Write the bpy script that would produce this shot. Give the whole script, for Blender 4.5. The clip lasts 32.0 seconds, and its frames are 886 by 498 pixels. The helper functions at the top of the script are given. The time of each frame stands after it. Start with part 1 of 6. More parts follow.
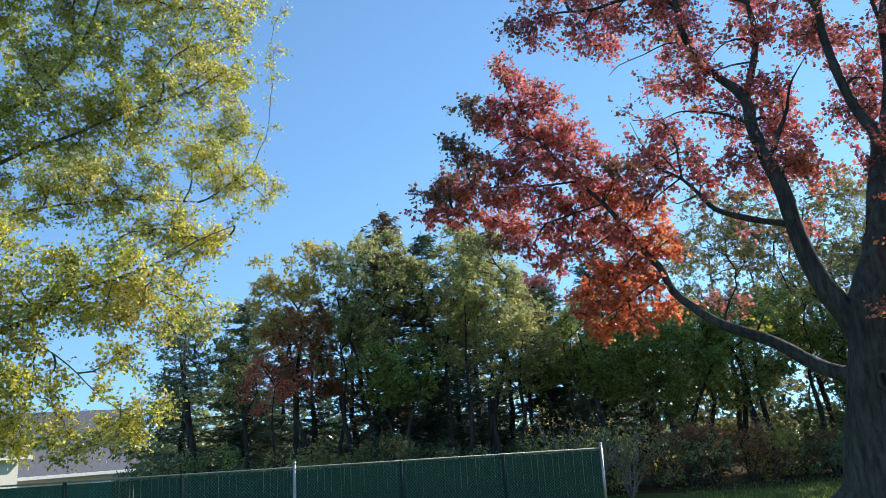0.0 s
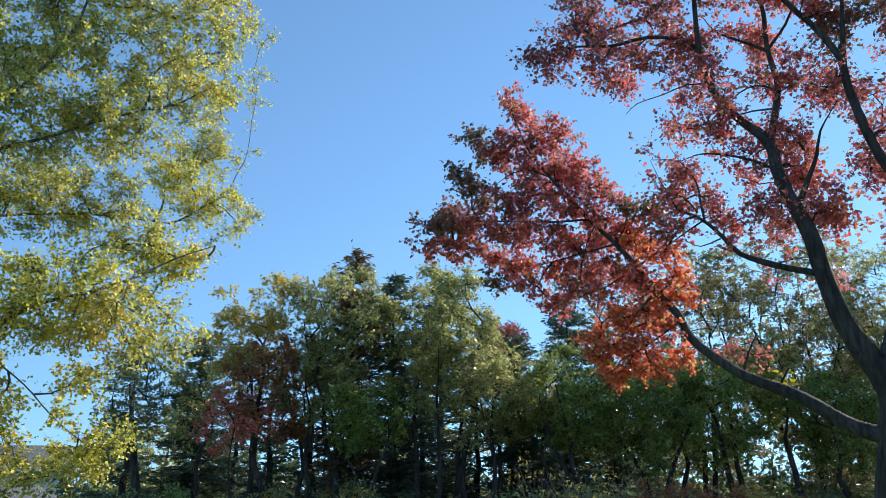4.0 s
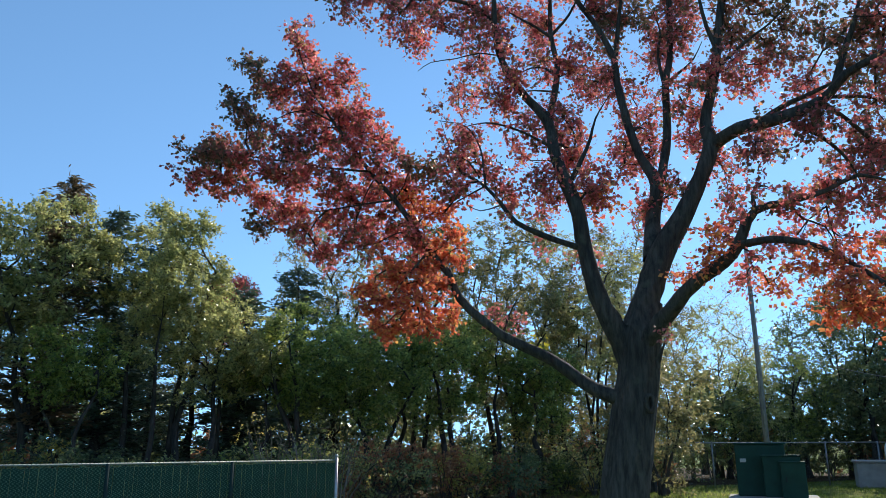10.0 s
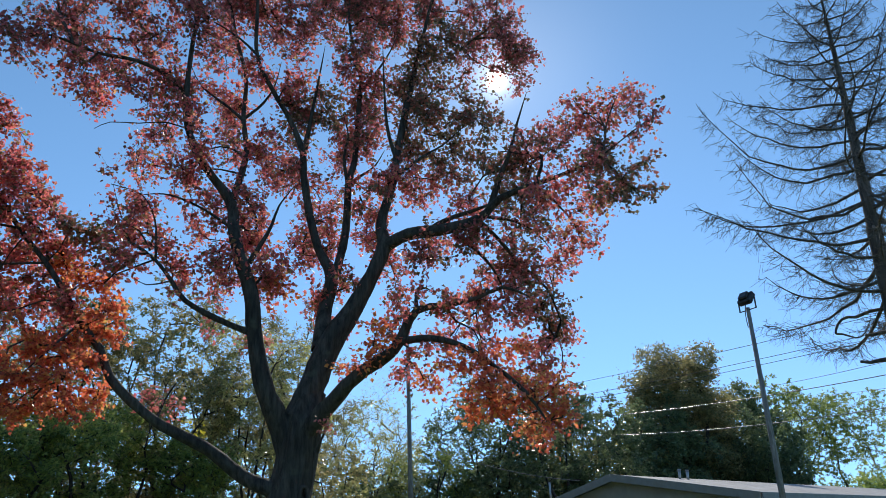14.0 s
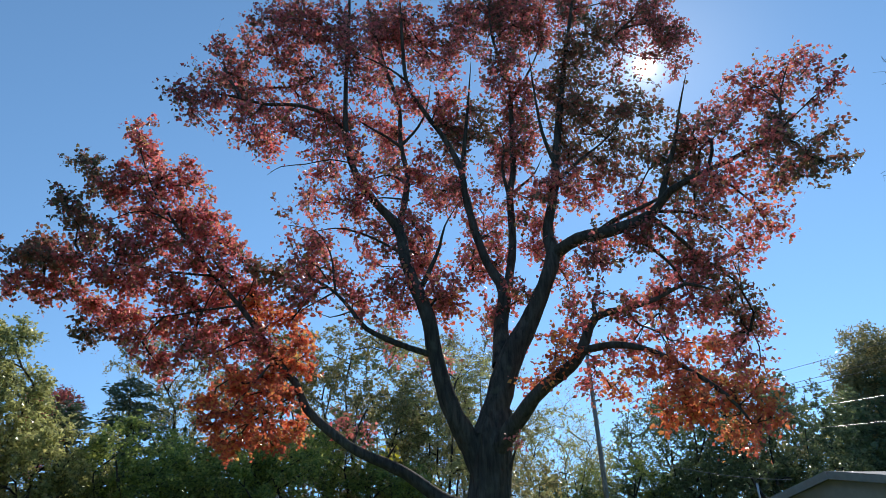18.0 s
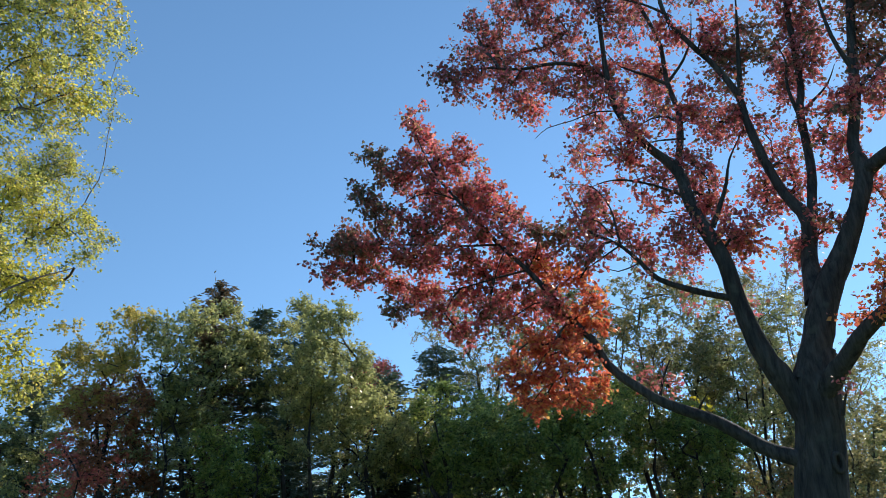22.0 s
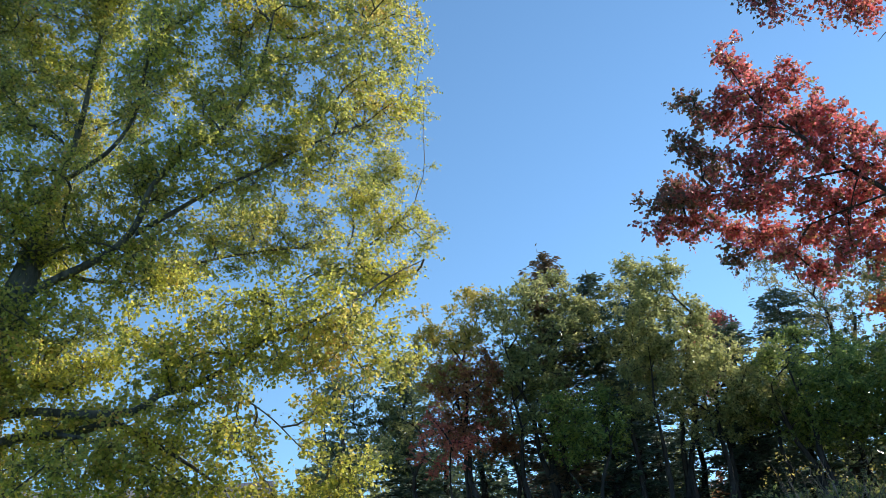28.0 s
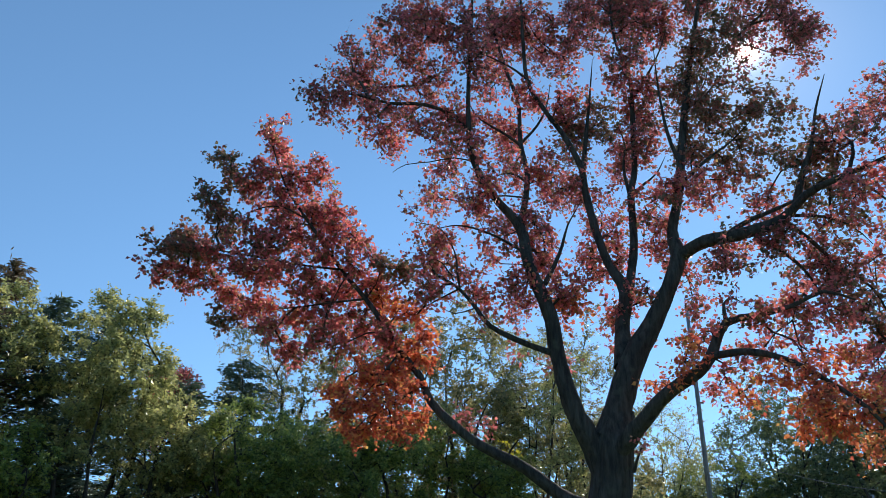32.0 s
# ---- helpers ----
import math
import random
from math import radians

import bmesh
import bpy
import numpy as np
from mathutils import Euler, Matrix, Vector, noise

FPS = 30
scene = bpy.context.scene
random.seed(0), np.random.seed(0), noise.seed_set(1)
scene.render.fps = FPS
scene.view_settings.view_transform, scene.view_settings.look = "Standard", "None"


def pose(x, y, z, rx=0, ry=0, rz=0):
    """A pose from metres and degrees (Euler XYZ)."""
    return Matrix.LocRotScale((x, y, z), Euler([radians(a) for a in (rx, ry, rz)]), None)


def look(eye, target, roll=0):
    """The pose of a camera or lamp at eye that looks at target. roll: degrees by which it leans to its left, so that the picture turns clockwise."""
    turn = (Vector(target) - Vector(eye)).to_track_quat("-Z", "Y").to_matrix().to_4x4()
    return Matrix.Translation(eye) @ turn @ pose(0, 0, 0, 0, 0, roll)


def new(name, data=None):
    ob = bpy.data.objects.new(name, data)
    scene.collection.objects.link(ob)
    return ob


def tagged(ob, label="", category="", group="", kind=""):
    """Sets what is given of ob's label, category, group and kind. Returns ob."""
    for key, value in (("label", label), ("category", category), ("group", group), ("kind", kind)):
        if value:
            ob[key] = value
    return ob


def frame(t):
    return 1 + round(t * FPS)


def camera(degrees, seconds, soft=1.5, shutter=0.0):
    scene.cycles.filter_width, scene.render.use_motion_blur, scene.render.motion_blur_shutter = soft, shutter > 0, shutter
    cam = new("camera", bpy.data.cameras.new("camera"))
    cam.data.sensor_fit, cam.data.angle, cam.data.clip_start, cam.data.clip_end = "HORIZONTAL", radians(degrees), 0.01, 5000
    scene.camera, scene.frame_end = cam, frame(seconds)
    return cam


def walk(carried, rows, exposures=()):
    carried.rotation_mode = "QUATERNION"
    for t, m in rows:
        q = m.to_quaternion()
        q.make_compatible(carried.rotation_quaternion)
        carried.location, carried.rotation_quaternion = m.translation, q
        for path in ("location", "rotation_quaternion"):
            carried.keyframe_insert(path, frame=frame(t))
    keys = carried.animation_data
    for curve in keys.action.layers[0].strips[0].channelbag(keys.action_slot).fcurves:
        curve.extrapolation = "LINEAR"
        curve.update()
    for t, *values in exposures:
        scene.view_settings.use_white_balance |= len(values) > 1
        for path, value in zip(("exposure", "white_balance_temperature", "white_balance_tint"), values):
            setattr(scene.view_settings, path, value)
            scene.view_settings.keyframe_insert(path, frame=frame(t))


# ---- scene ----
cam = camera(60.36, 32.0, soft=0.5)
PATH = [
    (0.0, pose(-0.035, 0.085, 1.676, 103.62, 3.26, 1.58)),
    (0.5, pose(-0.173, 0.166, 1.656, 103.49, 3.10, 2.79)),
    (1.0, pose(-0.246, 0.370, 1.670, 104.67, 2.53, 5.97)),
    (1.5, pose(-0.314, 0.489, 1.655, 105.38, 1.72, 6.84)),
    (2.0, pose(-0.398, 0.543, 1.650, 105.21, 1.01, 3.73)),
    (2.5, pose(-0.603, 0.563, 1.630, 106.91, 2.74, -1.04)),
    (4.5, pose(-1.100, 1.065, 1.579, 107.37, -0.09, -4.27)),
    (5.0, pose(-1.327, 1.185, 1.592, 105.79, 1.96, -8.06)),
    (5.5, pose(-1.441, 1.265, 1.561, 104.64, 2.84, -7.48)),
    (6.0, pose(-1.510, 1.440, 1.551, 105.83, 3.19, -3.62)),
    (6.5, pose(-1.582, 1.538, 1.541, 107.16, 1.93, -5.21)),
    (7.0, pose(-1.706, 1.568, 1.503, 107.08, 1.68, -11.27)),
    (7.5, pose(-1.868, 1.607, 1.483, 107.00, 2.60, -15.45)),
    (8.0, pose(-1.936, 1.639, 1.471, 106.76, 1.84, -15.78)),
    (8.5, pose(-1.876, 1.661, 1.467, 106.68, 1.32, -16.65)),
    (9.0, pose(-1.774, 1.712, 1.483, 106.43, -0.57, -18.83)),
    (9.5, pose(-1.739, 1.689, 1.457, 105.58, -0.73, -21.52)),
    (10.0, pose(-1.768, 1.700, 1.451, 104.59, 0.31, -25.45)),
    (10.5, pose(-1.789, 1.660, 1.438, 105.29, 1.47, -27.21)),
    (11.0, pose(-1.774, 1.689, 1.451, 107.55, 1.42, -29.80)),
    (11.5, pose(-1.792, 1.687, 1.452, 109.13, 1.83, -33.43)),
    (12.0, pose(-1.764, 1.679, 1.452, 110.09, 1.92, -35.05)),
    (12.5, pose(-1.755, 1.671, 1.449, 110.56, 1.73, -38.44)),
    (13.0, pose(-1.762, 1.647, 1.429, 110.53, 1.92, -42.99)),
    (13.5, pose(-1.756, 1.649, 1.386, 110.76, 1.91, -46.99)),
    (15.5, pose(-1.710, 1.796, 1.436, 110.59, 2.84, -53.51)),
    (16.0, pose(-1.694, 1.812, 1.451, 111.03, 3.26, -49.57)),
    (16.5, pose(-1.690, 1.830, 1.459, 111.33, 3.51, -45.26)),
    (17.0, pose(-1.694, 1.822, 1.477, 111.63, 3.73, -41.60)),
    (17.5, pose(-1.704, 1.814, 1.504, 111.92, 3.86, -38.52)),
    (18.0, pose(-1.695, 1.818, 1.522, 112.07, 3.66, -36.13)),
    (18.5, pose(-1.698, 1.819, 1.510, 112.08, 3.33, -33.99)),
    (19.0, pose(-1.693, 1.820, 1.526, 111.96, 3.04, -32.06)),
    (19.5, pose(-1.690, 1.820, 1.526, 111.60, 3.06, -30.02)),
    (20.0, pose(-1.709, 1.855, 1.533, 111.25, 3.25, -27.64)),
    (20.5, pose(-1.745, 1.858, 1.535, 110.95, 3.53, -25.10)),
    (21.0, pose(-1.780, 1.865, 1.561, 110.47, 3.51, -21.78)),
    (21.5, pose(-1.795, 1.898, 1.562, 110.38, 3.66, -17.86)),
    (22.0, pose(-1.809, 1.899, 1.599, 110.03, 3.78, -14.40)),
    (22.5, pose(-1.800, 1.905, 1.646, 109.72, 3.79, -11.09)),
    (23.0, pose(-1.814, 1.938, 1.632, 109.83, 3.87, -8.35)),
    (23.5, pose(-1.842, 1.952, 1.621, 109.88, 3.97, -6.17)),
    (24.0, pose(-1.853, 1.960, 1.669, 109.72, 4.09, -4.57)),
    (24.5, pose(-1.842, 1.925, 1.669, 109.94, 3.89, -2.91)),
    (25.0, pose(-1.842, 1.935, 1.662, 110.63, 3.79, -0.72)),
    (25.5, pose(-1.872, 1.947, 1.590, 111.42, 3.16, 2.14)),
    (27.5, pose(-2.226, 1.747, 1.642, 110.60, 5.65, 8.40)),
    (28.0, pose(-2.241, 1.834, 1.639, 108.98, 4.67, 9.77)),
    (28.5, pose(-2.238, 1.919, 1.654, 109.43, 3.08, 8.73)),
    (29.0, pose(-2.248, 2.007, 1.662, 110.98, 1.61, 6.77)),
    (29.5, pose(-2.283, 2.009, 1.637, 112.21, 1.99, 2.05)),
    (30.0, pose(-2.384, 2.039, 1.651, 112.73, 4.59, -5.66)),
    (30.5, pose(-2.435, 2.031, 1.648, 111.85, 4.67, -13.17)),
    (31.0, pose(-2.398, 2.024, 1.631, 111.12, 3.14, -19.14)),
    (31.5, pose(-2.330, 1.969, 1.624, 111.16, 1.34, -23.16)),
    (32.0, pose(-2.265, 1.936, 1.618, 111.39, 0.11, -30.45)),
]
EXPOSURE = [(0.0, 0.3), (5.0, 0.2), (8.0, 0.1), (10.0, 0.05), (11.5, -0.2), (20.0, -0.2), (22.0, -0.05), (25.0, 0.1), (29.5, 0.15), (30.7, -0.15), (32.0, -0.15)]
walk(cam, PATH, EXPOSURE)

# ---- world ----
SUN_AZ, SUN_EL = radians(56.0), radians(33.1)
SUN_DIR = Vector((math.sin(SUN_AZ) * math.cos(SUN_EL), math.cos(SUN_AZ) * math.cos(SUN_EL), math.sin(SUN_EL)))


def build_world():
    world = bpy.data.worlds.new("sky")
    scene.world = world
    world.use_nodes = True
    nt = world.node_tree
    nt.nodes.clear()
    sky = nt.nodes.new("ShaderNodeTexSky")
    sky.sky_type, sky.sun_disc = "NISHITA", False
    sky.sun_elevation, sky.sun_rotation = SUN_EL, SUN_AZ
    sky.air_density, sky.dust_density, sky.ozone_density, sky.altitude = 0.9, 0.0, 1.5, 0
    back = nt.nodes.new("ShaderNodeBackground")
    back.inputs["Strength"].default_value = SKY
    tint = nt.nodes.new("ShaderNodeMix")
    tint.data_type, tint.blend_type = "RGBA", "MULTIPLY"
    tint.inputs[0].default_value = 1.0
    tint.inputs[7].default_value = (0.8, 1.02, 1.06, 1)
    # clear autumn air: the pale belt lies low, under the horizon's trees
    where = nt.nodes.new("ShaderNodeTexCoord")
    lift_up = nt.nodes.new("ShaderNodeVectorMath")
    lift_up.operation = "ADD"
    lift_up.inputs[1].default_value = (0, 0, 0.22)
    nt.links.new(where.outputs["Generated"], lift_up.inputs[0])
    nt.links.new(lift_up.outputs[0], sky.inputs["Vector"])
    nt.links.new(sky.outputs["Color"], tint.inputs[6])
    nt.links.new(tint.outputs[2], back.inputs["Color"])
    # the sun's disc and the bright air round it, where the lamp stands
    co = nt.nodes.new("ShaderNodeTexCoord")
    dot = nt.nodes.new("ShaderNodeVectorMath")
    dot.operation = "DOT_PRODUCT"
    dot.inputs[1].default_value = SUN_DIR
    nt.links.new(co.outputs["Generated"], dot.inputs[0])
    total = None
    for sharp, gain in ((60000.0, 80.0), (3500.0, 0.8), (140.0, 0.18), (26.0, 0.05)):
        less = nt.nodes.new("ShaderNodeMath")
        less.operation = "SUBTRACT"
        less.inputs[1].default_value = 1.0
        nt.links.new(dot.outputs["Value"], less.inputs[0])
        mul = nt.nodes.new("ShaderNodeMath")
        mul.operation = "MULTIPLY"
        mul.inputs[1].default_value = sharp
        nt.links.new(less.outputs[0], mul.inputs[0])
        ex = nt.nodes.new("ShaderNodeMath")
        ex.operation = "EXPONENT"
        nt.links.new(mul.outputs[0], ex.inputs[0])
        amp = nt.nodes.new("ShaderNodeMath")
        amp.operation = "MULTIPLY"
        amp.inputs[1].default_value = gain
        nt.links.new(ex.outputs[0], amp.inputs[0])
        if total is None:
            total = amp
        else:
            add = nt.nodes.new("ShaderNodeMath")
            add.operation = "ADD"
            nt.links.new(total.outputs[0], add.inputs[0])
            nt.links.new(amp.outputs[0], add.inputs[1])
            total = add
    glow = nt.nodes.new("ShaderNodeBackground")
    glow.inputs["Color"].default_value = (1.0, 0.95, 0.86, 1)
    nt.links.new(total.outputs[0], glow.inputs["Strength"])
    both = nt.nodes.new("ShaderNodeAddShader")
    nt.links.new(back.outputs[0], both.inputs[0])
    nt.links.new(glow.outputs[0], both.inputs[1])
    out = nt.nodes.new("ShaderNodeOutputWorld")
    nt.links.new(both.outputs[0], out.inputs["Surface"])


SKY = 0.225
build_world()
lamp = bpy.data.lights.new("sun", "SUN")
lamp.energy, lamp.angle, lamp.color = 5.0, radians(0.53), (1.0, 0.93, 0.82)
sun = new("sun", lamp)
sun.matrix_world = look(SUN_DIR * 200, (0, 0, 0))


# ---- materials ----
def material(name):
    m = bpy.data.materials.new(name)
    m.use_nodes = True
    nt = m.node_tree
    return m, nt, nt.nodes["Principled BSDF"], nt.nodes["Material Output"]


def ramp(nt, stops, source):
    r = nt.nodes.new("ShaderNodeValToRGB")
    while len(r.color_ramp.elements) < len(stops):
        r.color_ramp.elements.new(0.5)
    for e, (p, c) in zip(r.color_ramp.elements, stops):
        e.position, e.color = p, (*c, 1)
    nt.links.new(source, r.inputs[0])
    return r


def noise_node(nt, scale, detail=4.0, stretch=(1, 1, 1), rough=0.55):
    co = nt.nodes.new("ShaderNodeTexCoord")
    mp = nt.nodes.new("ShaderNodeMapping")
    mp.inputs["Scale"].default_value = stretch
    nt.links.new(co.outputs["Object"], mp.inputs["Vector"])
    n = nt.nodes.new("ShaderNodeTexNoise")
    n.inputs["Scale"].default_value = scale
    n.inputs["Detail"].default_value = detail
    n.inputs["Roughness"].default_value = rough
    nt.links.new(mp.outputs[0], n.inputs["Vector"])
    return n


def bump(nt, bsdf, height, strength, distance):
    b = nt.nodes.new("ShaderNodeBump")
    b.inputs["Strength"].default_value = strength
    b.inputs["Distance"].default_value = distance
    nt.links.new(height, b.inputs["Height"])
    nt.links.new(b.outputs[0], bsdf.inputs["Normal"])


def blend(nt, a, b, fac, mode="MIX"):
    mx = nt.nodes.new("ShaderNodeMix")
    mx.data_type, mx.blend_type = "RGBA", mode
    for sock, v in ((mx.inputs[0], fac), (mx.inputs[6], a), (mx.inputs[7], b)):
        if isinstance(v, (int, float)):
            sock.default_value = v
        elif isinstance(v, tuple):
            sock.default_value = (*v, 1)
        else:
            nt.links.new(v, sock)
    return mx.outputs[2]


def leaf_material(name, stops, patch=0.5, patch_scale=0.7, through_light=0.5, rough=0.5, gain=1.5):
    """Thin leaves: a colour for each leaf, drifting from bough to bough, that let light through."""
    m, nt, bsdf, out = material(name)
    geo = nt.nodes.new("ShaderNodeNewGeometry")
    n = noise_node(nt, patch_scale, 2.0)
    far = nt.nodes.new("ShaderNodeMapRange")
    far.inputs["From Min"].default_value, far.inputs["From Max"].default_value = 0.3, 0.7
    nt.links.new(n.outputs["Fac"], far.inputs["Value"])
    mx = nt.nodes.new("ShaderNodeMix")
    mx.inputs[0].default_value = patch
    nt.links.new(geo.outputs["Random Per Island"], mx.inputs[2])
    nt.links.new(far.outputs[0], mx.inputs[3])
    col = ramp(nt, stops, mx.outputs[0])
    bsdf.inputs["Roughness"].default_value = rough
    bsdf.inputs["Specular IOR Level"].default_value = 0.5
    nt.links.new(col.outputs[0], bsdf.inputs["Base Color"])
    tr = nt.nodes.new("ShaderNodeBsdfTranslucent")
    sat = nt.nodes.new("ShaderNodeHueSaturation")
    sat.inputs["Saturation"].default_value = 1.0
    sat.inputs["Value"].default_value = gain
    nt.links.new(col.outputs[0], sat.inputs["Color"])
    nt.links.new(sat.outputs[0], tr.inputs["Color"])
    mix = nt.nodes.new("ShaderNodeMixShader")
    mix.inputs[0].default_value = through_light
    nt.links.new(bsdf.outputs[0], mix.inputs[1])
    nt.links.new(tr.outputs[0], mix.inputs[2])
    nt.links.new(mix.outputs[0], out.inputs["Surface"])
    return m


def bark_material(name, dark, light, scale=9.0, lichen=None):
    m, nt, bsdf, out = material(name)
    a = noise_node(nt, scale, 6.0, (1, 1, 0.16), 0.65)
    b = noise_node(nt, 1.3, 3.0)
    col = ramp(nt, ((0.36, dark), (0.64, light)), a.outputs["Fac"]).outputs[0]
    col = blend(nt, col, tuple(c * 0.55 for c in dark), ramp(nt, ((0.45, (0, 0, 0)), (0.75, (0.7, 0.7, 0.7))), b.outputs["Fac"]).outputs[0])
    if lichen:
        c = noise_node(nt, 5.0, 5.0)
        col = blend(nt, col, lichen, ramp(nt, ((0.6, (0, 0, 0)), (0.72, (0.6, 0.6, 0.6))), c.outputs["Fac"]).outputs[0])
    nt.links.new(col, bsdf.inputs["Base Color"])
    bsdf.inputs["Roughness"].default_value = 0.92
    bump(nt, bsdf, a.outputs["Fac"], 0.9, 0.035)
    return m


def plain(name, color, rough=0.6, metal=0.0, vary=0.25, scale=6.0, rise=0.002, stretch=(1, 1, 1)):
    """A worn, slightly uneven coat of one colour."""
    m, nt, bsdf, out = material(name)
    a, b = noise_node(nt, scale, 5.0, stretch), noise_node(nt, scale * 9, 3.0, stretch)
    lo, hi = tuple(c * (1 - vary) for c in color), tuple(min(1, c * (1 + vary * 0.6)) for c in color)
    col = ramp(nt, ((0.3, lo), (0.7, hi)), a.outputs["Fac"]).outputs[0]
    col = blend(nt, col, lo, ramp(nt, ((0.5, (0, 0, 0)), (0.8, (0.5, 0.5, 0.5))), b.outputs["Fac"]).outputs[0])
    nt.links.new(col, bsdf.inputs["Base Color"])
    bsdf.inputs["Roughness"].default_value, bsdf.inputs["Metallic"].default_value = rough, metal
    bump(nt, bsdf, b.outputs["Fac"], 0.4, rise)
    return m


LEAF_RED = leaf_material("leaf_red", ((0, (0.1, 0.09, 0.05)), (0.18, (0.2, 0.15, 0.07)), (0.32, (0.3, 0.12, 0.09)), (0.55, (0.6, 0.145, 0.165)), (0.78, (0.68, 0.23, 0.19)), (0.9, (0.56, 0.38, 0.15)), (1, (0.26, 0.28, 0.1))), patch=0.3, patch_scale=0.9, through_light=0.54, rough=0.4)
LEAF_CRIMSON = leaf_material("leaf_crimson", ((0, (0.08, 0.08, 0.05)), (0.22, (0.15, 0.12, 0.065)), (0.42, (0.28, 0.11, 0.09)), (0.65, (0.53, 0.145, 0.16)), (0.87, (0.63, 0.23, 0.185)), (1, (0.34, 0.29, 0.11))), patch=0.3, patch_scale=0.6, through_light=0.52, rough=0.45)
# darker copy for masses in shade: the shade is put into the leaf colours
LEAF_MAPLE_SHADE = leaf_material("leaf_dusk", ((0, (0.08, 0.09, 0.06)), (0.35, (0.15, 0.14, 0.08)), (0.6, (0.25, 0.13, 0.09)), (0.82, (0.42, 0.14, 0.12)), (1, (0.5, 0.22, 0.13))), patch=0.35, patch_scale=0.7, through_light=0.42, rough=0.45)
LEAF_ORANGE = leaf_material("leaf_orange", ((0, (0.14, 0.1, 0.045)), (0.18, (0.44, 0.1, 0.07)), (0.5, (0.66, 0.17, 0.09)), (0.75, (0.68, 0.3, 0.1)), (0.9, (0.54, 0.42, 0.12)), (1, (0.24, 0.26, 0.08))), patch=0.35, patch_scale=1.1, through_light=0.54, rough=0.4)
LEAF_YELLOW = leaf_material("leaf_yellow", ((0.0, (0.35, 0.30, 0.03)), (0.5, (0.50, 0.42, 0.04)), (1.0, (0.30, 0.32, 0.05))))
LEAF_GOLDGREEN = leaf_material("leaf_goldgreen", ((0, (0.09, 0.11, 0.04)), (0.2, (0.21, 0.24, 0.065)), (0.45, (0.4, 0.39, 0.1)), (0.68, (0.55, 0.51, 0.12)), (0.86, (0.65, 0.5, 0.14)), (1, (0.62, 0.32, 0.13))), patch=0.28, rough=0.34, through_light=0.6, gain=1.6)
LEAF_YELLOWGREEN = leaf_material("leaf_yellowgreen", ((0, (0.1, 0.125, 0.035)), (0.18, (0.24, 0.27, 0.06)), (0.4, (0.45, 0.43, 0.085)), (0.64, (0.58, 0.54, 0.1)), (0.9, (0.69, 0.52, 0.12)), (1, (0.62, 0.32, 0.12))), patch=0.28, rough=0.34, through_light=0.6, gain=1.6)
LEAF_OLIVE = leaf_material("leaf_olive", ((0, (0.1, 0.115, 0.055)), (0.3, (0.25, 0.27, 0.11)), (0.7, (0.45, 0.45, 0.18)), (1, (0.6, 0.52, 0.22))), patch=0.28, through_light=0.52, rough=0.3)
LEAF_GREEN = leaf_material("leaf_green", ((0, (0.06, 0.09, 0.04)), (0.3, (0.16, 0.22, 0.065)), (0.7, (0.34, 0.4, 0.105)), (1, (0.52, 0.5, 0.15))), patch=0.28, through_light=0.52, rough=0.3)
LEAF_DARK = leaf_material("leaf_dark", ((0, (0.06, 0.085, 0.05)), (0.5, (0.14, 0.19, 0.085)), (1, (0.28, 0.3, 0.13))), patch=0.3, through_light=0.42, rough=0.3)
LEAF_OAK = leaf_material("leaf_oak", ((0, (0.09, 0.1, 0.055)), (0.4, (0.22, 0.21, 0.095)), (0.75, (0.36, 0.31, 0.13)), (1, (0.45, 0.29, 0.14))), patch=0.3, through_light=0.5, rough=0.32)
LEAF_GOLD = leaf_material("leaf_gold", ((0, (0.2, 0.19, 0.065)), (0.35, (0.42, 0.38, 0.1)), (0.75, (0.6, 0.45, 0.13)), (1, (0.32, 0.31, 0.1))), patch=0.28, through_light=0.55, rough=0.35)
LEAF_RUST = leaf_material("leaf_rust", ((0, (0.12, 0.07, 0.045)), (0.35, (0.32, 0.14, 0.075)), (0.75, (0.5, 0.22, 0.1)), (1, (0.28, 0.23, 0.09))), patch=0.3, through_light=0.5)
LEAF_SCARLET = leaf_material("leaf_scarlet", ((0, (0.3, 0.09, 0.07)), (0.5, (0.64, 0.17, 0.13)), (1, (0.66, 0.3, 0.15))), patch=0.3, through_light=0.55)
NEEDLE = leaf_material("needle", ((0, (0.05, 0.08, 0.06)), (0.5, (0.1, 0.15, 0.095)), (1, (0.2, 0.23, 0.13))), through_light=0.3, rough=0.35)
NEEDLE_RUST = leaf_material("needle_rust", ((0, (0.09, 0.09, 0.055)), (0.5, (0.22, 0.15, 0.09)), (1, (0.34, 0.22, 0.13))), through_light=0.25)
BARK_GREY = bark_material("bark_grey", (0.028, 0.025, 0.021), (0.105, 0.095, 0.076), 16.0, (0.1, 0.105, 0.07))
BARK_YELLOW = bark_material("bark_brown", (0.05, 0.046, 0.036), (0.19, 0.175, 0.135), 9.0)
BARK_DARK = bark_material("bark_dark", (0.028, 0.025, 0.022), (0.11, 0.097, 0.082), 10.0)
BARK_PALE = bark_material("bark_pale", (0.16, 0.14, 0.11), (0.36, 0.32, 0.26), 12.0)


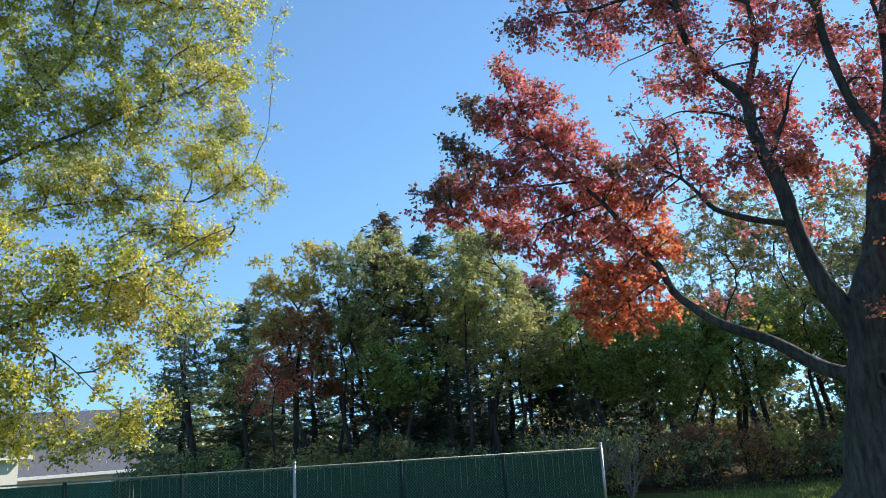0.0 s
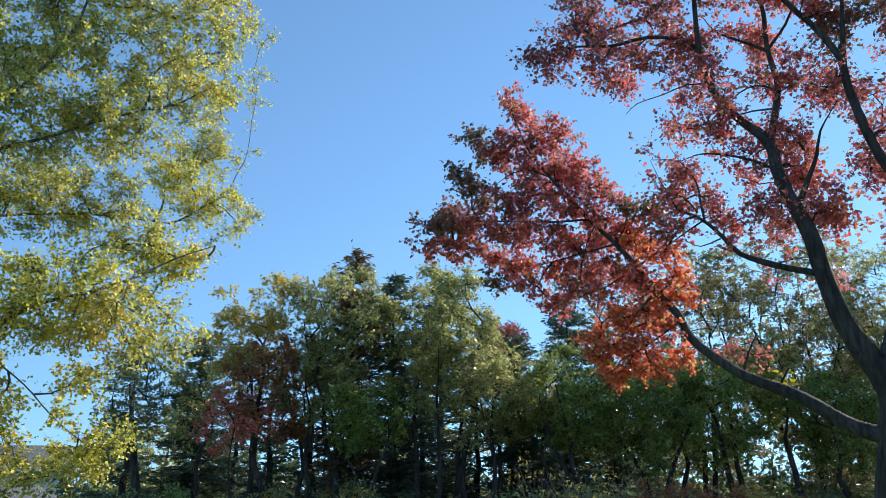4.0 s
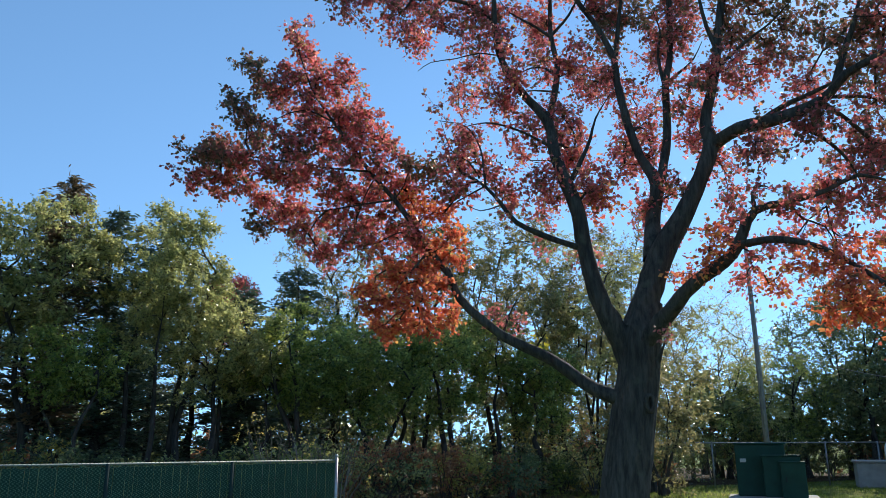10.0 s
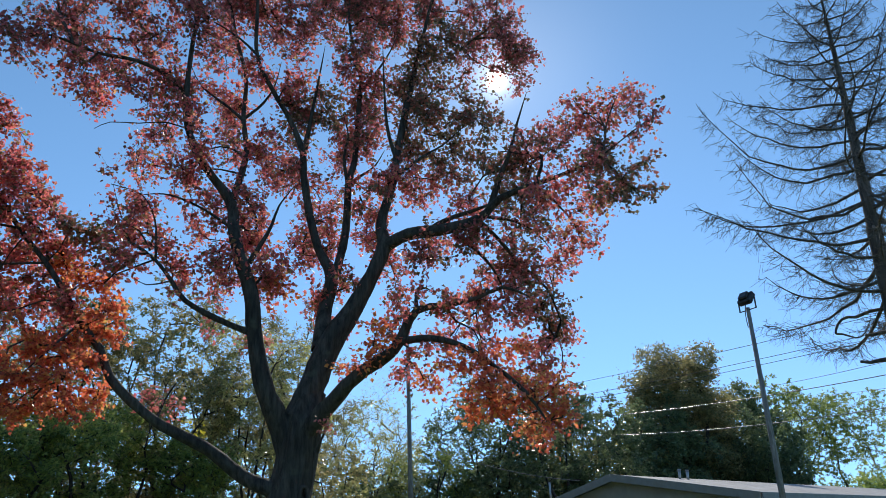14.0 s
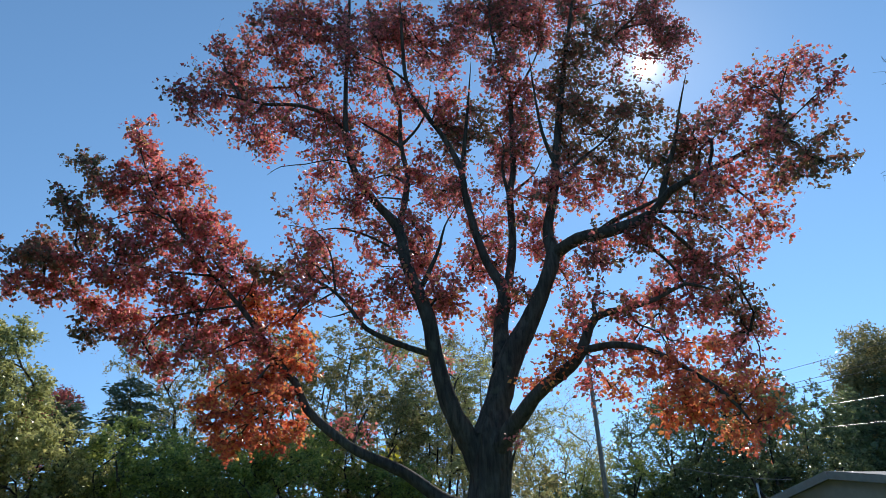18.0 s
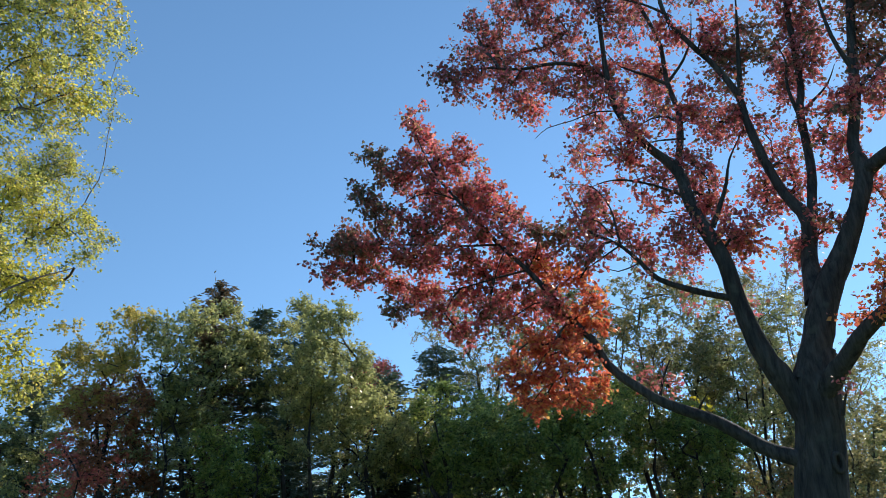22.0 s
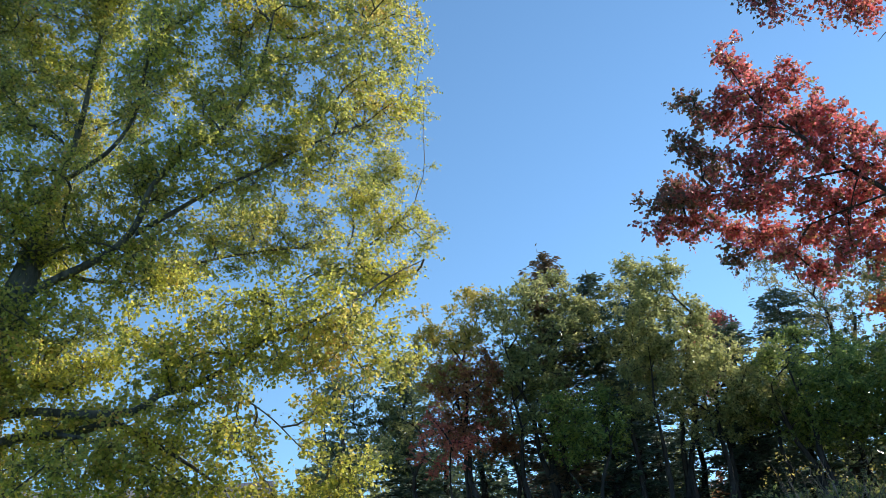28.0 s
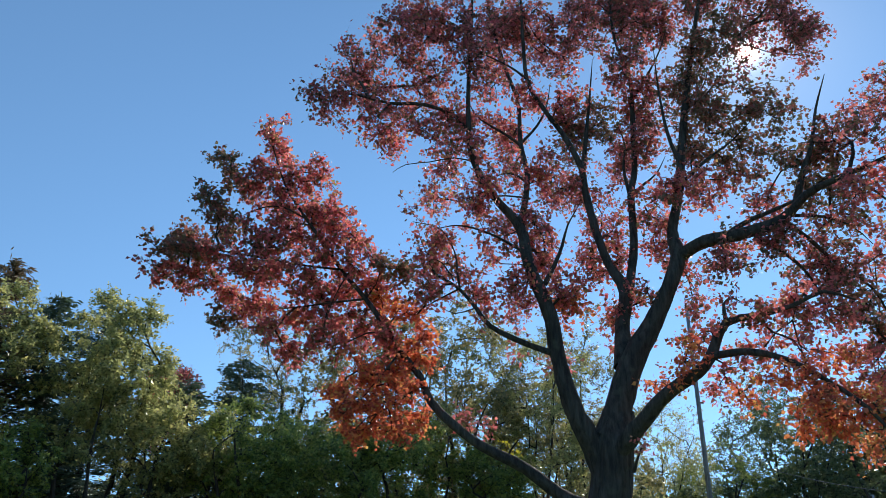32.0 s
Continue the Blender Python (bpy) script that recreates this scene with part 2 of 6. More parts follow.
# ---- mesh helpers ----
def mesh_of(name, verts, faces, mat, smooth=True):
    """One mesh from an array of points and arrays of faces, each of one corner count."""
    me = bpy.data.meshes.new(name)
    verts = np.asarray(verts, dtype=np.float32).reshape(-1, 3)
    faces = [np.asarray(f, dtype=np.int32) for f in faces if len(f)]
    loops = np.concatenate([f.ravel() for f in faces])
    counts = np.concatenate([np.full(len(f), f.shape[1], dtype=np.int32) for f in faces])
    starts = np.concatenate([[0], np.cumsum(counts)[:-1]]).astype(np.int32)
    me.vertices.add(len(verts))
    me.vertices.foreach_set("co", verts.ravel())
    me.loops.add(len(loops))
    me.loops.foreach_set("vertex_index", loops)
    me.polygons.add(len(counts))
    me.polygons.foreach_set("loop_start", starts)
    me.polygons.foreach_set("loop_total", counts)
    me.polygons.foreach_set("use_smooth", np.full(len(counts), smooth))
    me.update(calc_edges=True)
    me.materials.append(mat)
    return me


def part_mesh(name, me, parent=None, label=""):
    ob = new(name, me)
    ob.parent = parent
    return tagged(ob, label)


def part(name, bm, mat, parent=None, label="", smooth=False):
    me = bpy.data.meshes.new(name)
    bm.normal_update()
    bm.to_mesh(me)
    bm.free()
    me.materials.append(mat)
    if smooth:
        me.polygons.foreach_set("use_smooth", np.full(len(me.polygons), True))
    return part_mesh(name, me, parent, label)


def root(name, place, turn=0, label="", category="", group="", kind=""):
    ob = new(name)
    ob.empty_display_size = 0.3
    ob.matrix_world = pose(*place, 0, 0, turn)
    return tagged(ob, label, category, group, kind)


def box(bm, size, at=(0, 0, 0), bevel=0.0, turn=None):
    m = Matrix.Translation(at) @ (turn or Matrix()) @ Matrix.Diagonal((*size, 1))
    made = bmesh.ops.create_cube(bm, size=1, matrix=m)["verts"]
    if bevel:
        edges = list({e for v in made for e in v.link_edges})
        bmesh.ops.bevel(bm, geom=edges, offset=bevel, segments=1, affect="EDGES")
    return bm


def rod(bm, a, b, r, r2=None, sides=10):
    a, b = Vector(a), Vector(b)
    m = Matrix.Translation((a + b) / 2) @ (b - a).to_track_quat("Z", "Y").to_matrix().to_4x4()
    bmesh.ops.create_cone(bm, cap_ends=True, segments=sides, radius1=r, radius2=r if r2 is None else r2, depth=(b - a).length, matrix=m)
    return bm


def smooth_line(points, step):
    """Catmull-Rom through rows of x, y, z, radius."""
    p = np.array(points, dtype=float)
    q = np.vstack([2 * p[0] - p[1], p, 2 * p[-1] - p[-2]])
    rows = []
    for i in range(1, len(q) - 2):
        n = max(2, int(np.linalg.norm(q[i + 1, :3] - q[i, :3]) / step))
        for k in range(n):
            t = k / n
            rows.append(0.5 * (2 * q[i] + (q[i + 1] - q[i - 1]) * t + (2 * q[i - 1] - 5 * q[i] + 4 * q[i + 1] - q[i + 2]) * t * t
                               + (3 * q[i] - q[i - 1] - 3 * q[i + 1] + q[i + 2]) * t ** 3))
    rows.append(p[-1])
    return np.array(rows)


def tube(line, radii, sides, rng=None, rough=0.0):
    """Points and quads of a tapering tube along a line."""
    line, radii = np.asarray(line, float), np.asarray(radii, float)
    d = np.gradient(line, axis=0)
    d /= np.linalg.norm(d, axis=1)[:, None] + 1e-9
    ref = np.where(np.abs(d[:, 2:3]) > 0.9, np.array([[1.0, 0, 0]]), np.array([[0, 0, 1.0]]))
    a = np.cross(d, ref)
    a /= np.linalg.norm(a, axis=1)[:, None] + 1e-9
    for i in range(1, len(a)):
        a[i] = a[i - 1] - d[i] * np.dot(a[i - 1], d[i])
        a[i] /= np.linalg.norm(a[i]) + 1e-9
    b = np.cross(d, a)
    ang = np.arange(sides) * 2 * np.pi / sides
    r = radii[:, None] * np.ones(sides)
    if rng is not None and rough:
        r = r * (1 + rough * rng.normal(size=r.shape))
    v = line[:, None] + r[..., None] * (np.cos(ang)[None, :, None] * a[:, None] + np.sin(ang)[None, :, None] * b[:, None])
    n = len(line)
    i, j = np.meshgrid(np.arange(n - 1), np.arange(sides), indexing="ij")
    j2 = (j + 1) % sides
    f = np.stack([i * sides + j, i * sides + j2, (i + 1) * sides + j2, (i + 1) * sides + j], -1).reshape(-1, 4)
    return v.reshape(-1, 3), f


class Bundle:
    """Gathers tubes into one mesh."""

    def __init__(self):
        self.v, self.f, self.t, self.n = [], [], [], 0

    def add(self, v, f):
        self.v.append(v)
        (self.f if f.shape[1] == 4 else self.t).append(f + self.n)
        self.n += len(v)

    def mesh(self, name, mat, smooth=True):
        return mesh_of(name, np.concatenate(self.v), [np.concatenate(k) for k in (self.f, self.t) if k], mat, smooth)


KITE = np.array(((0, -0.5), (0.5, -0.06), (0, 0.62), (-0.44, -0.12)))
OVAL = np.array(((0, -0.5), (0.3, -0.02), (0, 0.55), (-0.3, -0.02)))
SLIP = np.array(((0, -0.55), (0.42, 0.05), (-0.3, 0.5)))
NEEDLES = np.array(((0, -0.5), (0.09, 0.0), (0, 0.5), (-0.09, 0.0)))


def leaf_mesh(name, at, size, mat, rng, shape=OVAL, along=None, hang=0.5):
    """Leaves at the given places, folded along the rib and turned at random, most with the face up and the tip hanging."""
    n, k = len(at), len(shape)
    tip = rng.normal(size=(n, 3))
    tip[:, 2] = tip[:, 2] * 0.6 - hang
    if along is not None:
        tip = tip * (0.45 if hang < 0.3 else 0.8) + along * (1.2 if hang < 0.3 else 0.6)
    tip /= np.linalg.norm(tip, axis=1)[:, None] + 1e-9
    face = rng.normal(size=(n, 3)) + np.array([0, 0, 0.8])
    side = np.cross(face, tip)
    side /= np.linalg.norm(side, axis=1)[:, None] + 1e-9
    up = np.cross(tip, side)
    s = size * rng.uniform(0.55, 1.25, size=n)
    fold = rng.uniform(-0.1, 0.55, size=n)
    x, y = shape[:, 0], shape[:, 1]
    v = at[:, None] + s[:, None, None] * (x[None, :, None] * side[:, None] + y[None, :, None] * tip[:, None]
                                          + (np.abs(x)[None, :] * fold[:, None])[..., None] * up[:, None])
    f = np.arange(n * k).reshape(n, k)
    return mesh_of(name, v.reshape(-1, 3), [f], mat, False)


def grow(line, targets, rng, step=0.3, lift=0.25, first=0):
    """Joins each target to the nearest wood by a bent twig. Returns the twigs, each with its start's row, as lists of points."""
    nodes = [tuple(p) for p in line[:, :3]]
    cap = 40000
    arr = np.zeros((cap, 3))
    arr[:len(nodes)] = nodes
    heads = np.zeros((cap, 3))
    heads[:len(nodes)] = np.gradient(line[:, :3], axis=0)
    n = len(nodes)
    up = np.full(cap, -1)
    chains = []
    near = np.min(np.linalg.norm(targets[:, None] - line[None, :, :3], axis=2), axis=1)
    near[:first] -= 100
    for mark in np.argsort(near):
        t = targets[mark]
        way = t - arr[:n]
        d = np.linalg.norm(way, axis=1)
        back = np.einsum("ij,ij->i", way, heads[:n]) / (d * np.linalg.norm(heads[:n], axis=1) + 1e-9)
        k = int(np.argmin(d * (1.25 - 0.35 * back)))
        dist = d[k]
        if dist < 0.06:
            continue
        h = heads[k] / (np.linalg.norm(heads[k]) + 1e-9)
        mid = arr[k] + h * min(0.3 * dist, 0.22) + way[k] * 0.4 + np.array([0, 0, lift * min(dist, 1.0) * 0.25]) + rng.normal(size=3) * dist * 0.07
        m = max(2, int(dist / step) + 1)
        s = np.linspace(0, 1, m + 1)[1:, None]
        pts = (1 - s) ** 2 * arr[k] + 2 * s * (1 - s) * mid + s ** 2 * t
        pts[:-1] += rng.normal(size=(m - 1, 3)) * 0.02
        if n + m >= cap:
            break
        idx = np.arange(n, n + m)
        arr[idx] = pts
        heads[idx] = np.gradient(np.vstack([arr[k], pts]), axis=0)[1:]
        up[idx[0]] = k
        up[idx[1:]] = idx[:-1]
        chains.append((k, idx, mark))
        n += m
    load = np.zeros(n)
    for k, idx, mark in chains:
        load[idx[-1]] += 1
    for i in range(n - 1, len(line) - 1, -1):
        if up[i] >= 0:
            load[up[i]] += load[i]
    return arr[:n], load, chains


def twigs_and_leaves(line, targets, rng, per, spread, tip=0.0045, step=0.3, lift=0.25, sides=4, first=0, fine=True, tuft=5):
    """Twigs out to the targets, set with short shoots; the leaves sit in tufts along the shoots. Returns the wood, the leaves'
    places, the way each one points, and the number of the target that each one belongs to."""
    arr, load, chains = grow(line, targets, rng, step, lift, first)
    wood, leaves, ways, marks = Bundle(), [], [], []
    rad = np.minimum(tip * np.maximum(load, 1) ** 0.46, 6 * tip)
    shoots = max(2, round(per / tuft))
    for k, idx, mark in chains:
        ids = np.concatenate([[k], idx])
        r = rad[ids].copy()
        r[0] = min(r[0], r[1] * 1.15) if len(r) > 1 else r[0]
        if k < len(line):
            r[0] = r[1] * 1.2
        r[-1] = tip * 0.6
        pts = arr[ids]
        wood.add(*tube(pts, r, sides))
        s = rng.uniform(0.3, 1.0, size=shoots) ** 0.8 * (len(ids) - 1)
        i = np.minimum(s.astype(int), len(ids) - 2)
        root_at = pts[i] + (pts[i + 1] - pts[i]) * (s - i)[:, None]
        run = pts[i + 1] - pts[i]
        run /= np.linalg.norm(run, axis=1)[:, None] + 1e-9
        way = run * 0.7 + rng.normal(size=(shoots, 3)) * np.array([0.75, 0.75, 0.55]) + np.array([0, 0, 0.12])
        way /= np.linalg.norm(way, axis=1)[:, None] + 1e-9
        length = rng.uniform(0.7, 2.3, size=shoots) * spread
        end = root_at + way * length[:, None]
        if fine:
            side = np.cross(way, [0.3, 0.5, 0.8])
            side *= (tip * 0.5 / (np.linalg.norm(side, axis=1) + 1e-9))[:, None]
            other = np.cross(way, side)
            tri = np.stack([root_at + side, root_at - side * 0.5 + other * 0.87, root_at - side * 0.5 - other * 0.87, end], 1)
            base = np.arange(shoots)[:, None] * 4
            f = np.concatenate([base + np.array([a, b, 3]) for a, b in ((0, 1), (1, 2), (2, 0))])
            wood.add(tri.reshape(-1, 3), f)
        u = rng.uniform(0.25, 1.08, size=(shoots, tuft)) ** 0.8
        q = root_at[:, None] + (end - root_at)[:, None] * u[..., None] + rng.normal(size=(shoots, tuft, 3)) * spread * 0.17
        q[..., 2] -= spread * 0.12
        leaves.append(q.reshape(-1, 3))
        ways.append(np.repeat(way, tuft, axis=0))
        marks.append(np.full(shoots * tuft, mark))
    return wood, np.concatenate(leaves), np.concatenate(ways), np.concatenate(marks)


SEED = [11]


def fresh():
    SEED[0] += 1
    return np.random.default_rng(SEED[0])


def trunk(tree, rows, bark, sides=56):
    rng = fresh()
    line = smooth_line(rows, 0.09)
    a = np.arange(sides) * 2 * np.pi / sides
    v, f = tube(line[:, :3], line[:, 3], sides)
    v = v.reshape(len(line), sides, 3)
    c = line[:, None, :3]
    ridge = 0.05 * np.sin(a * 5 + 0.6) + 0.035 * np.sin(a * 9 + 2.0)
    low = np.clip(1.0 - line[:, 2] / 0.9, 0, 1)[:, None]
    # long furrows in the bark that wander as they climb
    drift = np.cumsum(rng.normal(size=(len(line), 1)) * 0.12, axis=0)
    furrow = 0.022 * np.sin(a[None] * 19 + drift) * np.sin(a[None] * 7 + line[:, 2:3] * 2.3 + drift) + 0.014 * np.sin(a[None] * 27 - drift * 1.7 + line[:, 2:3] * 1.1)
    v = c + (v - c) * (1 + ridge[None] * (1 + 2.5 * low) + furrow + 0.008 * rng.normal(size=(len(line), sides)))[..., None]
    part_mesh("trunk", mesh_of("trunk", v.reshape(-1, 3), [f], bark), tree)


def limb(tree, rows, *masses, depth=0.8, leaf=0.1, per=26, spread=0.2, bark=None, fill=1.0):
    """A bough through its rows, with the twigs and leaves of its masses: for each kind of leaf rows of x, y, z, half width, twigs."""
    rng = fresh()
    bark = bark or (BARK_YELLOW if tree.name.startswith("maple_tree.") else BARK_GREY)
    line = smooth_line(rows, 0.15)
    v, f = tube(line[:, :3], line[:, 3], 10, rng, 0.05)
    bough = part_mesh("limb", mesh_of("limb", v, [f], bark), tree)
    if not masses:
        return bough
    heart = [m[:3] for kind, group in masses for m in group]
    spots, kinds = [np.array(heart, float)], [kind for kind, group in masses for m in group]
    for kind, group in masses:
        for x, y, z, half, n in group:
            d = rng.normal(size=(n, 3))
            d *= (rng.uniform(0.03, 1.0, size=n) ** 0.36 / np.linalg.norm(d, axis=1))[:, None]
            spots.append(np.array([x, y, z]) + d * np.array([half, max(depth, half), half * 0.92]))
            kinds += [kind] * n
    reach = len(line) // 3
    m = int((len(line) - reach) * 0.4 * fill)
    if m:
        k = rng.integers(reach, len(line), size=m)
        spots.append(line[k, :3] + rng.normal(size=(m, 3)) * 0.4)
        kinds += [masses[0][0]] * m
    # the shoots reach on past the twigs' ends
    spots = np.concatenate(spots)
    foot = line[np.argmin(np.linalg.norm(spots[:, None] - line[None, :, :3], axis=2), axis=1), :3]
    far = np.linalg.norm(spots - foot, axis=1)[:, None]
    spots = foot + (spots - foot) * np.maximum(far - 1.1 * spread, 0.35 * far) / (far + 1e-9)
    wood, at, ways, marks = twigs_and_leaves(line, spots, rng, per, spread, tip=0.0048, sides=3, first=len(heart))
    part_mesh("twigwork", wood.mesh("twigwork", bark), bough)["kind"] = "stuff"
    for kind in sorted({k.name for k, group in masses}):
        pick = np.array([kinds[i].name == kind for i in range(len(kinds))])[marks]
        if pick.any():
            part_mesh("foliage", leaf_mesh("foliage", at[pick], leaf, bpy.data.materials[kind], rng, KITE, ways[pick]), bough)["kind"] = "stuff"
    return bough


def burl(tree, at):
    """A healed branch scar: a ring of bark round a dark hollow."""
    line = np.array([[0.05 * math.cos(a), 0.03 * math.cos(a), 0.11 * math.sin(a)] for a in np.linspace(0, 6.2832, 19)])
    v, f = tube(line, np.full(19, 0.03), 8, fresh(), 0.12)
    scar = part_mesh("branch_scar", mesh_of("branch_scar", v, [f], BARK_GREY), tree, "oval healed scar in the bark")
    scar.location = at


# the red maple: trunk, limbs, and the leafy masses that each limb carries
# its masses of 0.62 with 10 twigs are unseen, added overhead for shade
red_maple = root("maple_tree", (5.21, 10.46, 0), -38.6, "large red-leaved maple tree with a thick grey trunk in the lawn", "tree")
trunk(red_maple, [(-0.20, 0.00, -0.05, 0.620), (-0.17, 0.00, 0.25, 0.500), (-0.07, 0.00, 0.63, 0.335), (-0.02, 0.00, 1.00, 0.318), (0.05, 0.00, 1.38, 0.312), (0.16, 0.00, 1.99, 0.297), (0.25, 0.00, 2.45, 0.282), (0.30, 0.00, 2.85, 0.282), (0.35, 0.05, 3.18, 0.257), (0.47, 0.10, 3.47, 0.199)], BARK_GREY)
limb(red_maple, [(0.19, 0.00, 2.35, 0.160), (0.09, 0.02, 2.78, 0.178), (-0.18, -0.14, 3.36, 0.147), (-0.31, -0.16, 3.77, 0.129), (-0.41, -0.19, 4.27, 0.117), (-0.47, -0.22, 4.78, 0.111), (-0.62, -0.16, 5.26, 0.104), (-0.79, -0.01, 5.84, 0.092), (-0.88, 0.14, 6.44, 0.086), (-1.18, 0.11, 6.86, 0.068), (-1.44, 0.08, 7.24, 0.061), (-1.63, 0.06, 7.72, 0.055), (-1.69, 0.03, 8.26, 0.049), (-1.69, 0.09, 9.20, 0.037), (-1.63, 0.15, 10.32, 0.031), (-1.58, 0.21, 12.06, 0.018)],
     (LEAF_CRIMSON, [(-3.03, -0.2, 10.04, 0.49, 28), (-2.66, -0.2, 10.53, 0.50, 29), (-1.96, 0.4, 10.56, 0.55, 36), (-1.46, -0.2, 9.68, 0.42, 21), (-2.60, 0.7, 11.20, 0.62, 10), (-1.60, 0.2, 12.20, 0.62, 10)]),
     (LEAF_RED, [(-2.36, 1.5, 8.24, 0.37, 13), (-1.82, 0.1, 6.86, 0.35, 12), (-2.54, 0.9, 7.43, 0.25, 8), (-1.37, -0.5, 7.09, 0.29, 9), (-1.54, 0.1, 7.89, 0.31, 9), (-1.30, 0.2, 6.28, 0.25, 7), (-1.63, 1.3, 6.36, 0.21, 6), (-1.08, 0.9, 5.23, 0.29, 9), (-1.06, -0.5, 5.32, 0.26, 8), (-1.95, 1.0, 8.61, 0.34, 11), (-0.60, 1.0, 6.84, 0.40, 15), (-0.44, 0.9, 6.14, 0.33, 10), (0.01, -0.3, 5.24, 0.32, 10), (-0.33, 0.7, 5.24, 0.25, 7), (-0.72, 0.9, 5.98, 0.26, 8), (-1.01, 1.3, 7.13, 0.31, 9), (-0.41, 0.4, 4.31, 0.14, 4), (-1.39, 1.1, 9.24, 0.27, 8)]),
     (LEAF_RED, [(-0.41, 0.7, 5.93, 0.24, 7)]),
     (LEAF_ORANGE, [(-0.09, 0.4, 5.13, 0.24, 7)]),
     leaf=0.06, per=50, spread=0.155)
limb(red_maple, [(-0.89, 0.26, 6.51, 0.055), (-0.78, 0.64, 7.28, 0.055), (-0.75, 0.86, 7.82, 0.049), (-0.85, 1.07, 8.53, 0.043), (-0.87, 1.29, 9.51, 0.037), (-1.12, 1.50, 10.60, 0.031), (-1.37, 1.72, 11.91, 0.025), (-1.51, 1.76, 13.31, 0.012)],
     (LEAF_CRIMSON, [(-1.15, 1.9, 11.75, 0.61, 43)]),
     (LEAF_RED, [(-1.42, 2.0, 10.60, 0.49, 23), (-1.21, 2.3, 9.36, 0.44, 18), (-0.39, 0.7, 7.81, 0.36, 12), (-1.10, 1.5, 8.05, 0.30, 9), (-1.03, 1.9, 8.90, 0.28, 8)]),
     leaf=0.06, per=50, spread=0.155)
limb(red_maple, [(-1.70, 0.25, 8.33, 0.037), (-1.92, 0.08, 8.59, 0.034), (-2.45, -0.18, 8.72, 0.031), (-2.97, -0.44, 8.63, 0.025), (-3.50, -0.61, 8.73, 0.018), (-3.92, -0.78, 8.71, 0.012)],
     (LEAF_CRIMSON, [(-3.85, -1.2, 8.17, 0.25, 9), (-3.67, -0.8, 8.57, 0.36, 16), (-3.50, 0.5, 9.63, 0.47, 26), (-3.78, -0.1, 9.87, 0.38, 17), (-2.55, 0.8, 9.89, 0.49, 29), (-3.20, 0.1, 10.20, 0.62, 10)]),
     (LEAF_RED, [(-3.23, -0.3, 8.11, 0.30, 9), (-3.04, 0.0, 8.69, 0.34, 11), (-2.46, -0.4, 8.02, 0.34, 11), (-2.05, 0.3, 8.83, 0.42, 17), (-2.20, 0.7, 8.37, 0.20, 6), (-3.10, 0.2, 8.07, 0.21, 6), (-3.09, -0.5, 7.78, 0.14, 4)]),
     leaf=0.06, per=50, spread=0.155)
limb(red_maple, [(-0.42, -0.17, 4.26, 0.049), (-0.94, -0.41, 4.42, 0.043), (-1.37, -0.49, 4.65, 0.037), (-1.57, -0.47, 4.93, 0.031), (-1.82, -0.46, 5.25, 0.025), (-2.07, -0.44, 5.34, 0.018), (-2.47, -0.43, 4.89, 0.012)],
     (LEAF_RED, [(-2.21, 0.5, 6.48, 0.27, 8), (-2.39, -0.4, 5.91, 0.25, 8), (-2.30, 0.2, 5.95, 0.23, 7), (-1.38, -0.0, 5.23, 0.33, 10), (-2.31, -1.0, 5.17, 0.19, 6), (-2.20, -0.3, 5.18, 0.20, 6), (-1.93, 0.8, 6.12, 0.24, 7)]),
     leaf=0.06, per=50, spread=0.155)
limb(red_maple, [(-1.82, -0.42, 5.26, 0.018), (-1.87, -0.33, 5.63, 0.018), (-1.92, -0.25, 5.95, 0.012), (-2.16, -0.16, 6.39, 0.009), (-2.61, -0.16, 6.54, 0.006)],
     (LEAF_CRIMSON, [(-2.20, -0.2, 6.10, 0.26, 4)]),
     leaf=0.06, per=50, spread=0.155)
limb(red_maple, [(0.54, 0.17, 4.11, 0.135), (0.63, 0.43, 4.88, 0.117), (0.72, 0.52, 5.41, 0.104), (0.52, 0.60, 5.89, 0.074), (0.35, 0.69, 6.55, 0.068), (0.23, 0.77, 7.34, 0.061), (0.20, 0.86, 7.83, 0.055), (-0.03, 0.86, 8.43, 0.049), (-0.34, 0.86, 8.99, 0.043), (-0.66, 0.86, 9.70, 0.037), (-0.71, 0.86, 10.73, 0.031), (-0.72, 0.86, 12.52, 0.012)],
     (LEAF_CRIMSON, [(-0.46, 1.9, 11.42, 0.57, 38), (-0.20, 2.2, 7.93, 0.47, 26), (0.23, 1.1, 7.62, 0.36, 16), (-0.03, 2.3, 11.17, 0.53, 33), (-0.40, -0.1, 12.60, 0.62, 10), (-1.00, 0.6, 11.20, 0.62, 10)]),
     (LEAF_RED, [(-0.70, 1.1, 9.44, 0.41, 16), (0.14, 0.9, 9.28, 0.42, 17), (0.37, 1.8, 6.68, 0.37, 13), (0.63, 2.0, 7.31, 0.34, 11), (0.75, 1.1, 6.53, 0.33, 10), (0.78, 1.2, 6.11, 0.33, 10), (0.25, 1.5, 6.04, 0.32, 10)]),
     (LEAF_MAPLE_SHADE, [(0.20, 1.6, 8.78, 0.49, 28), (0.78, 1.9, 9.38, 0.51, 30)]),
     leaf=0.06, per=50, spread=0.155)
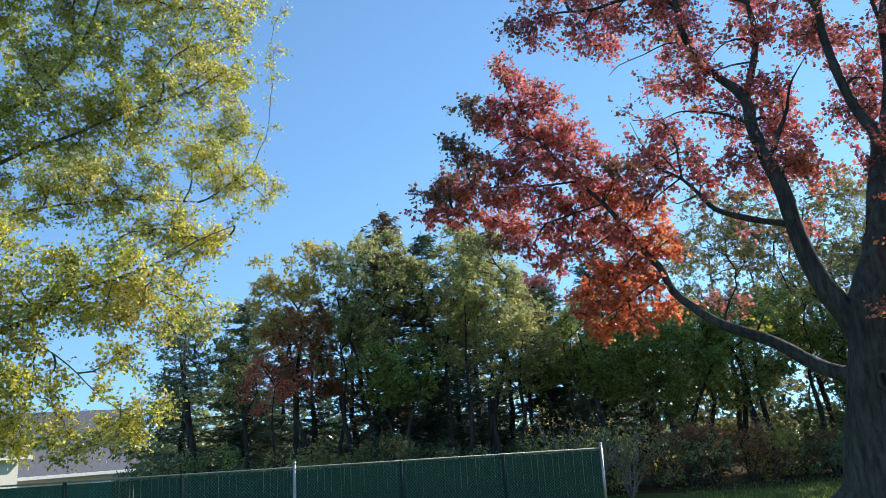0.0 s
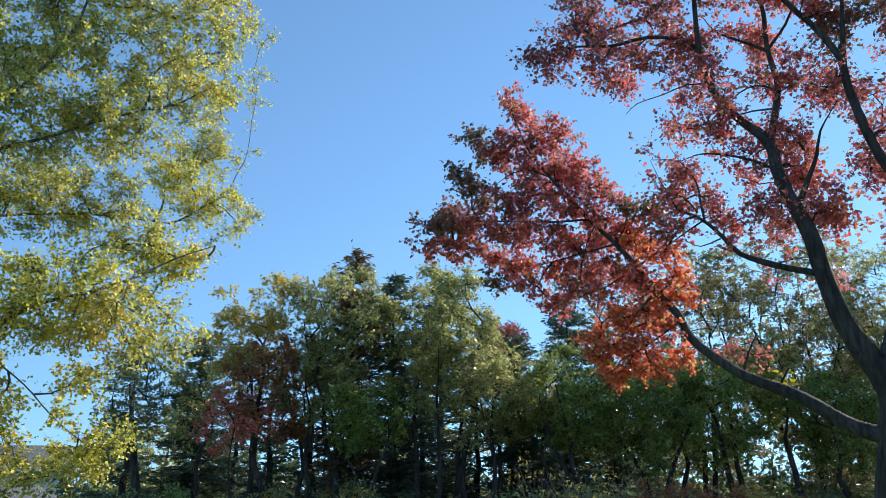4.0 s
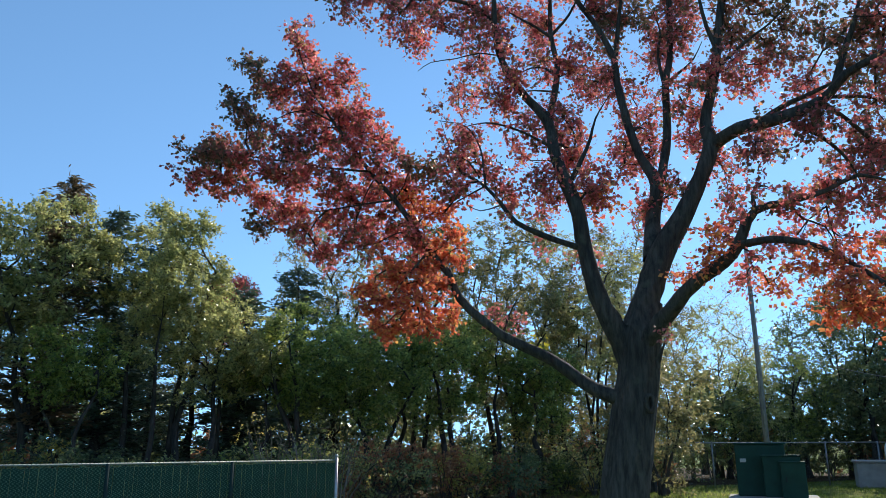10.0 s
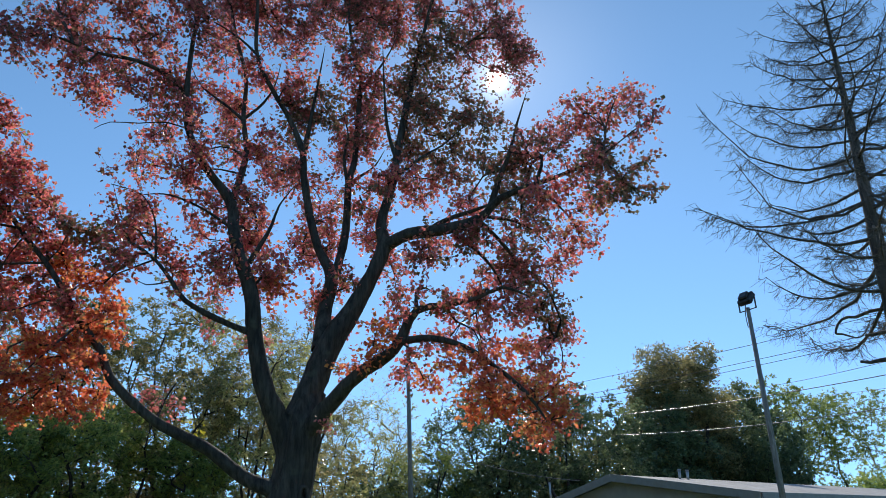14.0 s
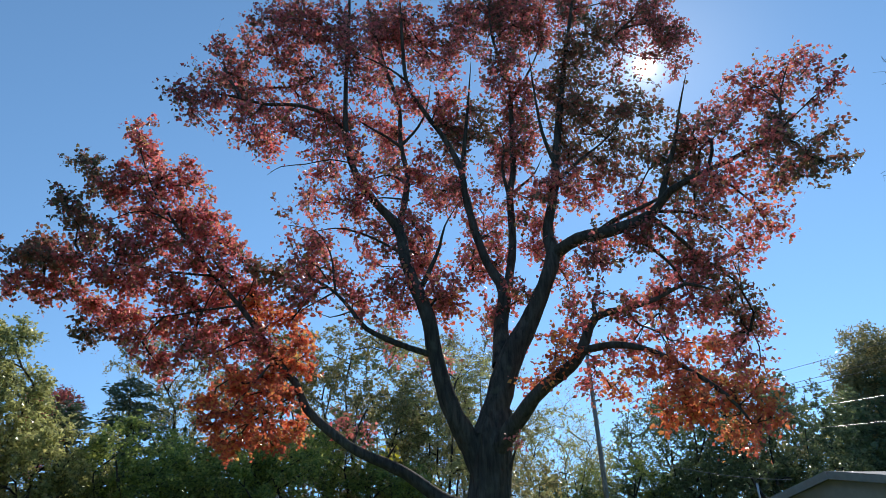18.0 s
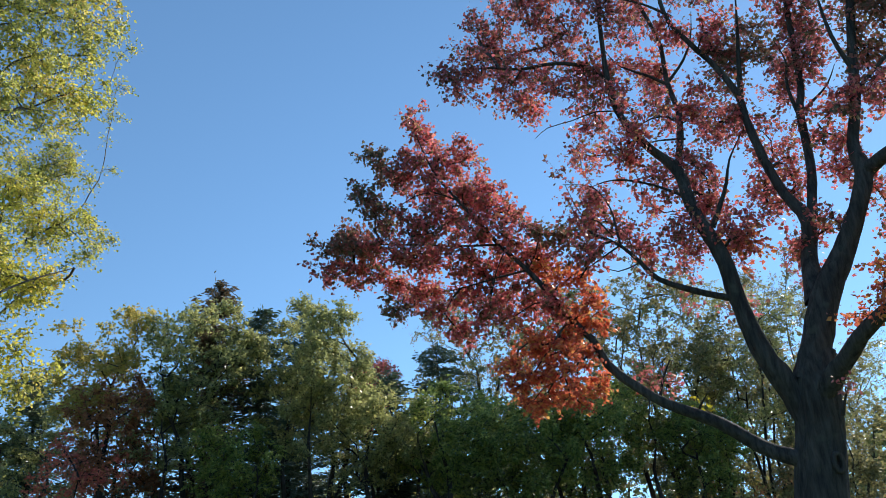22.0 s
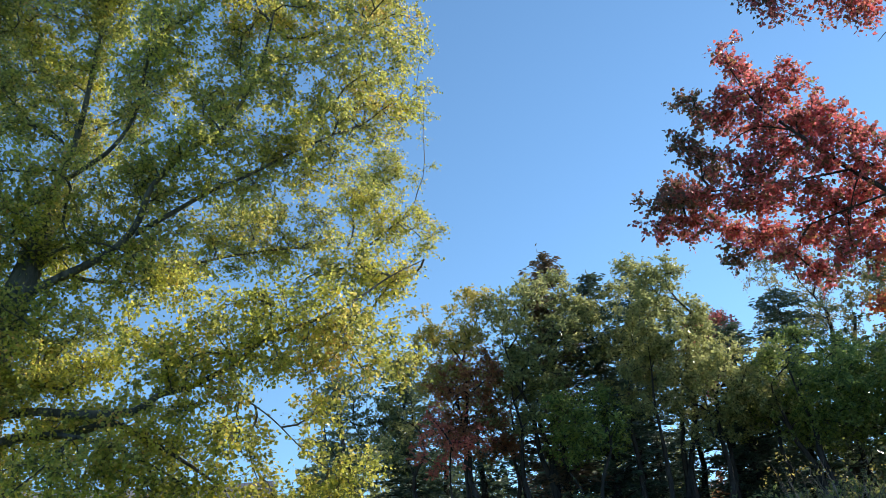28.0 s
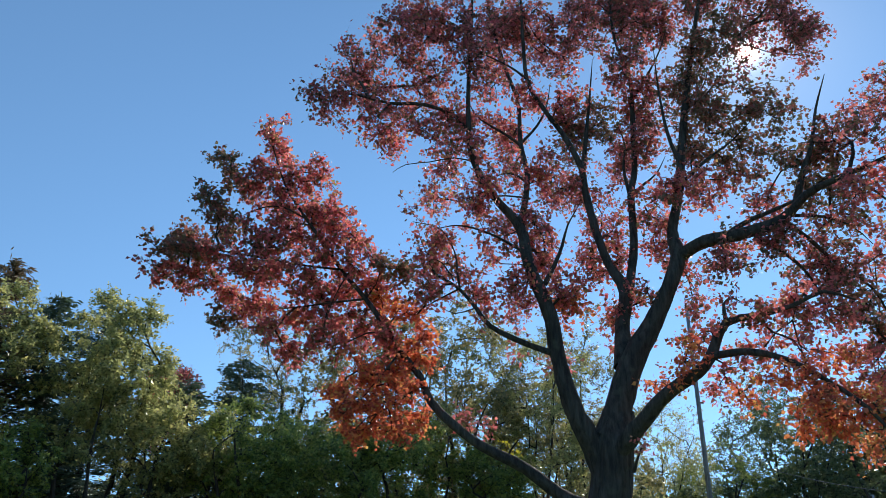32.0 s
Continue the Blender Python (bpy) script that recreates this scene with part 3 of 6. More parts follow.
limb(red_maple, [(0.79, 0.52, 5.45, 0.080), (0.96, 0.77, 6.32, 0.068), (1.02, 0.95, 7.34, 0.061), (1.13, 1.03, 7.81, 0.055), (1.21, 1.20, 8.95, 0.049), (1.25, 1.29, 9.87, 0.037), (1.04, 1.38, 11.01, 0.025), (1.08, 1.38, 12.56, 0.012)],
     (LEAF_CRIMSON, [(0.93, 2.0, 8.37, 0.37, 17), (1.12, 0.9, 9.78, 0.54, 35), (0.63, 2.5, 11.99, 0.64, 49), (1.83, 1.6, 11.16, 0.64, 49), (1.31, 1.1, 8.31, 0.47, 26), (1.64, 1.5, 9.27, 0.50, 29), (1.48, 2.1, 12.07, 0.63, 48), (0.90, 1.5, 12.80, 0.62, 10), (2.10, 2.1, 12.60, 0.62, 10), (0.40, 1.1, 11.60, 0.62, 10), (1.70, 1.8, 11.60, 0.62, 10)]),
     leaf=0.06, per=50, spread=0.155)
limb(red_maple, [(0.24, 0.00, 3.04, 0.221), (0.49, 0.09, 3.68, 0.203), (0.72, 0.09, 4.25, 0.184), (1.03, 0.09, 4.74, 0.147), (1.32, 0.00, 5.27, 0.123), (1.50, 0.00, 5.76, 0.117), (1.48, 0.09, 6.22, 0.086), (1.66, 0.17, 6.89, 0.074), (1.82, 0.26, 7.75, 0.068), (2.01, 0.34, 8.72, 0.055), (2.29, 0.43, 9.98, 0.037), (2.66, 0.43, 11.59, 0.018)],
     (LEAF_MAPLE_SHADE, [(2.11, 0.8, 9.28, 0.54, 34), (2.61, 0.2, 9.79, 0.57, 38), (2.11, 1.0, 8.22, 0.47, 26), (2.64, 0.2, 8.50, 0.52, 32), (3.39, 0.2, 8.32, 0.49, 28), (3.04, 1.3, 7.95, 0.53, 34)]),
     (LEAF_CRIMSON, [(3.82, 1.3, 10.98, 0.60, 43), (4.16, 0.5, 10.16, 0.48, 27), (4.82, 1.7, 10.36, 0.35, 14), (2.49, 1.1, 11.34, 0.59, 42), (3.20, 0.7, 12.00, 0.62, 10), (4.00, 0.7, 11.00, 0.62, 10), (2.80, -0.4, 11.00, 0.62, 10), (3.60, 1.2, 10.20, 0.62, 10)]),
     (LEAF_RED, [(1.07, 0.8, 6.96, 0.31, 10), (2.50, 1.5, 7.44, 0.43, 18), (1.87, 0.1, 7.07, 0.34, 11), (1.48, -0.0, 6.95, 0.28, 9), (1.95, 0.9, 5.34, 0.24, 7), (0.43, 0.7, 5.05, 0.30, 9), (0.72, 1.5, 4.87, 0.24, 7), (1.35, 1.4, 6.30, 0.38, 13), (1.49, 1.6, 6.95, 0.32, 10), (0.90, 0.6, 5.29, 0.30, 9), (1.70, 0.8, 5.77, 0.27, 8)]),
     leaf=0.06, per=50, spread=0.155)
limb(red_maple, [(1.52, 0.00, 5.77, 0.104), (1.87, -0.26, 5.89, 0.098), (2.32, -0.52, 5.87, 0.092), (2.86, -0.77, 5.97, 0.074), (3.16, -1.03, 6.22, 0.055), (3.53, -1.20, 6.35, 0.043), (4.13, -1.38, 6.54, 0.031), (4.65, -1.55, 6.78, 0.018)],
     (LEAF_MAPLE_SHADE, [(3.37, -0.4, 7.15, 0.47, 26), (4.78, -1.3, 6.98, 0.42, 21), (4.83, -1.9, 6.10, 0.32, 12), (5.21, -1.7, 5.97, 0.16, 6), (3.78, -0.2, 6.62, 0.39, 18), (3.92, 0.1, 6.03, 0.41, 19)]),
     (LEAF_CRIMSON, [(3.79, -0.9, 7.30, 0.39, 18), (2.75, -1.1, 5.42, 0.34, 14), (1.85, -1.0, 5.12, 0.22, 8)]),
     (LEAF_RED, [(2.95, 0.2, 6.65, 0.36, 12), (4.77, -0.1, 8.29, 0.39, 14), (5.20, -0.5, 8.27, 0.38, 14), (5.80, -0.4, 8.51, 0.34, 11), (5.31, -2.0, 7.23, 0.21, 6), (4.15, -1.7, 6.47, 0.37, 13), (5.13, -0.3, 6.65, 0.33, 10), (3.65, -1.8, 5.80, 0.35, 11), (4.17, -1.5, 5.51, 0.25, 8), (4.42, -1.1, 5.28, 0.15, 5), (2.52, 0.4, 5.97, 0.25, 8)]),
     leaf=0.06, per=50, spread=0.155)
limb(red_maple, [(2.86, -0.77, 5.97, 0.043), (3.27, -0.52, 5.73, 0.031), (3.64, -0.34, 5.41, 0.025), (4.07, -0.26, 5.05, 0.018), (4.29, -0.17, 4.55, 0.012)],
     (LEAF_RED, [(4.61, 0.7, 5.83, 0.30, 9), (4.52, 0.7, 4.48, 0.24, 7), (3.94, 0.4, 4.30, 0.33, 10), (3.64, -0.5, 3.72, 0.27, 8)]),
     (LEAF_CRIMSON, [(3.43, 0.2, 5.55, 0.38, 17), (3.48, -0.8, 5.05, 0.30, 11)]),
     (LEAF_MAPLE_SHADE, [(3.91, -0.0, 4.99, 0.38, 17), (4.37, 0.5, 4.82, 0.29, 11)]),
     (LEAF_ORANGE, [(4.50, 0.8, 3.70, 0.26, 7)]),
     leaf=0.06, per=50, spread=0.155)
limb(red_maple, [(0.40, -0.17, 2.89, 0.141), (0.70, -0.52, 3.23, 0.111), (1.02, -0.77, 3.54, 0.098), (1.40, -1.03, 3.76, 0.086), (1.56, -1.12, 3.94, 0.074), (1.80, -1.20, 4.37, 0.055), (2.19, -1.29, 4.42, 0.043), (2.64, -1.29, 4.54, 0.031), (3.01, -1.38, 4.68, 0.025), (3.37, -1.38, 4.56, 0.012)],
     (LEAF_RED, [(3.31, -0.5, 4.57, 0.32, 10), (2.74, -0.8, 4.37, 0.28, 8), (2.21, -1.4, 4.33, 0.21, 6), (1.48, -0.7, 4.39, 0.17, 5), (2.31, -0.2, 4.05, 0.24, 7), (2.73, -1.1, 4.75, 0.25, 7)]),
     (LEAF_ORANGE, [(1.12, -1.4, 3.91, 0.19, 5), (0.95, -0.6, 3.85, 0.19, 5), (2.99, -0.9, 3.75, 0.26, 7)]),
     leaf=0.06, per=50, spread=0.155)
limb(red_maple, [(1.56, -1.12, 3.94, 0.055), (1.95, -1.38, 3.93, 0.049), (2.36, -1.63, 3.75, 0.037), (2.72, -1.81, 3.44, 0.031), (3.08, -1.89, 3.09, 0.025), (3.31, -1.89, 2.75, 0.012)],
     (LEAF_RED, [(1.71, -1.1, 3.50, 0.17, 5)]),
     (LEAF_ORANGE, [(2.33, -1.3, 3.41, 0.26, 7), (2.49, -1.9, 3.13, 0.27, 7), (3.16, -0.9, 3.36, 0.30, 8), (3.35, -1.6, 3.20, 0.28, 8), (3.64, -1.6, 2.93, 0.23, 6), (3.78, -0.5, 2.85, 0.26, 7), (2.99, -1.6, 2.81, 0.27, 7), (2.56, -1.7, 2.82, 0.24, 6), (2.28, -1.7, 2.81, 0.13, 4), (2.17, -0.2, 3.57, 0.18, 5)]),
     leaf=0.06, per=50, spread=0.155)
limb(red_maple, [(-0.06, 0.00, 2.11, 0.121), (-0.48, 0.05, 2.30, 0.096), (-0.94, -0.05, 2.65, 0.085), (-1.58, -0.18, 2.98, 0.071), (-1.98, -0.22, 3.29, 0.066), (-2.29, -0.19, 3.61, 0.061), (-2.48, -0.11, 4.03, 0.056), (-2.76, -0.07, 4.37, 0.050), (-3.04, -0.03, 4.82, 0.045), (-3.38, -0.01, 5.31, 0.040), (-3.76, -0.07, 5.77, 0.035), (-4.12, -0.17, 6.30, 0.030), (-4.40, -0.24, 6.70, 0.025), (-4.80, -0.20, 7.33, 0.017), (-5.11, -0.15, 8.14, 0.010)],
     (LEAF_RED, [(-5.32, 0.4, 8.63, 0.15, 9), (-5.13, 0.3, 8.23, 0.23, 14), (-4.18, 0.3, 7.70, 0.15, 9), (-4.67, 0.3, 7.62, 0.31, 19), (-5.18, -0.2, 7.51, 0.27, 17), (-3.79, -0.0, 6.97, 0.16, 10), (-5.58, 0.1, 7.34, 0.30, 18), (-4.85, -0.1, 6.97, 0.33, 21), (-4.25, 0.1, 6.86, 0.30, 19), (-3.73, 0.1, 6.51, 0.23, 14), (-4.76, 0.2, 6.48, 0.35, 24), (-4.01, -0.3, 6.00, 0.29, 18), (-3.54, -0.2, 5.87, 0.23, 14), (-3.32, 0.2, 6.24, 0.13, 8), (-3.30, 0.4, 5.72, 0.22, 14), (-3.87, 0.6, 5.65, 0.26, 16), (-3.65, 0.5, 4.89, 0.29, 18), (-2.97, -0.2, 4.59, 0.24, 15)]),
     (LEAF_MAPLE_SHADE, [(-6.20, -0.1, 8.00, 0.14, 9), (-5.90, -0.2, 7.56, 0.23, 14), (-2.92, 0.1, 5.92, 0.20, 13), (-2.64, 0.1, 5.91, 0.11, 7)]),
     (LEAF_ORANGE, [(-3.17, 0.6, 5.37, 0.26, 12), (-2.66, 0.2, 5.14, 0.25, 11), (-2.29, -0.3, 4.66, 0.16, 7), (-2.66, 0.1, 4.50, 0.25, 11), (-2.44, 0.4, 4.35, 0.12, 6), (-2.58, 0.3, 3.35, 0.15, 7)]),
     leaf=0.06, per=50, spread=0.12)
limb(red_maple, [(-3.80, -0.08, 5.81, 0.019), (-4.28, -0.47, 5.76, 0.017), (-4.91, -0.61, 5.87, 0.015), (-5.56, -0.70, 5.99, 0.011), (-6.21, -0.78, 6.12, 0.007)],
     (LEAF_MAPLE_SHADE, [(-5.72, -0.9, 6.87, 0.19, 12), (-5.61, -0.6, 6.59, 0.29, 18), (-6.33, -0.8, 6.34, 0.11, 7), (-6.44, -0.1, 6.53, 0.24, 15), (-6.58, -0.8, 5.99, 0.15, 9), (-6.07, -0.9, 5.83, 0.25, 16)]),
     (LEAF_RED, [(-5.03, -0.6, 6.32, 0.33, 22), (-5.55, -0.7, 5.85, 0.32, 20), (-5.03, -0.5, 5.65, 0.33, 21), (-4.42, -0.6, 5.47, 0.32, 20), (-6.42, -0.9, 5.45, 0.14, 9), (-6.13, -0.6, 5.50, 0.18, 11), (-5.90, -0.3, 5.54, 0.23, 14)]),
     leaf=0.06, per=50, spread=0.12)
limb(red_maple, [(-3.38, -0.01, 5.31, 0.019), (-3.96, 0.01, 5.28, 0.015), (-4.53, -0.02, 5.22, 0.011), (-5.11, 0.15, 5.26, 0.007)],
     (LEAF_RED, [(-4.21, 0.3, 5.65, 0.31, 19), (-5.92, 0.7, 5.57, 0.28, 17), (-5.07, 0.0, 5.22, 0.27, 17), (-4.57, 0.2, 5.15, 0.27, 17), (-4.14, 0.6, 5.12, 0.29, 18), (-4.82, -0.2, 4.69, 0.16, 10), (-4.70, 0.3, 4.43, 0.16, 10), (-3.98, -0.1, 4.49, 0.26, 16)]),
     (LEAF_MAPLE_SHADE, [(-6.19, 0.8, 5.23, 0.14, 9)]),
     leaf=0.06, per=50, spread=0.12)
limb(red_maple, [(-2.79, -0.08, 4.41, 0.019), (-2.90, -0.38, 4.13, 0.015), (-3.05, -0.62, 3.83, 0.011), (-3.22, -0.77, 3.55, 0.007)],
     (LEAF_ORANGE, [(-3.41, -0.6, 4.10, 0.26, 12), (-3.14, -0.2, 4.04, 0.29, 13), (-2.75, -0.2, 3.96, 0.26, 12), (-3.73, -0.4, 3.80, 0.22, 10), (-3.17, -0.7, 3.49, 0.25, 11), (-3.50, -0.6, 3.25, 0.18, 8)]),
     leaf=0.06, per=50, spread=0.12)
limb(red_maple, [(-2.43, -0.14, 3.88, 0.019), (-2.64, -0.39, 3.67, 0.015), (-2.83, -0.65, 3.47, 0.011), (-3.11, -0.84, 3.29, 0.007)],
     (LEAF_ORANGE, [(-2.44, -0.4, 3.79, 0.13, 6), (-2.77, -0.5, 3.44, 0.24, 11), (-3.19, -0.3, 3.15, 0.16, 7), (-2.68, -0.6, 3.05, 0.12, 6), (-3.38, -0.9, 2.95, 0.07, 3)]),
     leaf=0.06, per=50, spread=0.12)
limb(red_maple, [(-1.71, 0.18, 3.07, 0.025), (-1.64, 0.36, 3.40, 0.015), (-1.52, 0.53, 3.69, 0.009)],
     (LEAF_RED, [(-1.60, 0.4, 3.40, 0.22, 2), (-1.90, 0.4, 3.50, 0.17, 2)]),
     leaf=0.06, per=50, spread=0.155, fill=0.0)
limb(red_maple, [(0.50, -0.52, 2.55, 0.031), (0.55, -0.60, 2.69, 0.018), (0.62, -0.60, 2.84, 0.009)],
     (LEAF_RED, [(0.60, -0.6, 2.80, 0.15, 2)]),
     leaf=0.06, per=50, spread=0.155, fill=0.0)
limb(red_maple, [(-1.23, 0.08, 2.83, 0.025), (-1.14, -0.00, 2.94, 0.015), (-1.04, -0.09, 3.05, 0.009)],
     (LEAF_YELLOW, [(-1.10, -0.1, 3.00, 0.13, 2)]),
     leaf=0.06, per=50, spread=0.155, fill=0.0)
limb(red_maple, [(-0.88, 0.03, 6.01, 0.024), (-1.28, 0.11, 6.31, 0.019), (-1.66, -0.06, 6.42, 0.015), (-2.03, 0.26, 6.61, 0.010), (-2.39, 0.23, 6.53, 0.005)],
     leaf=0.06, per=50, spread=0.155)
limb(red_maple, [(-0.73, 0.72, 7.49, 0.022), (-0.92, 0.73, 7.70, 0.018), (-1.17, 0.65, 7.71, 0.013), (-1.46, 0.84, 7.69, 0.009), (-1.66, 0.63, 7.35, 0.005)],
     leaf=0.06, per=50, spread=0.155)
limb(red_maple, [(-0.71, 0.59, 7.17, 0.018), (-1.13, 0.60, 7.26, 0.014), (-1.51, 0.53, 7.20, 0.009), (-1.92, 0.73, 7.13, 0.005)],
     leaf=0.06, per=50, spread=0.155)
limb(red_maple, [(-0.55, -0.14, 5.36, 0.045), (-0.38, -0.21, 5.65, 0.035), (-0.24, -0.12, 6.00, 0.025), (-0.14, -0.17, 6.31, 0.015), (0.10, 0.13, 6.83, 0.005)],
     leaf=0.06, per=50, spread=0.155)
limb(red_maple, [(-0.82, 1.04, 8.44, 0.032), (-1.08, 0.97, 8.65, 0.025), (-1.44, 1.13, 9.01, 0.019), (-1.66, 1.10, 9.21, 0.012), (-1.86, 1.04, 9.62, 0.005)],
     leaf=0.06, per=50, spread=0.155)
limb(red_maple, [(-0.86, 1.07, 8.50, 0.030), (-0.52, 1.13, 8.91, 0.022), (-0.33, 1.12, 9.31, 0.013), (-0.24, 1.13, 9.81, 0.005)],
     leaf=0.06, per=50, spread=0.155)
limb(red_maple, [(-1.53, 0.06, 7.64, 0.014), (-1.94, 0.00, 7.74, 0.011), (-2.36, 0.03, 7.71, 0.009), (-2.74, -0.16, 7.59, 0.007), (-2.98, -0.07, 7.51, 0.004)],
     leaf=0.06, per=50, spread=0.155)
limb(red_maple, [(0.99, 0.95, 7.31, 0.034), (0.93, 0.93, 7.81, 0.024), (1.01, 1.05, 8.31, 0.015), (0.92, 1.12, 8.80, 0.005)],
     leaf=0.06, per=50, spread=0.155)
limb(red_maple, [(1.03, 0.95, 7.31, 0.030), (1.27, 1.00, 7.51, 0.022), (1.48, 0.86, 7.64, 0.013), (1.63, 0.75, 7.89, 0.005)],
     leaf=0.06, per=50, spread=0.155)
limb(red_maple, [(2.03, -0.36, 5.83, 0.050), (2.44, -0.42, 6.09, 0.039), (2.89, -0.49, 6.25, 0.028), (3.38, -0.57, 6.46, 0.016), (3.73, -0.63, 6.78, 0.005)],
     leaf=0.06, per=50, spread=0.155)
limb(red_maple, [(2.50, -0.58, 5.80, 0.034), (2.85, -0.57, 5.55, 0.027), (3.07, -0.65, 5.24, 0.020), (3.33, -0.35, 4.97, 0.012), (3.38, -0.50, 4.44, 0.005)],
     leaf=0.06, per=50, spread=0.155)
limb(red_maple, [(2.99, -0.84, 5.99, 0.026), (3.41, -0.80, 5.96, 0.019), (3.79, -0.71, 5.84, 0.012), (4.06, -0.62, 5.58, 0.005)],
     leaf=0.06, per=50, spread=0.155)
limb(red_maple, [(3.03, -0.90, 6.10, 0.060), (3.18, -0.94, 6.56, 0.046), (3.35, -1.03, 6.97, 0.033), (3.65, -0.68, 7.77, 0.019), (3.72, -1.07, 8.13, 0.005)],
     leaf=0.06, per=50, spread=0.155)
limb(red_maple, [(1.68, 0.18, 7.04, 0.034), (2.18, 0.22, 7.50, 0.024), (2.61, 0.28, 7.83, 0.015), (2.92, -0.04, 8.05, 0.005)],
     leaf=0.06, per=50, spread=0.155)
limb(red_maple, [(1.75, 0.24, 7.49, 0.040), (1.60, 0.17, 8.06, 0.028), (1.58, 0.34, 9.02, 0.017), (1.52, 0.01, 9.62, 0.005)],
     leaf=0.06, per=50, spread=0.155)
limb(red_maple, [(0.21, 0.83, 7.64, 0.055), (0.31, 0.76, 8.33, 0.038), (0.42, 0.72, 9.06, 0.022), (0.55, 0.80, 10.03, 0.005)],
     leaf=0.06, per=50, spread=0.155)
limb(red_maple, [(-0.57, 0.86, 9.65, 0.026), (-0.97, 0.80, 10.01, 0.019), (-1.39, 0.82, 10.31, 0.012), (-1.79, 0.65, 10.41, 0.005)],
     leaf=0.06, per=50, spread=0.155)
limb(red_maple, [(1.26, 1.25, 9.40, 0.030), (1.58, 1.28, 9.91, 0.022), (1.84, 1.24, 10.38, 0.013), (2.08, 1.28, 11.06, 0.005)],
     leaf=0.06, per=50, spread=0.155)
limb(red_maple, [(1.80, -1.20, 4.38, 0.030), (1.80, -1.20, 4.62, 0.022), (1.93, -1.16, 4.71, 0.013), (2.07, -0.99, 4.71, 0.005)],
     leaf=0.06, per=50, spread=0.155)
limb(red_maple, [(2.19, -1.29, 4.42, 0.022), (2.35, -1.21, 4.22, 0.016), (2.57, -1.32, 4.06, 0.011), (2.69, -1.24, 3.81, 0.005)],
     leaf=0.06, per=50, spread=0.155)
limb(red_maple, [(-1.61, -0.47, 4.93, 0.012), (-1.89, -0.53, 4.85, 0.008), (-2.13, -0.36, 5.02, 0.004)],
     leaf=0.06, per=50, spread=0.155, fill=0.0)
limb(red_maple, [(-1.84, -0.46, 5.25, 0.014), (-2.22, -0.52, 5.04, 0.009), (-2.49, -0.41, 4.93, 0.005)],
     leaf=0.06, per=50, spread=0.155, fill=0.0)
limb(red_maple, [(-1.92, -0.38, 5.42, 0.014), (-2.08, -0.43, 5.69, 0.011), (-2.33, -0.47, 5.87, 0.007), (-2.49, -0.55, 6.36, 0.004)],
     leaf=0.06, per=50, spread=0.155)
limb(red_maple, [(-2.99, -0.04, 4.72, 0.016), (-3.34, 0.02, 4.76, 0.012), (-3.68, 0.04, 4.62, 0.009), (-3.94, -0.19, 4.53, 0.005)],
     leaf=0.06, per=50, spread=0.155)
limb(red_maple, [(-3.67, -0.06, 5.75, 0.014), (-3.85, -0.10, 5.39, 0.009), (-4.01, -0.06, 4.96, 0.005)],
     leaf=0.06, per=50, spread=0.155, fill=0.0)
limb(red_maple, [(-4.37, -0.23, 6.66, 0.016), (-4.82, -0.17, 6.94, 0.012), (-5.12, -0.28, 6.91, 0.009), (-5.53, -0.14, 6.85, 0.005)],
     leaf=0.06, per=50, spread=0.155)
burl(red_maple, (0.35, -0.27, 2.02))

# the yellow-green maple
yellow_maple = root("maple_tree", (-12.30, 12.90, 0), 43.4, "tall maple tree with yellow-green autumn leaves beside the lawn", "tree")
trunk(yellow_maple, [(0.47, 0.00, -0.05, 0.660), (0.49, 0.00, 0.35, 0.480), (0.57, 0.00, 2.82, 0.333), (0.62, 0.00, 3.92, 0.289), (0.80, 0.00, 5.39, 0.256), (1.06, 0.10, 6.39, 0.222), (1.26, 0.20, 7.22, 0.178)], BARK_YELLOW)
limb(yellow_maple, [(1.24, 0.20, 7.11, 0.100), (1.40, 0.20, 8.18, 0.083), (1.64, 0.20, 9.08, 0.067), (1.78, 0.20, 9.88, 0.056), (1.89, 0.20, 10.97, 0.044), (2.03, 0.20, 12.28, 0.033), (2.17, 0.20, 13.98, 0.017)],
     (LEAF_YELLOWGREEN, [(1.58, 1.6, 15.76, 0.78, 29), (1.90, 1.0, 14.32, 0.70, 23), (4.03, 1.1, 15.57, 0.81, 31), (2.05, -0.1, 12.79, 0.68, 22), (2.59, 0.8, 12.78, 0.70, 23), (1.86, 1.1, 10.93, 0.64, 19)]),
     (LEAF_GOLDGREEN, [(2.08, 0.3, 14.96, 0.67, 21), (2.85, -0.1, 15.05, 0.66, 21), (3.69, 1.5, 16.53, 0.76, 27), (4.28, 0.3, 15.67, 0.71, 24), (5.09, -0.1, 15.76, 0.71, 24), (1.36, 1.2, 14.19, 0.64, 19), (2.57, 1.5, 14.88, 0.66, 21), (3.20, -0.1, 14.10, 0.68, 21), (1.56, 1.4, 13.79, 0.70, 23), (2.94, 1.6, 14.32, 0.66, 20), (1.76, 0.4, 12.59, 0.63, 19), (1.71, 0.5, 11.98, 0.49, 11), (2.34, 0.4, 11.86, 0.48, 11), (1.98, 0.3, 11.23, 0.50, 12), (1.14, 0.5, 10.47, 0.64, 19), (0.38, 0.7, 9.61, 0.59, 16), (0.69, -0.0, 9.36, 0.49, 11), (1.49, 0.6, 9.75, 0.45, 10)]),
     (LEAF_GOLDGREEN, [(1.84, 0.8, 9.26, 0.45, 10)]),
     leaf=0.06, per=70, spread=0.18)
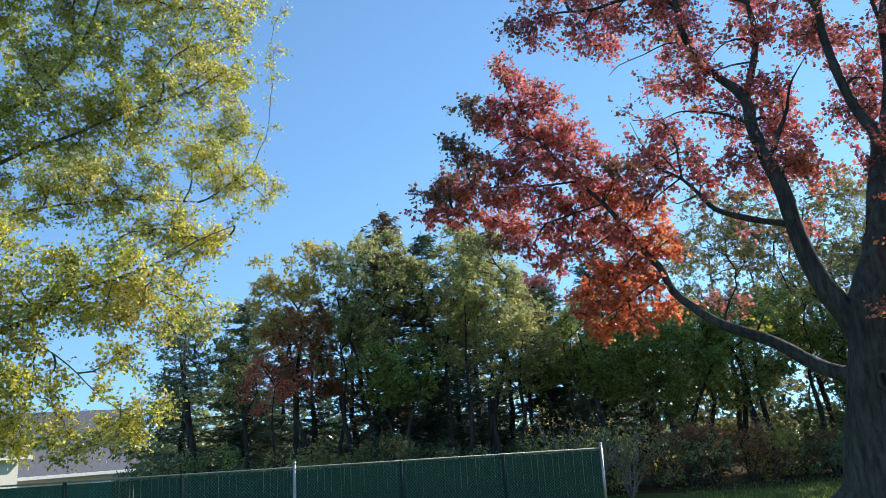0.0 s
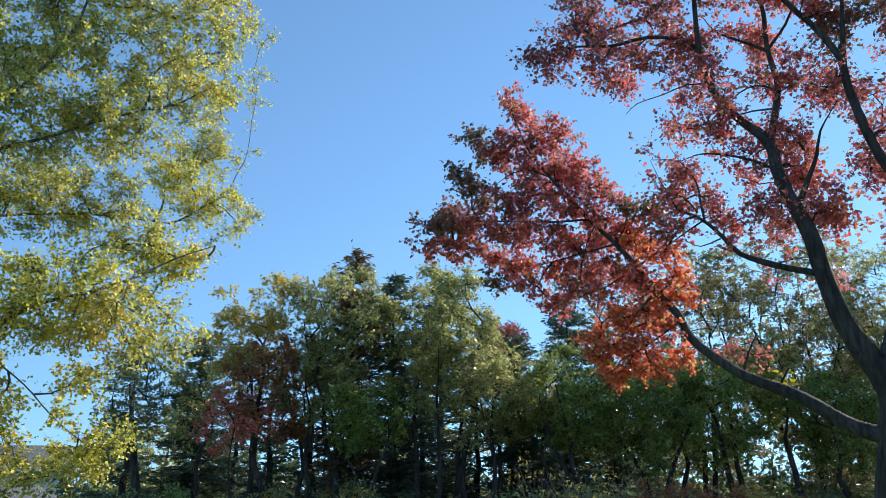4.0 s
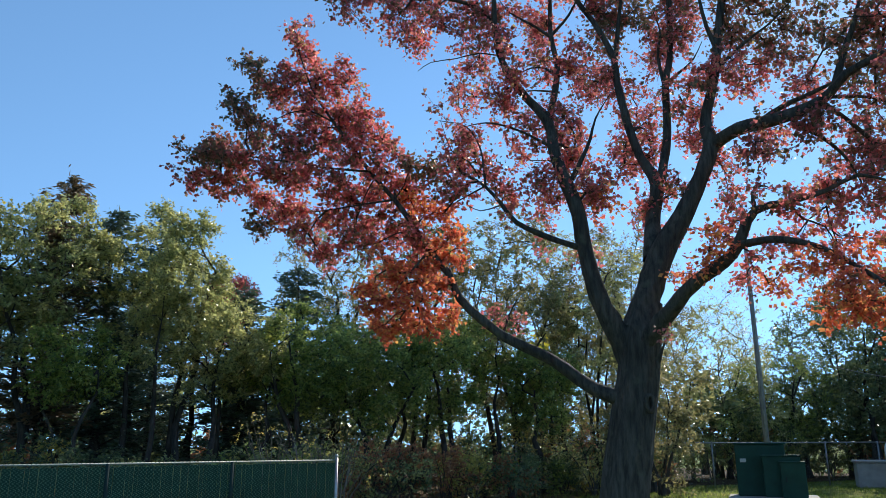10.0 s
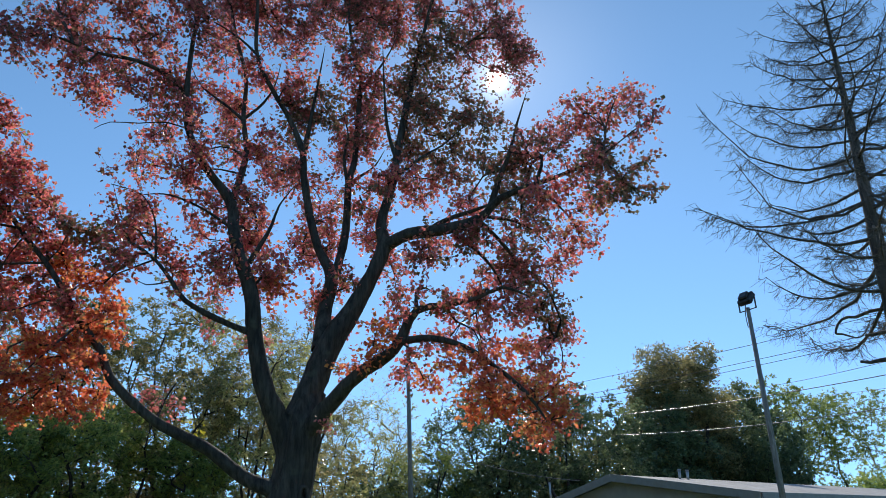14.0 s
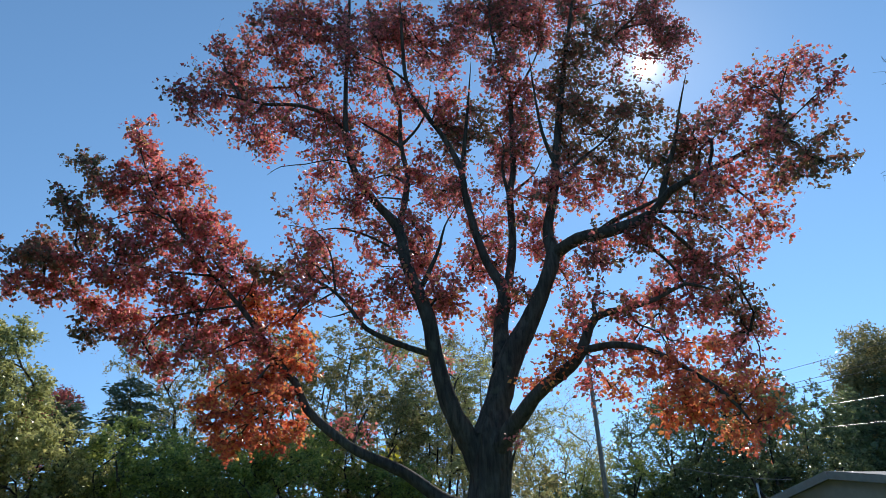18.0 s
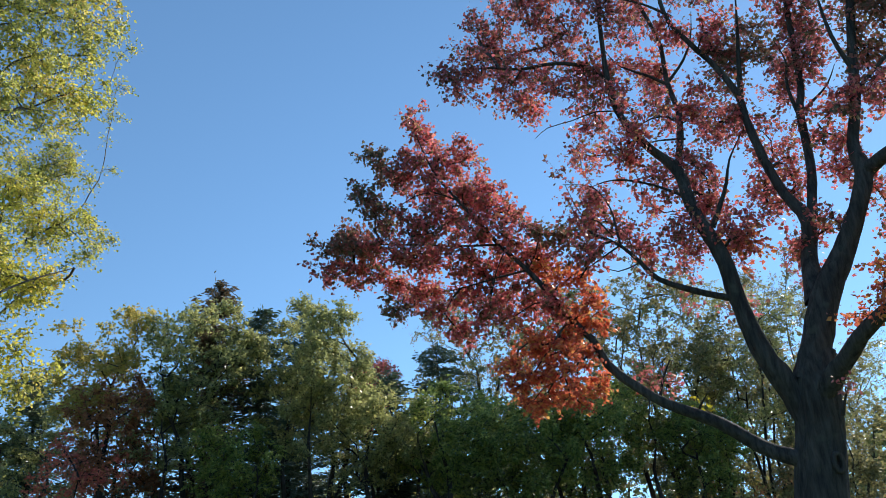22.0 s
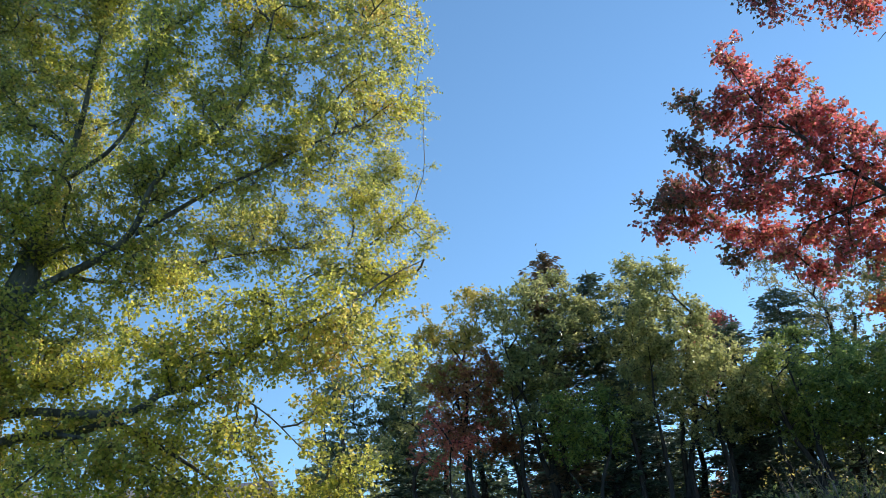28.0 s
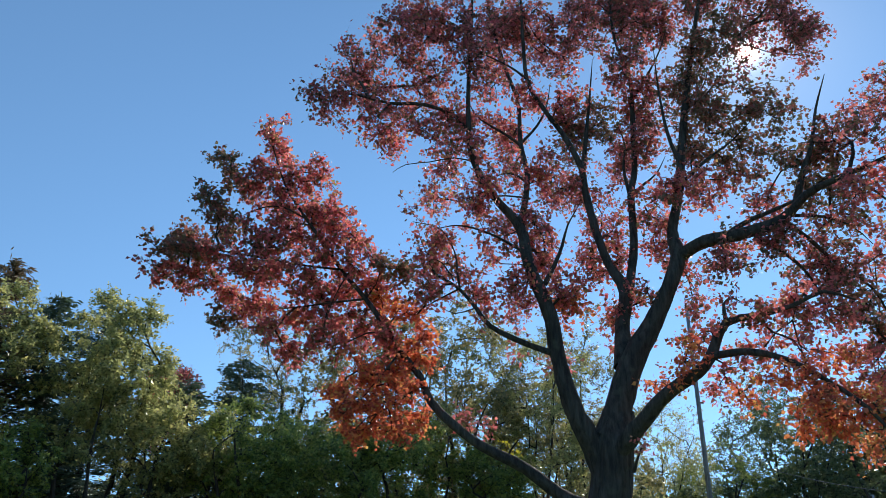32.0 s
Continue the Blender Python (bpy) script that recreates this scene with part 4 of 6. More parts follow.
limb(yellow_maple, [(1.45, 0.20, 8.25, 0.050), (1.79, -0.40, 8.38, 0.044), (2.20, -0.80, 8.73, 0.039), (2.51, -1.10, 9.39, 0.033), (2.62, -1.40, 10.39, 0.028), (2.88, -1.50, 11.46, 0.017)],
     (LEAF_GOLDGREEN, [(3.55, -0.0, 13.43, 0.50, 12), (4.09, -1.1, 13.03, 0.57, 16), (2.75, -1.3, 11.68, 0.55, 14), (3.23, -0.9, 11.21, 0.45, 9), (3.08, -0.8, 10.85, 0.44, 9), (2.24, -1.1, 9.62, 0.50, 12), (2.80, -0.1, 10.38, 0.45, 10), (2.13, 1.6, 10.28, 0.63, 19), (2.75, 0.0, 9.91, 0.43, 9)]),
     (LEAF_YELLOWGREEN, [(3.70, -0.8, 12.22, 0.63, 19), (2.53, -1.9, 10.64, 0.44, 9), (2.50, 0.1, 10.97, 0.53, 13), (3.71, -0.3, 11.37, 0.56, 15), (3.50, -0.0, 10.74, 0.54, 14), (2.56, 0.4, 9.42, 0.46, 10)]),
     leaf=0.06, per=70, spread=0.18)
limb(yellow_maple, [(1.59, 0.20, 9.05, 0.033), (0.94, 0.60, 9.62, 0.028), (0.64, 0.90, 10.09, 0.022), (0.02, 1.20, 10.48, 0.011)],
     (LEAF_GOLDGREEN, [(-0.87, 2.3, 15.29, 0.58, 16), (-0.43, 0.9, 14.28, 0.60, 17), (0.11, 1.6, 14.97, 0.71, 24), (0.68, 1.2, 14.73, 0.63, 19), (-0.22, 1.6, 13.52, 0.57, 15), (0.26, 1.0, 12.98, 0.63, 18), (-0.46, 2.3, 12.94, 0.77, 28), (-0.02, 2.1, 13.19, 0.67, 21), (0.76, 1.1, 12.44, 0.56, 15), (1.18, 0.4, 12.35, 0.53, 13), (-0.52, 0.7, 11.04, 0.47, 10), (-0.26, 1.6, 11.92, 0.68, 22), (0.51, 2.0, 12.56, 0.71, 24), (0.13, 0.1, 10.31, 0.63, 19), (0.67, 1.0, 11.12, 0.67, 21), (-0.53, 0.1, 9.54, 0.46, 10), (0.75, 2.0, 10.78, 0.67, 21), (-0.20, 1.5, 9.88, 0.47, 11)]),
     (LEAF_YELLOWGREEN, [(-0.63, 2.5, 14.52, 0.69, 23), (-0.01, 1.0, 13.46, 0.73, 25), (0.61, 0.7, 13.84, 0.53, 13), (-0.71, 1.2, 12.87, 0.55, 14), (1.02, 1.1, 13.53, 0.58, 16), (1.05, 1.5, 12.06, 0.50, 12), (-0.26, 0.7, 10.83, 0.52, 13), (1.45, 1.7, 11.57, 0.70, 23), (0.06, 1.3, 10.49, 0.50, 12)]),
     leaf=0.06, per=70, spread=0.18)
limb(yellow_maple, [(0.92, 0.10, 5.84, 0.089), (1.55, -0.50, 6.15, 0.078), (2.18, -1.00, 6.49, 0.067), (2.58, -1.30, 6.98, 0.061), (2.77, -1.60, 7.68, 0.050), (3.28, -1.90, 8.33, 0.044), (3.92, -2.20, 8.93, 0.033), (4.52, -2.40, 10.23, 0.028), (4.79, -2.50, 11.58, 0.017)],
     (LEAF_YELLOWGREEN, [(4.64, -2.9, 13.37, 0.64, 19), (3.90, -2.5, 12.50, 0.48, 11), (5.54, -2.3, 13.67, 0.67, 21), (6.86, -1.3, 14.83, 0.70, 23), (8.34, -1.3, 15.37, 0.69, 23), (6.81, -1.4, 14.02, 0.69, 22), (3.97, -2.2, 11.68, 0.43, 9), (5.81, -1.1, 13.00, 0.49, 11), (6.00, -2.0, 11.64, 0.55, 14), (5.17, -2.1, 10.51, 0.43, 8), (2.80, -2.2, 8.50, 0.46, 10), (3.43, -2.4, 8.26, 0.48, 11), (-0.13, -0.0, 6.20, 0.56, 15), (0.97, 0.6, 6.74, 0.54, 14), (1.57, 1.6, 7.20, 0.45, 10)]),
     (LEAF_GOLDGREEN, [(5.40, -2.7, 14.08, 0.66, 20), (6.54, -2.1, 14.90, 0.54, 14), (7.32, -2.5, 14.64, 0.53, 13), (8.85, -1.6, 15.99, 0.69, 22), (4.40, -2.7, 12.80, 0.52, 13), (7.48, -1.3, 14.84, 0.67, 21), (4.44, -1.8, 12.78, 0.57, 15), (5.46, -1.0, 13.40, 0.52, 13), (5.89, -1.5, 13.50, 0.65, 20), (7.61, -1.5, 13.80, 0.69, 23), (7.69, -2.9, 12.86, 0.64, 19), (4.69, -1.6, 12.01, 0.52, 13), (5.85, -3.0, 11.67, 0.51, 12), (7.31, -1.8, 12.84, 0.56, 15), (8.31, -1.4, 13.50, 0.64, 19), (4.06, -1.2, 11.37, 0.49, 11), (4.47, -1.2, 11.59, 0.49, 11), (5.39, -1.6, 11.55, 0.52, 13)]),
     (LEAF_GOLDGREEN, [(6.14, -2.5, 11.20, 0.44, 9), (7.00, -2.5, 11.54, 0.60, 17), (7.84, -2.7, 11.80, 0.53, 13), (4.49, -0.9, 11.30, 0.46, 10), (4.42, -2.7, 9.83, 0.55, 14), (5.96, -2.7, 10.54, 0.56, 15), (3.67, -1.5, 9.90, 0.61, 17), (4.66, -1.0, 10.49, 0.46, 10), (5.18, -1.8, 9.94, 0.50, 12), (3.53, -1.6, 9.31, 0.56, 14), (4.24, -0.9, 9.81, 0.59, 17), (4.30, -2.7, 8.58, 0.53, 13), (2.75, -1.0, 8.59, 0.51, 12), (3.06, -2.4, 8.01, 0.47, 11), (2.45, -0.9, 7.97, 0.55, 14), (2.88, -1.2, 8.10, 0.57, 15), (3.05, -0.1, 7.83, 0.51, 12), (3.31, -1.2, 7.50, 0.48, 11)]),
     (LEAF_GOLDGREEN, [(-0.03, 0.6, 7.10, 0.48, 11), (0.39, 0.9, 6.57, 0.44, 9), (9.18, -1.4, 13.13, 0.19, 3)]),
     leaf=0.06, per=70, spread=0.18)
limb(yellow_maple, [(2.58, -1.30, 6.82, 0.050), (3.12, -1.50, 7.21, 0.044), (3.75, -1.80, 7.65, 0.036), (4.44, -2.00, 8.04, 0.028), (5.25, -2.30, 8.56, 0.022), (6.16, -2.50, 9.10, 0.014)],
     (LEAF_GOLDGREEN, [(6.67, -2.8, 10.57, 0.62, 18), (8.29, -1.6, 11.63, 0.60, 17), (5.98, -1.8, 10.13, 0.49, 11), (5.86, -3.0, 9.56, 0.40, 8), (7.21, -1.8, 9.91, 0.59, 16), (8.29, -1.5, 10.44, 0.48, 11), (4.90, -2.1, 8.73, 0.52, 13), (5.38, -2.4, 8.61, 0.41, 8), (6.12, -2.5, 8.49, 0.44, 9), (4.26, -1.8, 7.84, 0.43, 9), (4.92, -0.9, 8.33, 0.50, 12), (5.98, -1.9, 8.25, 0.45, 9)]),
     (LEAF_YELLOWGREEN, [(7.59, -1.3, 10.96, 0.50, 12), (7.98, -2.3, 10.54, 0.56, 15), (4.85, -2.8, 8.95, 0.46, 10), (6.31, -1.3, 10.00, 0.62, 18), (4.68, -1.0, 8.98, 0.54, 14), (3.45, -2.2, 7.60, 0.52, 13), (5.88, -1.1, 8.76, 0.60, 17)]),
     leaf=0.06, per=70, spread=0.18)
limb(yellow_maple, [(1.64, -0.50, 6.16, 0.044), (2.53, 0.20, 6.34, 0.039), (3.74, 0.80, 6.88, 0.033), (5.08, 1.20, 7.48, 0.028), (6.87, 1.50, 8.01, 0.022), (8.86, 1.70, 8.32, 0.014)],
     (LEAF_GOLDGREEN, [(10.19, 2.9, 11.67, 0.79, 29), (8.61, 1.5, 10.09, 0.70, 23), (10.63, 3.0, 11.25, 0.74, 26), (4.69, 1.7, 8.71, 0.48, 11), (5.26, 0.6, 8.44, 0.57, 15), (6.26, 1.6, 9.08, 0.66, 21), (7.37, 1.3, 9.04, 0.62, 18), (4.62, 1.8, 8.29, 0.57, 15), (5.51, 2.3, 8.61, 0.67, 21), (5.70, 1.0, 8.05, 0.48, 11), (7.26, 0.7, 8.09, 0.53, 13), (11.24, 1.6, 13.65, 0.18, 3), (11.64, 2.4, 13.17, 0.15, 2), (11.09, 1.6, 11.15, 0.21, 3), (11.58, 1.9, 9.21, 0.17, 3), (11.85, 2.8, 9.60, 0.25, 4), (11.85, 2.5, 15.57, 0.20, 3)]),
     (LEAF_YELLOWGREEN, [(8.54, 1.6, 9.61, 0.54, 14), (9.67, 2.5, 10.15, 0.82, 31), (10.16, 1.4, 9.33, 0.65, 20), (6.73, 1.8, 8.14, 0.51, 12), (9.74, 1.7, 8.98, 0.73, 25), (11.49, 2.4, 9.03, 0.28, 4), (4.62, 1.4, 7.22, 0.59, 16), (5.60, 1.9, 7.48, 0.48, 11), (6.45, 2.1, 7.80, 0.54, 14)]),
     leaf=0.06, per=70, spread=0.18)
limb(yellow_maple, [(0.67, 0.00, 3.73, 0.083), (1.22, -1.20, 3.65, 0.072), (1.80, -2.20, 3.46, 0.067), (2.36, -3.00, 3.40, 0.061), (2.62, -3.20, 3.60, 0.050), (3.14, -3.40, 3.75, 0.044), (3.68, -3.60, 4.07, 0.039), (4.19, -3.70, 4.47, 0.033), (4.93, -3.80, 4.77, 0.028), (5.68, -3.80, 5.17, 0.022), (6.38, -3.80, 5.65, 0.014), (7.19, -3.70, 6.09, 0.007)],
     (LEAF_GOLDGREEN, [(6.32, -2.6, 6.63, 0.44, 9), (5.49, -2.5, 6.09, 0.44, 9), (6.06, -2.7, 6.15, 0.50, 12), (5.10, -2.3, 5.55, 0.42, 8), (3.08, -4.0, 4.67, 0.37, 6), (5.32, -4.2, 4.74, 0.40, 8), (6.52, -2.6, 4.97, 0.46, 10), (3.17, -3.0, 4.35, 0.41, 8), (3.95, -3.5, 4.28, 0.45, 9), (5.42, -3.1, 4.38, 0.49, 11), (5.28, -4.3, 4.25, 0.41, 8), (2.65, -2.8, 3.86, 0.33, 5), (3.78, -3.6, 3.68, 0.36, 6), (4.62, -4.2, 3.85, 0.38, 7), (5.03, -4.2, 3.84, 0.39, 7), (5.78, -4.2, 3.61, 0.36, 6), (6.88, -3.2, 3.86, 0.40, 8), (8.11, -2.4, 6.88, 0.10, 2)]),
     (LEAF_GOLDGREEN, [(7.47, -2.6, 6.11, 0.07, 2)]),
     (LEAF_YELLOWGREEN, [(6.36, -3.3, 5.85, 0.46, 10), (3.63, -3.4, 5.21, 0.40, 7), (4.04, -3.9, 5.10, 0.41, 8), (4.86, -4.3, 5.15, 0.37, 7), (6.68, -2.4, 5.82, 0.54, 14), (7.03, -2.5, 5.84, 0.43, 9), (2.14, -3.8, 4.59, 0.40, 8), (2.76, -3.5, 4.62, 0.44, 9), (4.28, -2.5, 4.95, 0.37, 7), (4.00, -4.1, 4.66, 0.39, 7), (4.69, -4.1, 4.68, 0.43, 9), (2.60, -3.6, 4.08, 0.40, 8), (3.50, -3.8, 4.25, 0.34, 5), (5.08, -2.5, 4.52, 0.40, 7), (6.35, -3.8, 4.21, 0.37, 6), (2.74, -3.5, 3.80, 0.33, 5), (3.22, -3.8, 3.65, 0.30, 5), (4.77, -2.5, 4.05, 0.47, 10)]),
     (LEAF_YELLOWGREEN, [(2.94, -2.2, 3.51, 0.43, 9), (3.12, -3.3, 3.29, 0.35, 6), (7.42, -3.0, 4.32, 0.16, 2)]),
     leaf=0.06, per=70, spread=0.18)
limb(yellow_maple, [(3.14, -3.40, 3.73, 0.014), (3.61, -3.80, 3.51, 0.013), (4.06, -4.00, 3.15, 0.011), (4.46, -4.10, 2.72, 0.009), (4.91, -4.10, 2.38, 0.007), (5.47, -4.10, 2.11, 0.004)],
     (LEAF_GOLDGREEN, [(3.43, -4.2, 3.39, 0.35, 6), (3.35, -4.2, 2.60, 0.42, 8), (5.01, -4.1, 1.93, 0.32, 5), (3.96, -3.9, 1.74, 0.41, 8), (4.64, -3.5, 1.71, 0.31, 5)]),
     (LEAF_YELLOWGREEN, [(5.33, -3.0, 3.49, 0.40, 8), (2.96, -4.4, 2.77, 0.36, 6), (3.99, -3.1, 2.97, 0.37, 6), (5.54, -4.1, 2.32, 0.30, 4), (4.08, -3.1, 2.20, 0.34, 6), (4.95, -3.2, 2.10, 0.38, 7), (6.11, -3.3, 2.68, 0.13, 2), (4.95, -4.4, 2.11, 0.18, 3), (4.39, -4.6, 2.67, 0.09, 2), (4.82, -4.1, 3.30, 0.11, 2)]),
     leaf=0.06, per=70, spread=0.18)
limb(yellow_maple, [(0.66, 0.00, 3.18, 0.111), (1.05, -0.80, 3.28, 0.089), (1.75, -1.60, 3.27, 0.072), (2.21, -2.20, 3.33, 0.056), (2.63, -2.60, 3.02, 0.039), (3.12, -3.00, 2.63, 0.028), (3.62, -3.30, 2.18, 0.014)],
     (LEAF_YELLOWGREEN, [(1.54, -1.3, 3.65, 0.48, 11), (1.05, -1.3, 3.22, 0.34, 6), (2.39, -1.8, 3.08, 0.46, 10), (2.47, -3.0, 3.14, 0.41, 8), (3.45, -1.8, 3.26, 0.36, 6), (0.54, 1.2, 3.19, 0.53, 13), (3.02, -2.3, 2.79, 0.42, 8), (3.53, -2.2, 2.75, 0.49, 11), (0.79, 1.5, 2.65, 0.62, 18), (3.19, -3.7, 2.17, 0.41, 8), (3.42, -2.3, 1.87, 0.47, 11)]),
     (LEAF_GOLDGREEN, [(2.03, -1.8, 3.62, 0.35, 6), (1.69, -0.1, 3.40, 0.46, 10), (2.11, -0.8, 3.41, 0.50, 12), (0.96, 0.4, 3.01, 0.51, 12), (0.23, 0.3, 2.55, 0.46, 10), (4.01, -2.2, 1.89, 0.33, 5)]),
     leaf=0.06, per=70, spread=0.18)
limb(yellow_maple, [(0.65, 0.00, 3.27, 0.044), (1.22, -1.40, 3.27, 0.039), (1.87, -2.40, 3.06, 0.028), (2.50, -3.20, 2.63, 0.017), (3.01, -3.40, 2.28, 0.011)],
     (LEAF_GOLDGREEN, [(0.21, -0.1, 3.50, 0.49, 11), (0.54, -0.3, 3.56, 0.37, 6), (1.17, -2.6, 2.63, 0.35, 6), (1.88, -2.9, 2.66, 0.44, 9), (2.37, -3.2, 2.55, 0.43, 9), (1.34, -0.9, 2.06, 0.52, 13), (2.62, -3.5, 1.86, 0.38, 7)]),
     (LEAF_YELLOWGREEN, [(1.78, -0.9, 2.97, 0.36, 6), (1.03, -0.9, 2.59, 0.52, 13), (1.30, -2.7, 2.24, 0.45, 10), (1.76, -2.0, 2.27, 0.48, 11), (2.17, -2.9, 2.40, 0.38, 7), (2.40, -3.2, 2.36, 0.38, 7), (2.99, -3.0, 2.17, 0.32, 5), (0.46, -2.9, 2.01, 0.44, 9), (0.82, -1.4, 1.98, 0.39, 7), (1.48, -3.5, 1.84, 0.33, 5), (2.11, -1.7, 1.92, 0.34, 5), (2.32, -2.8, 1.99, 0.35, 6)]),
     leaf=0.06, per=70, spread=0.18)
limb(yellow_maple, [(1.14, 0.10, 6.50, 0.033), (1.50, -0.60, 6.64, 0.028), (1.98, -1.00, 6.68, 0.019), (2.51, -1.30, 6.43, 0.011)],
     (LEAF_YELLOWGREEN, [(-0.39, -0.5, 8.28, 0.46, 10), (0.72, -0.8, 8.12, 0.45, 9), (0.58, -0.9, 7.17, 0.45, 9), (1.89, 0.8, 6.81, 0.57, 15), (2.48, -0.7, 6.41, 0.47, 10), (2.04, -0.7, 5.90, 0.56, 15), (3.11, -1.7, 5.77, 0.49, 11), (3.80, -0.5, 6.09, 0.54, 14)]),
     (LEAF_GOLDGREEN, [(0.12, 0.0, 8.44, 0.59, 16), (1.20, -0.9, 8.20, 0.51, 12), (-0.08, -0.1, 8.06, 0.47, 10), (0.34, -0.9, 7.61, 0.41, 8), (0.86, -0.8, 7.64, 0.40, 7), (1.46, -1.0, 7.83, 0.47, 10), (2.06, 0.8, 8.76, 0.63, 18), (-0.16, -0.5, 7.17, 0.47, 10), (0.26, -0.6, 7.18, 0.40, 7), (1.26, -0.1, 7.50, 0.46, 10), (1.77, 0.6, 8.09, 0.57, 15), (2.42, -0.5, 7.44, 0.49, 11), (0.46, -0.4, 6.93, 0.56, 15), (1.11, 0.7, 7.41, 0.61, 18), (1.46, -0.7, 6.92, 0.56, 15), (2.02, -0.4, 7.04, 0.48, 11), (2.74, -0.4, 6.94, 0.41, 8), (3.17, -1.2, 6.96, 0.57, 15)]),
     (LEAF_GOLDGREEN, [(2.89, -1.5, 6.13, 0.54, 14), (3.25, -1.2, 6.28, 0.46, 10), (2.54, -1.8, 5.54, 0.38, 7)]),
     leaf=0.06, per=70, spread=0.18)
limb(yellow_maple, [(0.65, 0.00, 4.11, 0.033), (1.04, -1.00, 4.13, 0.028), (1.51, -1.80, 3.91, 0.017)],
     (LEAF_GOLDGREEN, [(0.12, -0.4, 5.70, 0.44, 9), (0.53, -1.0, 5.56, 0.52, 13), (0.51, 0.3, 5.48, 0.53, 13), (1.98, -0.9, 5.10, 0.50, 12), (1.62, -0.6, 4.67, 0.54, 14), (0.17, -0.3, 4.22, 0.45, 10), (1.00, -1.4, 4.17, 0.48, 11), (0.16, -1.5, 3.74, 0.50, 12), (1.11, -0.9, 3.90, 0.48, 11)]),
     (LEAF_YELLOWGREEN, [(1.15, -0.4, 5.76, 0.52, 13), (1.55, -0.8, 5.62, 0.40, 8), (-0.10, -1.5, 4.98, 0.48, 11), (0.89, -0.1, 5.48, 0.43, 9), (1.20, -1.1, 5.17, 0.47, 10), (2.41, -0.4, 5.31, 0.39, 7), (0.14, -1.1, 4.61, 0.47, 11), (0.79, 0.5, 4.86, 0.43, 9), (1.06, -1.5, 4.46, 0.51, 12), (2.04, -2.1, 4.37, 0.42, 8), (2.32, -2.0, 4.55, 0.37, 6), (0.52, -0.9, 4.14, 0.46, 10), (1.22, -1.3, 4.23, 0.41, 8), (1.79, -1.6, 4.00, 0.37, 7), (2.26, -1.1, 4.33, 0.47, 10), (0.73, -0.9, 3.81, 0.52, 13)]),
     leaf=0.06, per=70, spread=0.18)

# ---- the woods behind the lawn ----
def clumps(rng, height, half, low, n, lumps):
    """Places in a full but uneven crown: rounded lumps set over an egg, each one fuller on its outer side."""
    mid, rise = low + (height - low) * 0.5, (height - low) / 2
    k = np.arange(lumps) + 0.5
    up = 1 - 2 * k / lumps
    turn = k * 2.39996 + rng.uniform(0, 6.28)
    flat = (1 - up ** 2) ** 0.32
    d = np.stack([flat * np.cos(turn), flat * np.sin(turn), up], 1) + rng.normal(size=(lumps, 3)) * 0.16
    egg = np.array([half, half, rise])
    c = d * egg * rng.uniform(0.5, 0.78, size=lumps)[:, None] + np.array([0, 0, mid])
    size = rng.uniform(0.3, 0.5, size=lumps) * half
    keep = rng.uniform(size=lumps) > 0.06
    w = rng.choice(np.nonzero(keep)[0], size=n)
    off = rng.normal(size=(n, 3)) + d[w] * 0.55 + np.array([0, 0, 0.25])
    off *= (rng.uniform(0.1, 1.0, size=n) ** 0.45 / np.linalg.norm(off, axis=1))[:, None]
    p = np.vstack([c, c[w] + off * size[w][:, None]])
    p[:, 2] = np.minimum(p[:, 2], height - 0.05 + rng.uniform(-0.3, 0.1, size=len(p)))
    return p


def broadleaf(place, height, half, low, mat, label, n=150, per=46, leaf=0.1, stems=1, lean=0.0, girth=0.13, bark=None, lumps=26, spread=0.13, name="broadleaf_tree", group="trees at the wood's edge"):
    rng = fresh()
    bark = bark or BARK_DARK
    tree = root(name, place, rng.uniform(0, 360), label, "tree", group)
    n, per, half, leaf = int(n * 1.45), int(per * 1.2), half * 1.08, leaf * 1.0
    spots = clumps(rng, height, half, low, n, lumps)
    lines = []
    for s in range(stems):
        a = rng.uniform(0, 6.28)
        out = (0.25 + 0.45 * (stems > 1)) * half
        end = np.array([math.cos(a) * out + lean, math.sin(a) * out, height * rng.uniform(0.62, 0.76)])
        foot = np.array([math.cos(a), math.sin(a), 0]) * 0.12 * (stems > 1)
        rows = []
        for k in np.linspace(0, 1, 7):
            p = foot + (end - foot) * np.array([k ** 1.5, k ** 1.5, k]) + rng.normal(size=3) * np.array([0.07, 0.07, 0]) * (k > 0)
            r = girth * (1.0 - 0.82 * k) * (1.5 if k == 0 else 1.0) * rng.uniform(0.9, 1.1)
            rows.append((*p, r))
        rows[0] = (*rows[0][:2], -0.1, rows[0][3])
        line = smooth_line(rows, 0.25)
        part_mesh("trunk", mesh_of("trunk", *[(v, [f]) for v, f in [tube(line[:, :3], line[:, 3], 9, rng, 0.05)]][0], bark), tree)
        lines.append(line[len(line) // 4:])
    wood, at, ways, marks = twigs_and_leaves(np.concatenate(lines), spots, rng, per, spread * 1.25, tip=0.0055, step=0.7, sides=3, first=lumps, fine=False, tuft=6)
    part_mesh("branchwork", wood.mesh("branchwork", bark), tree)["kind"] = "stuff"
    part_mesh("crown", leaf_mesh("crown", at, leaf, mat, rng, SLIP, ways), tree)["kind"] = "stuff"
    return tree


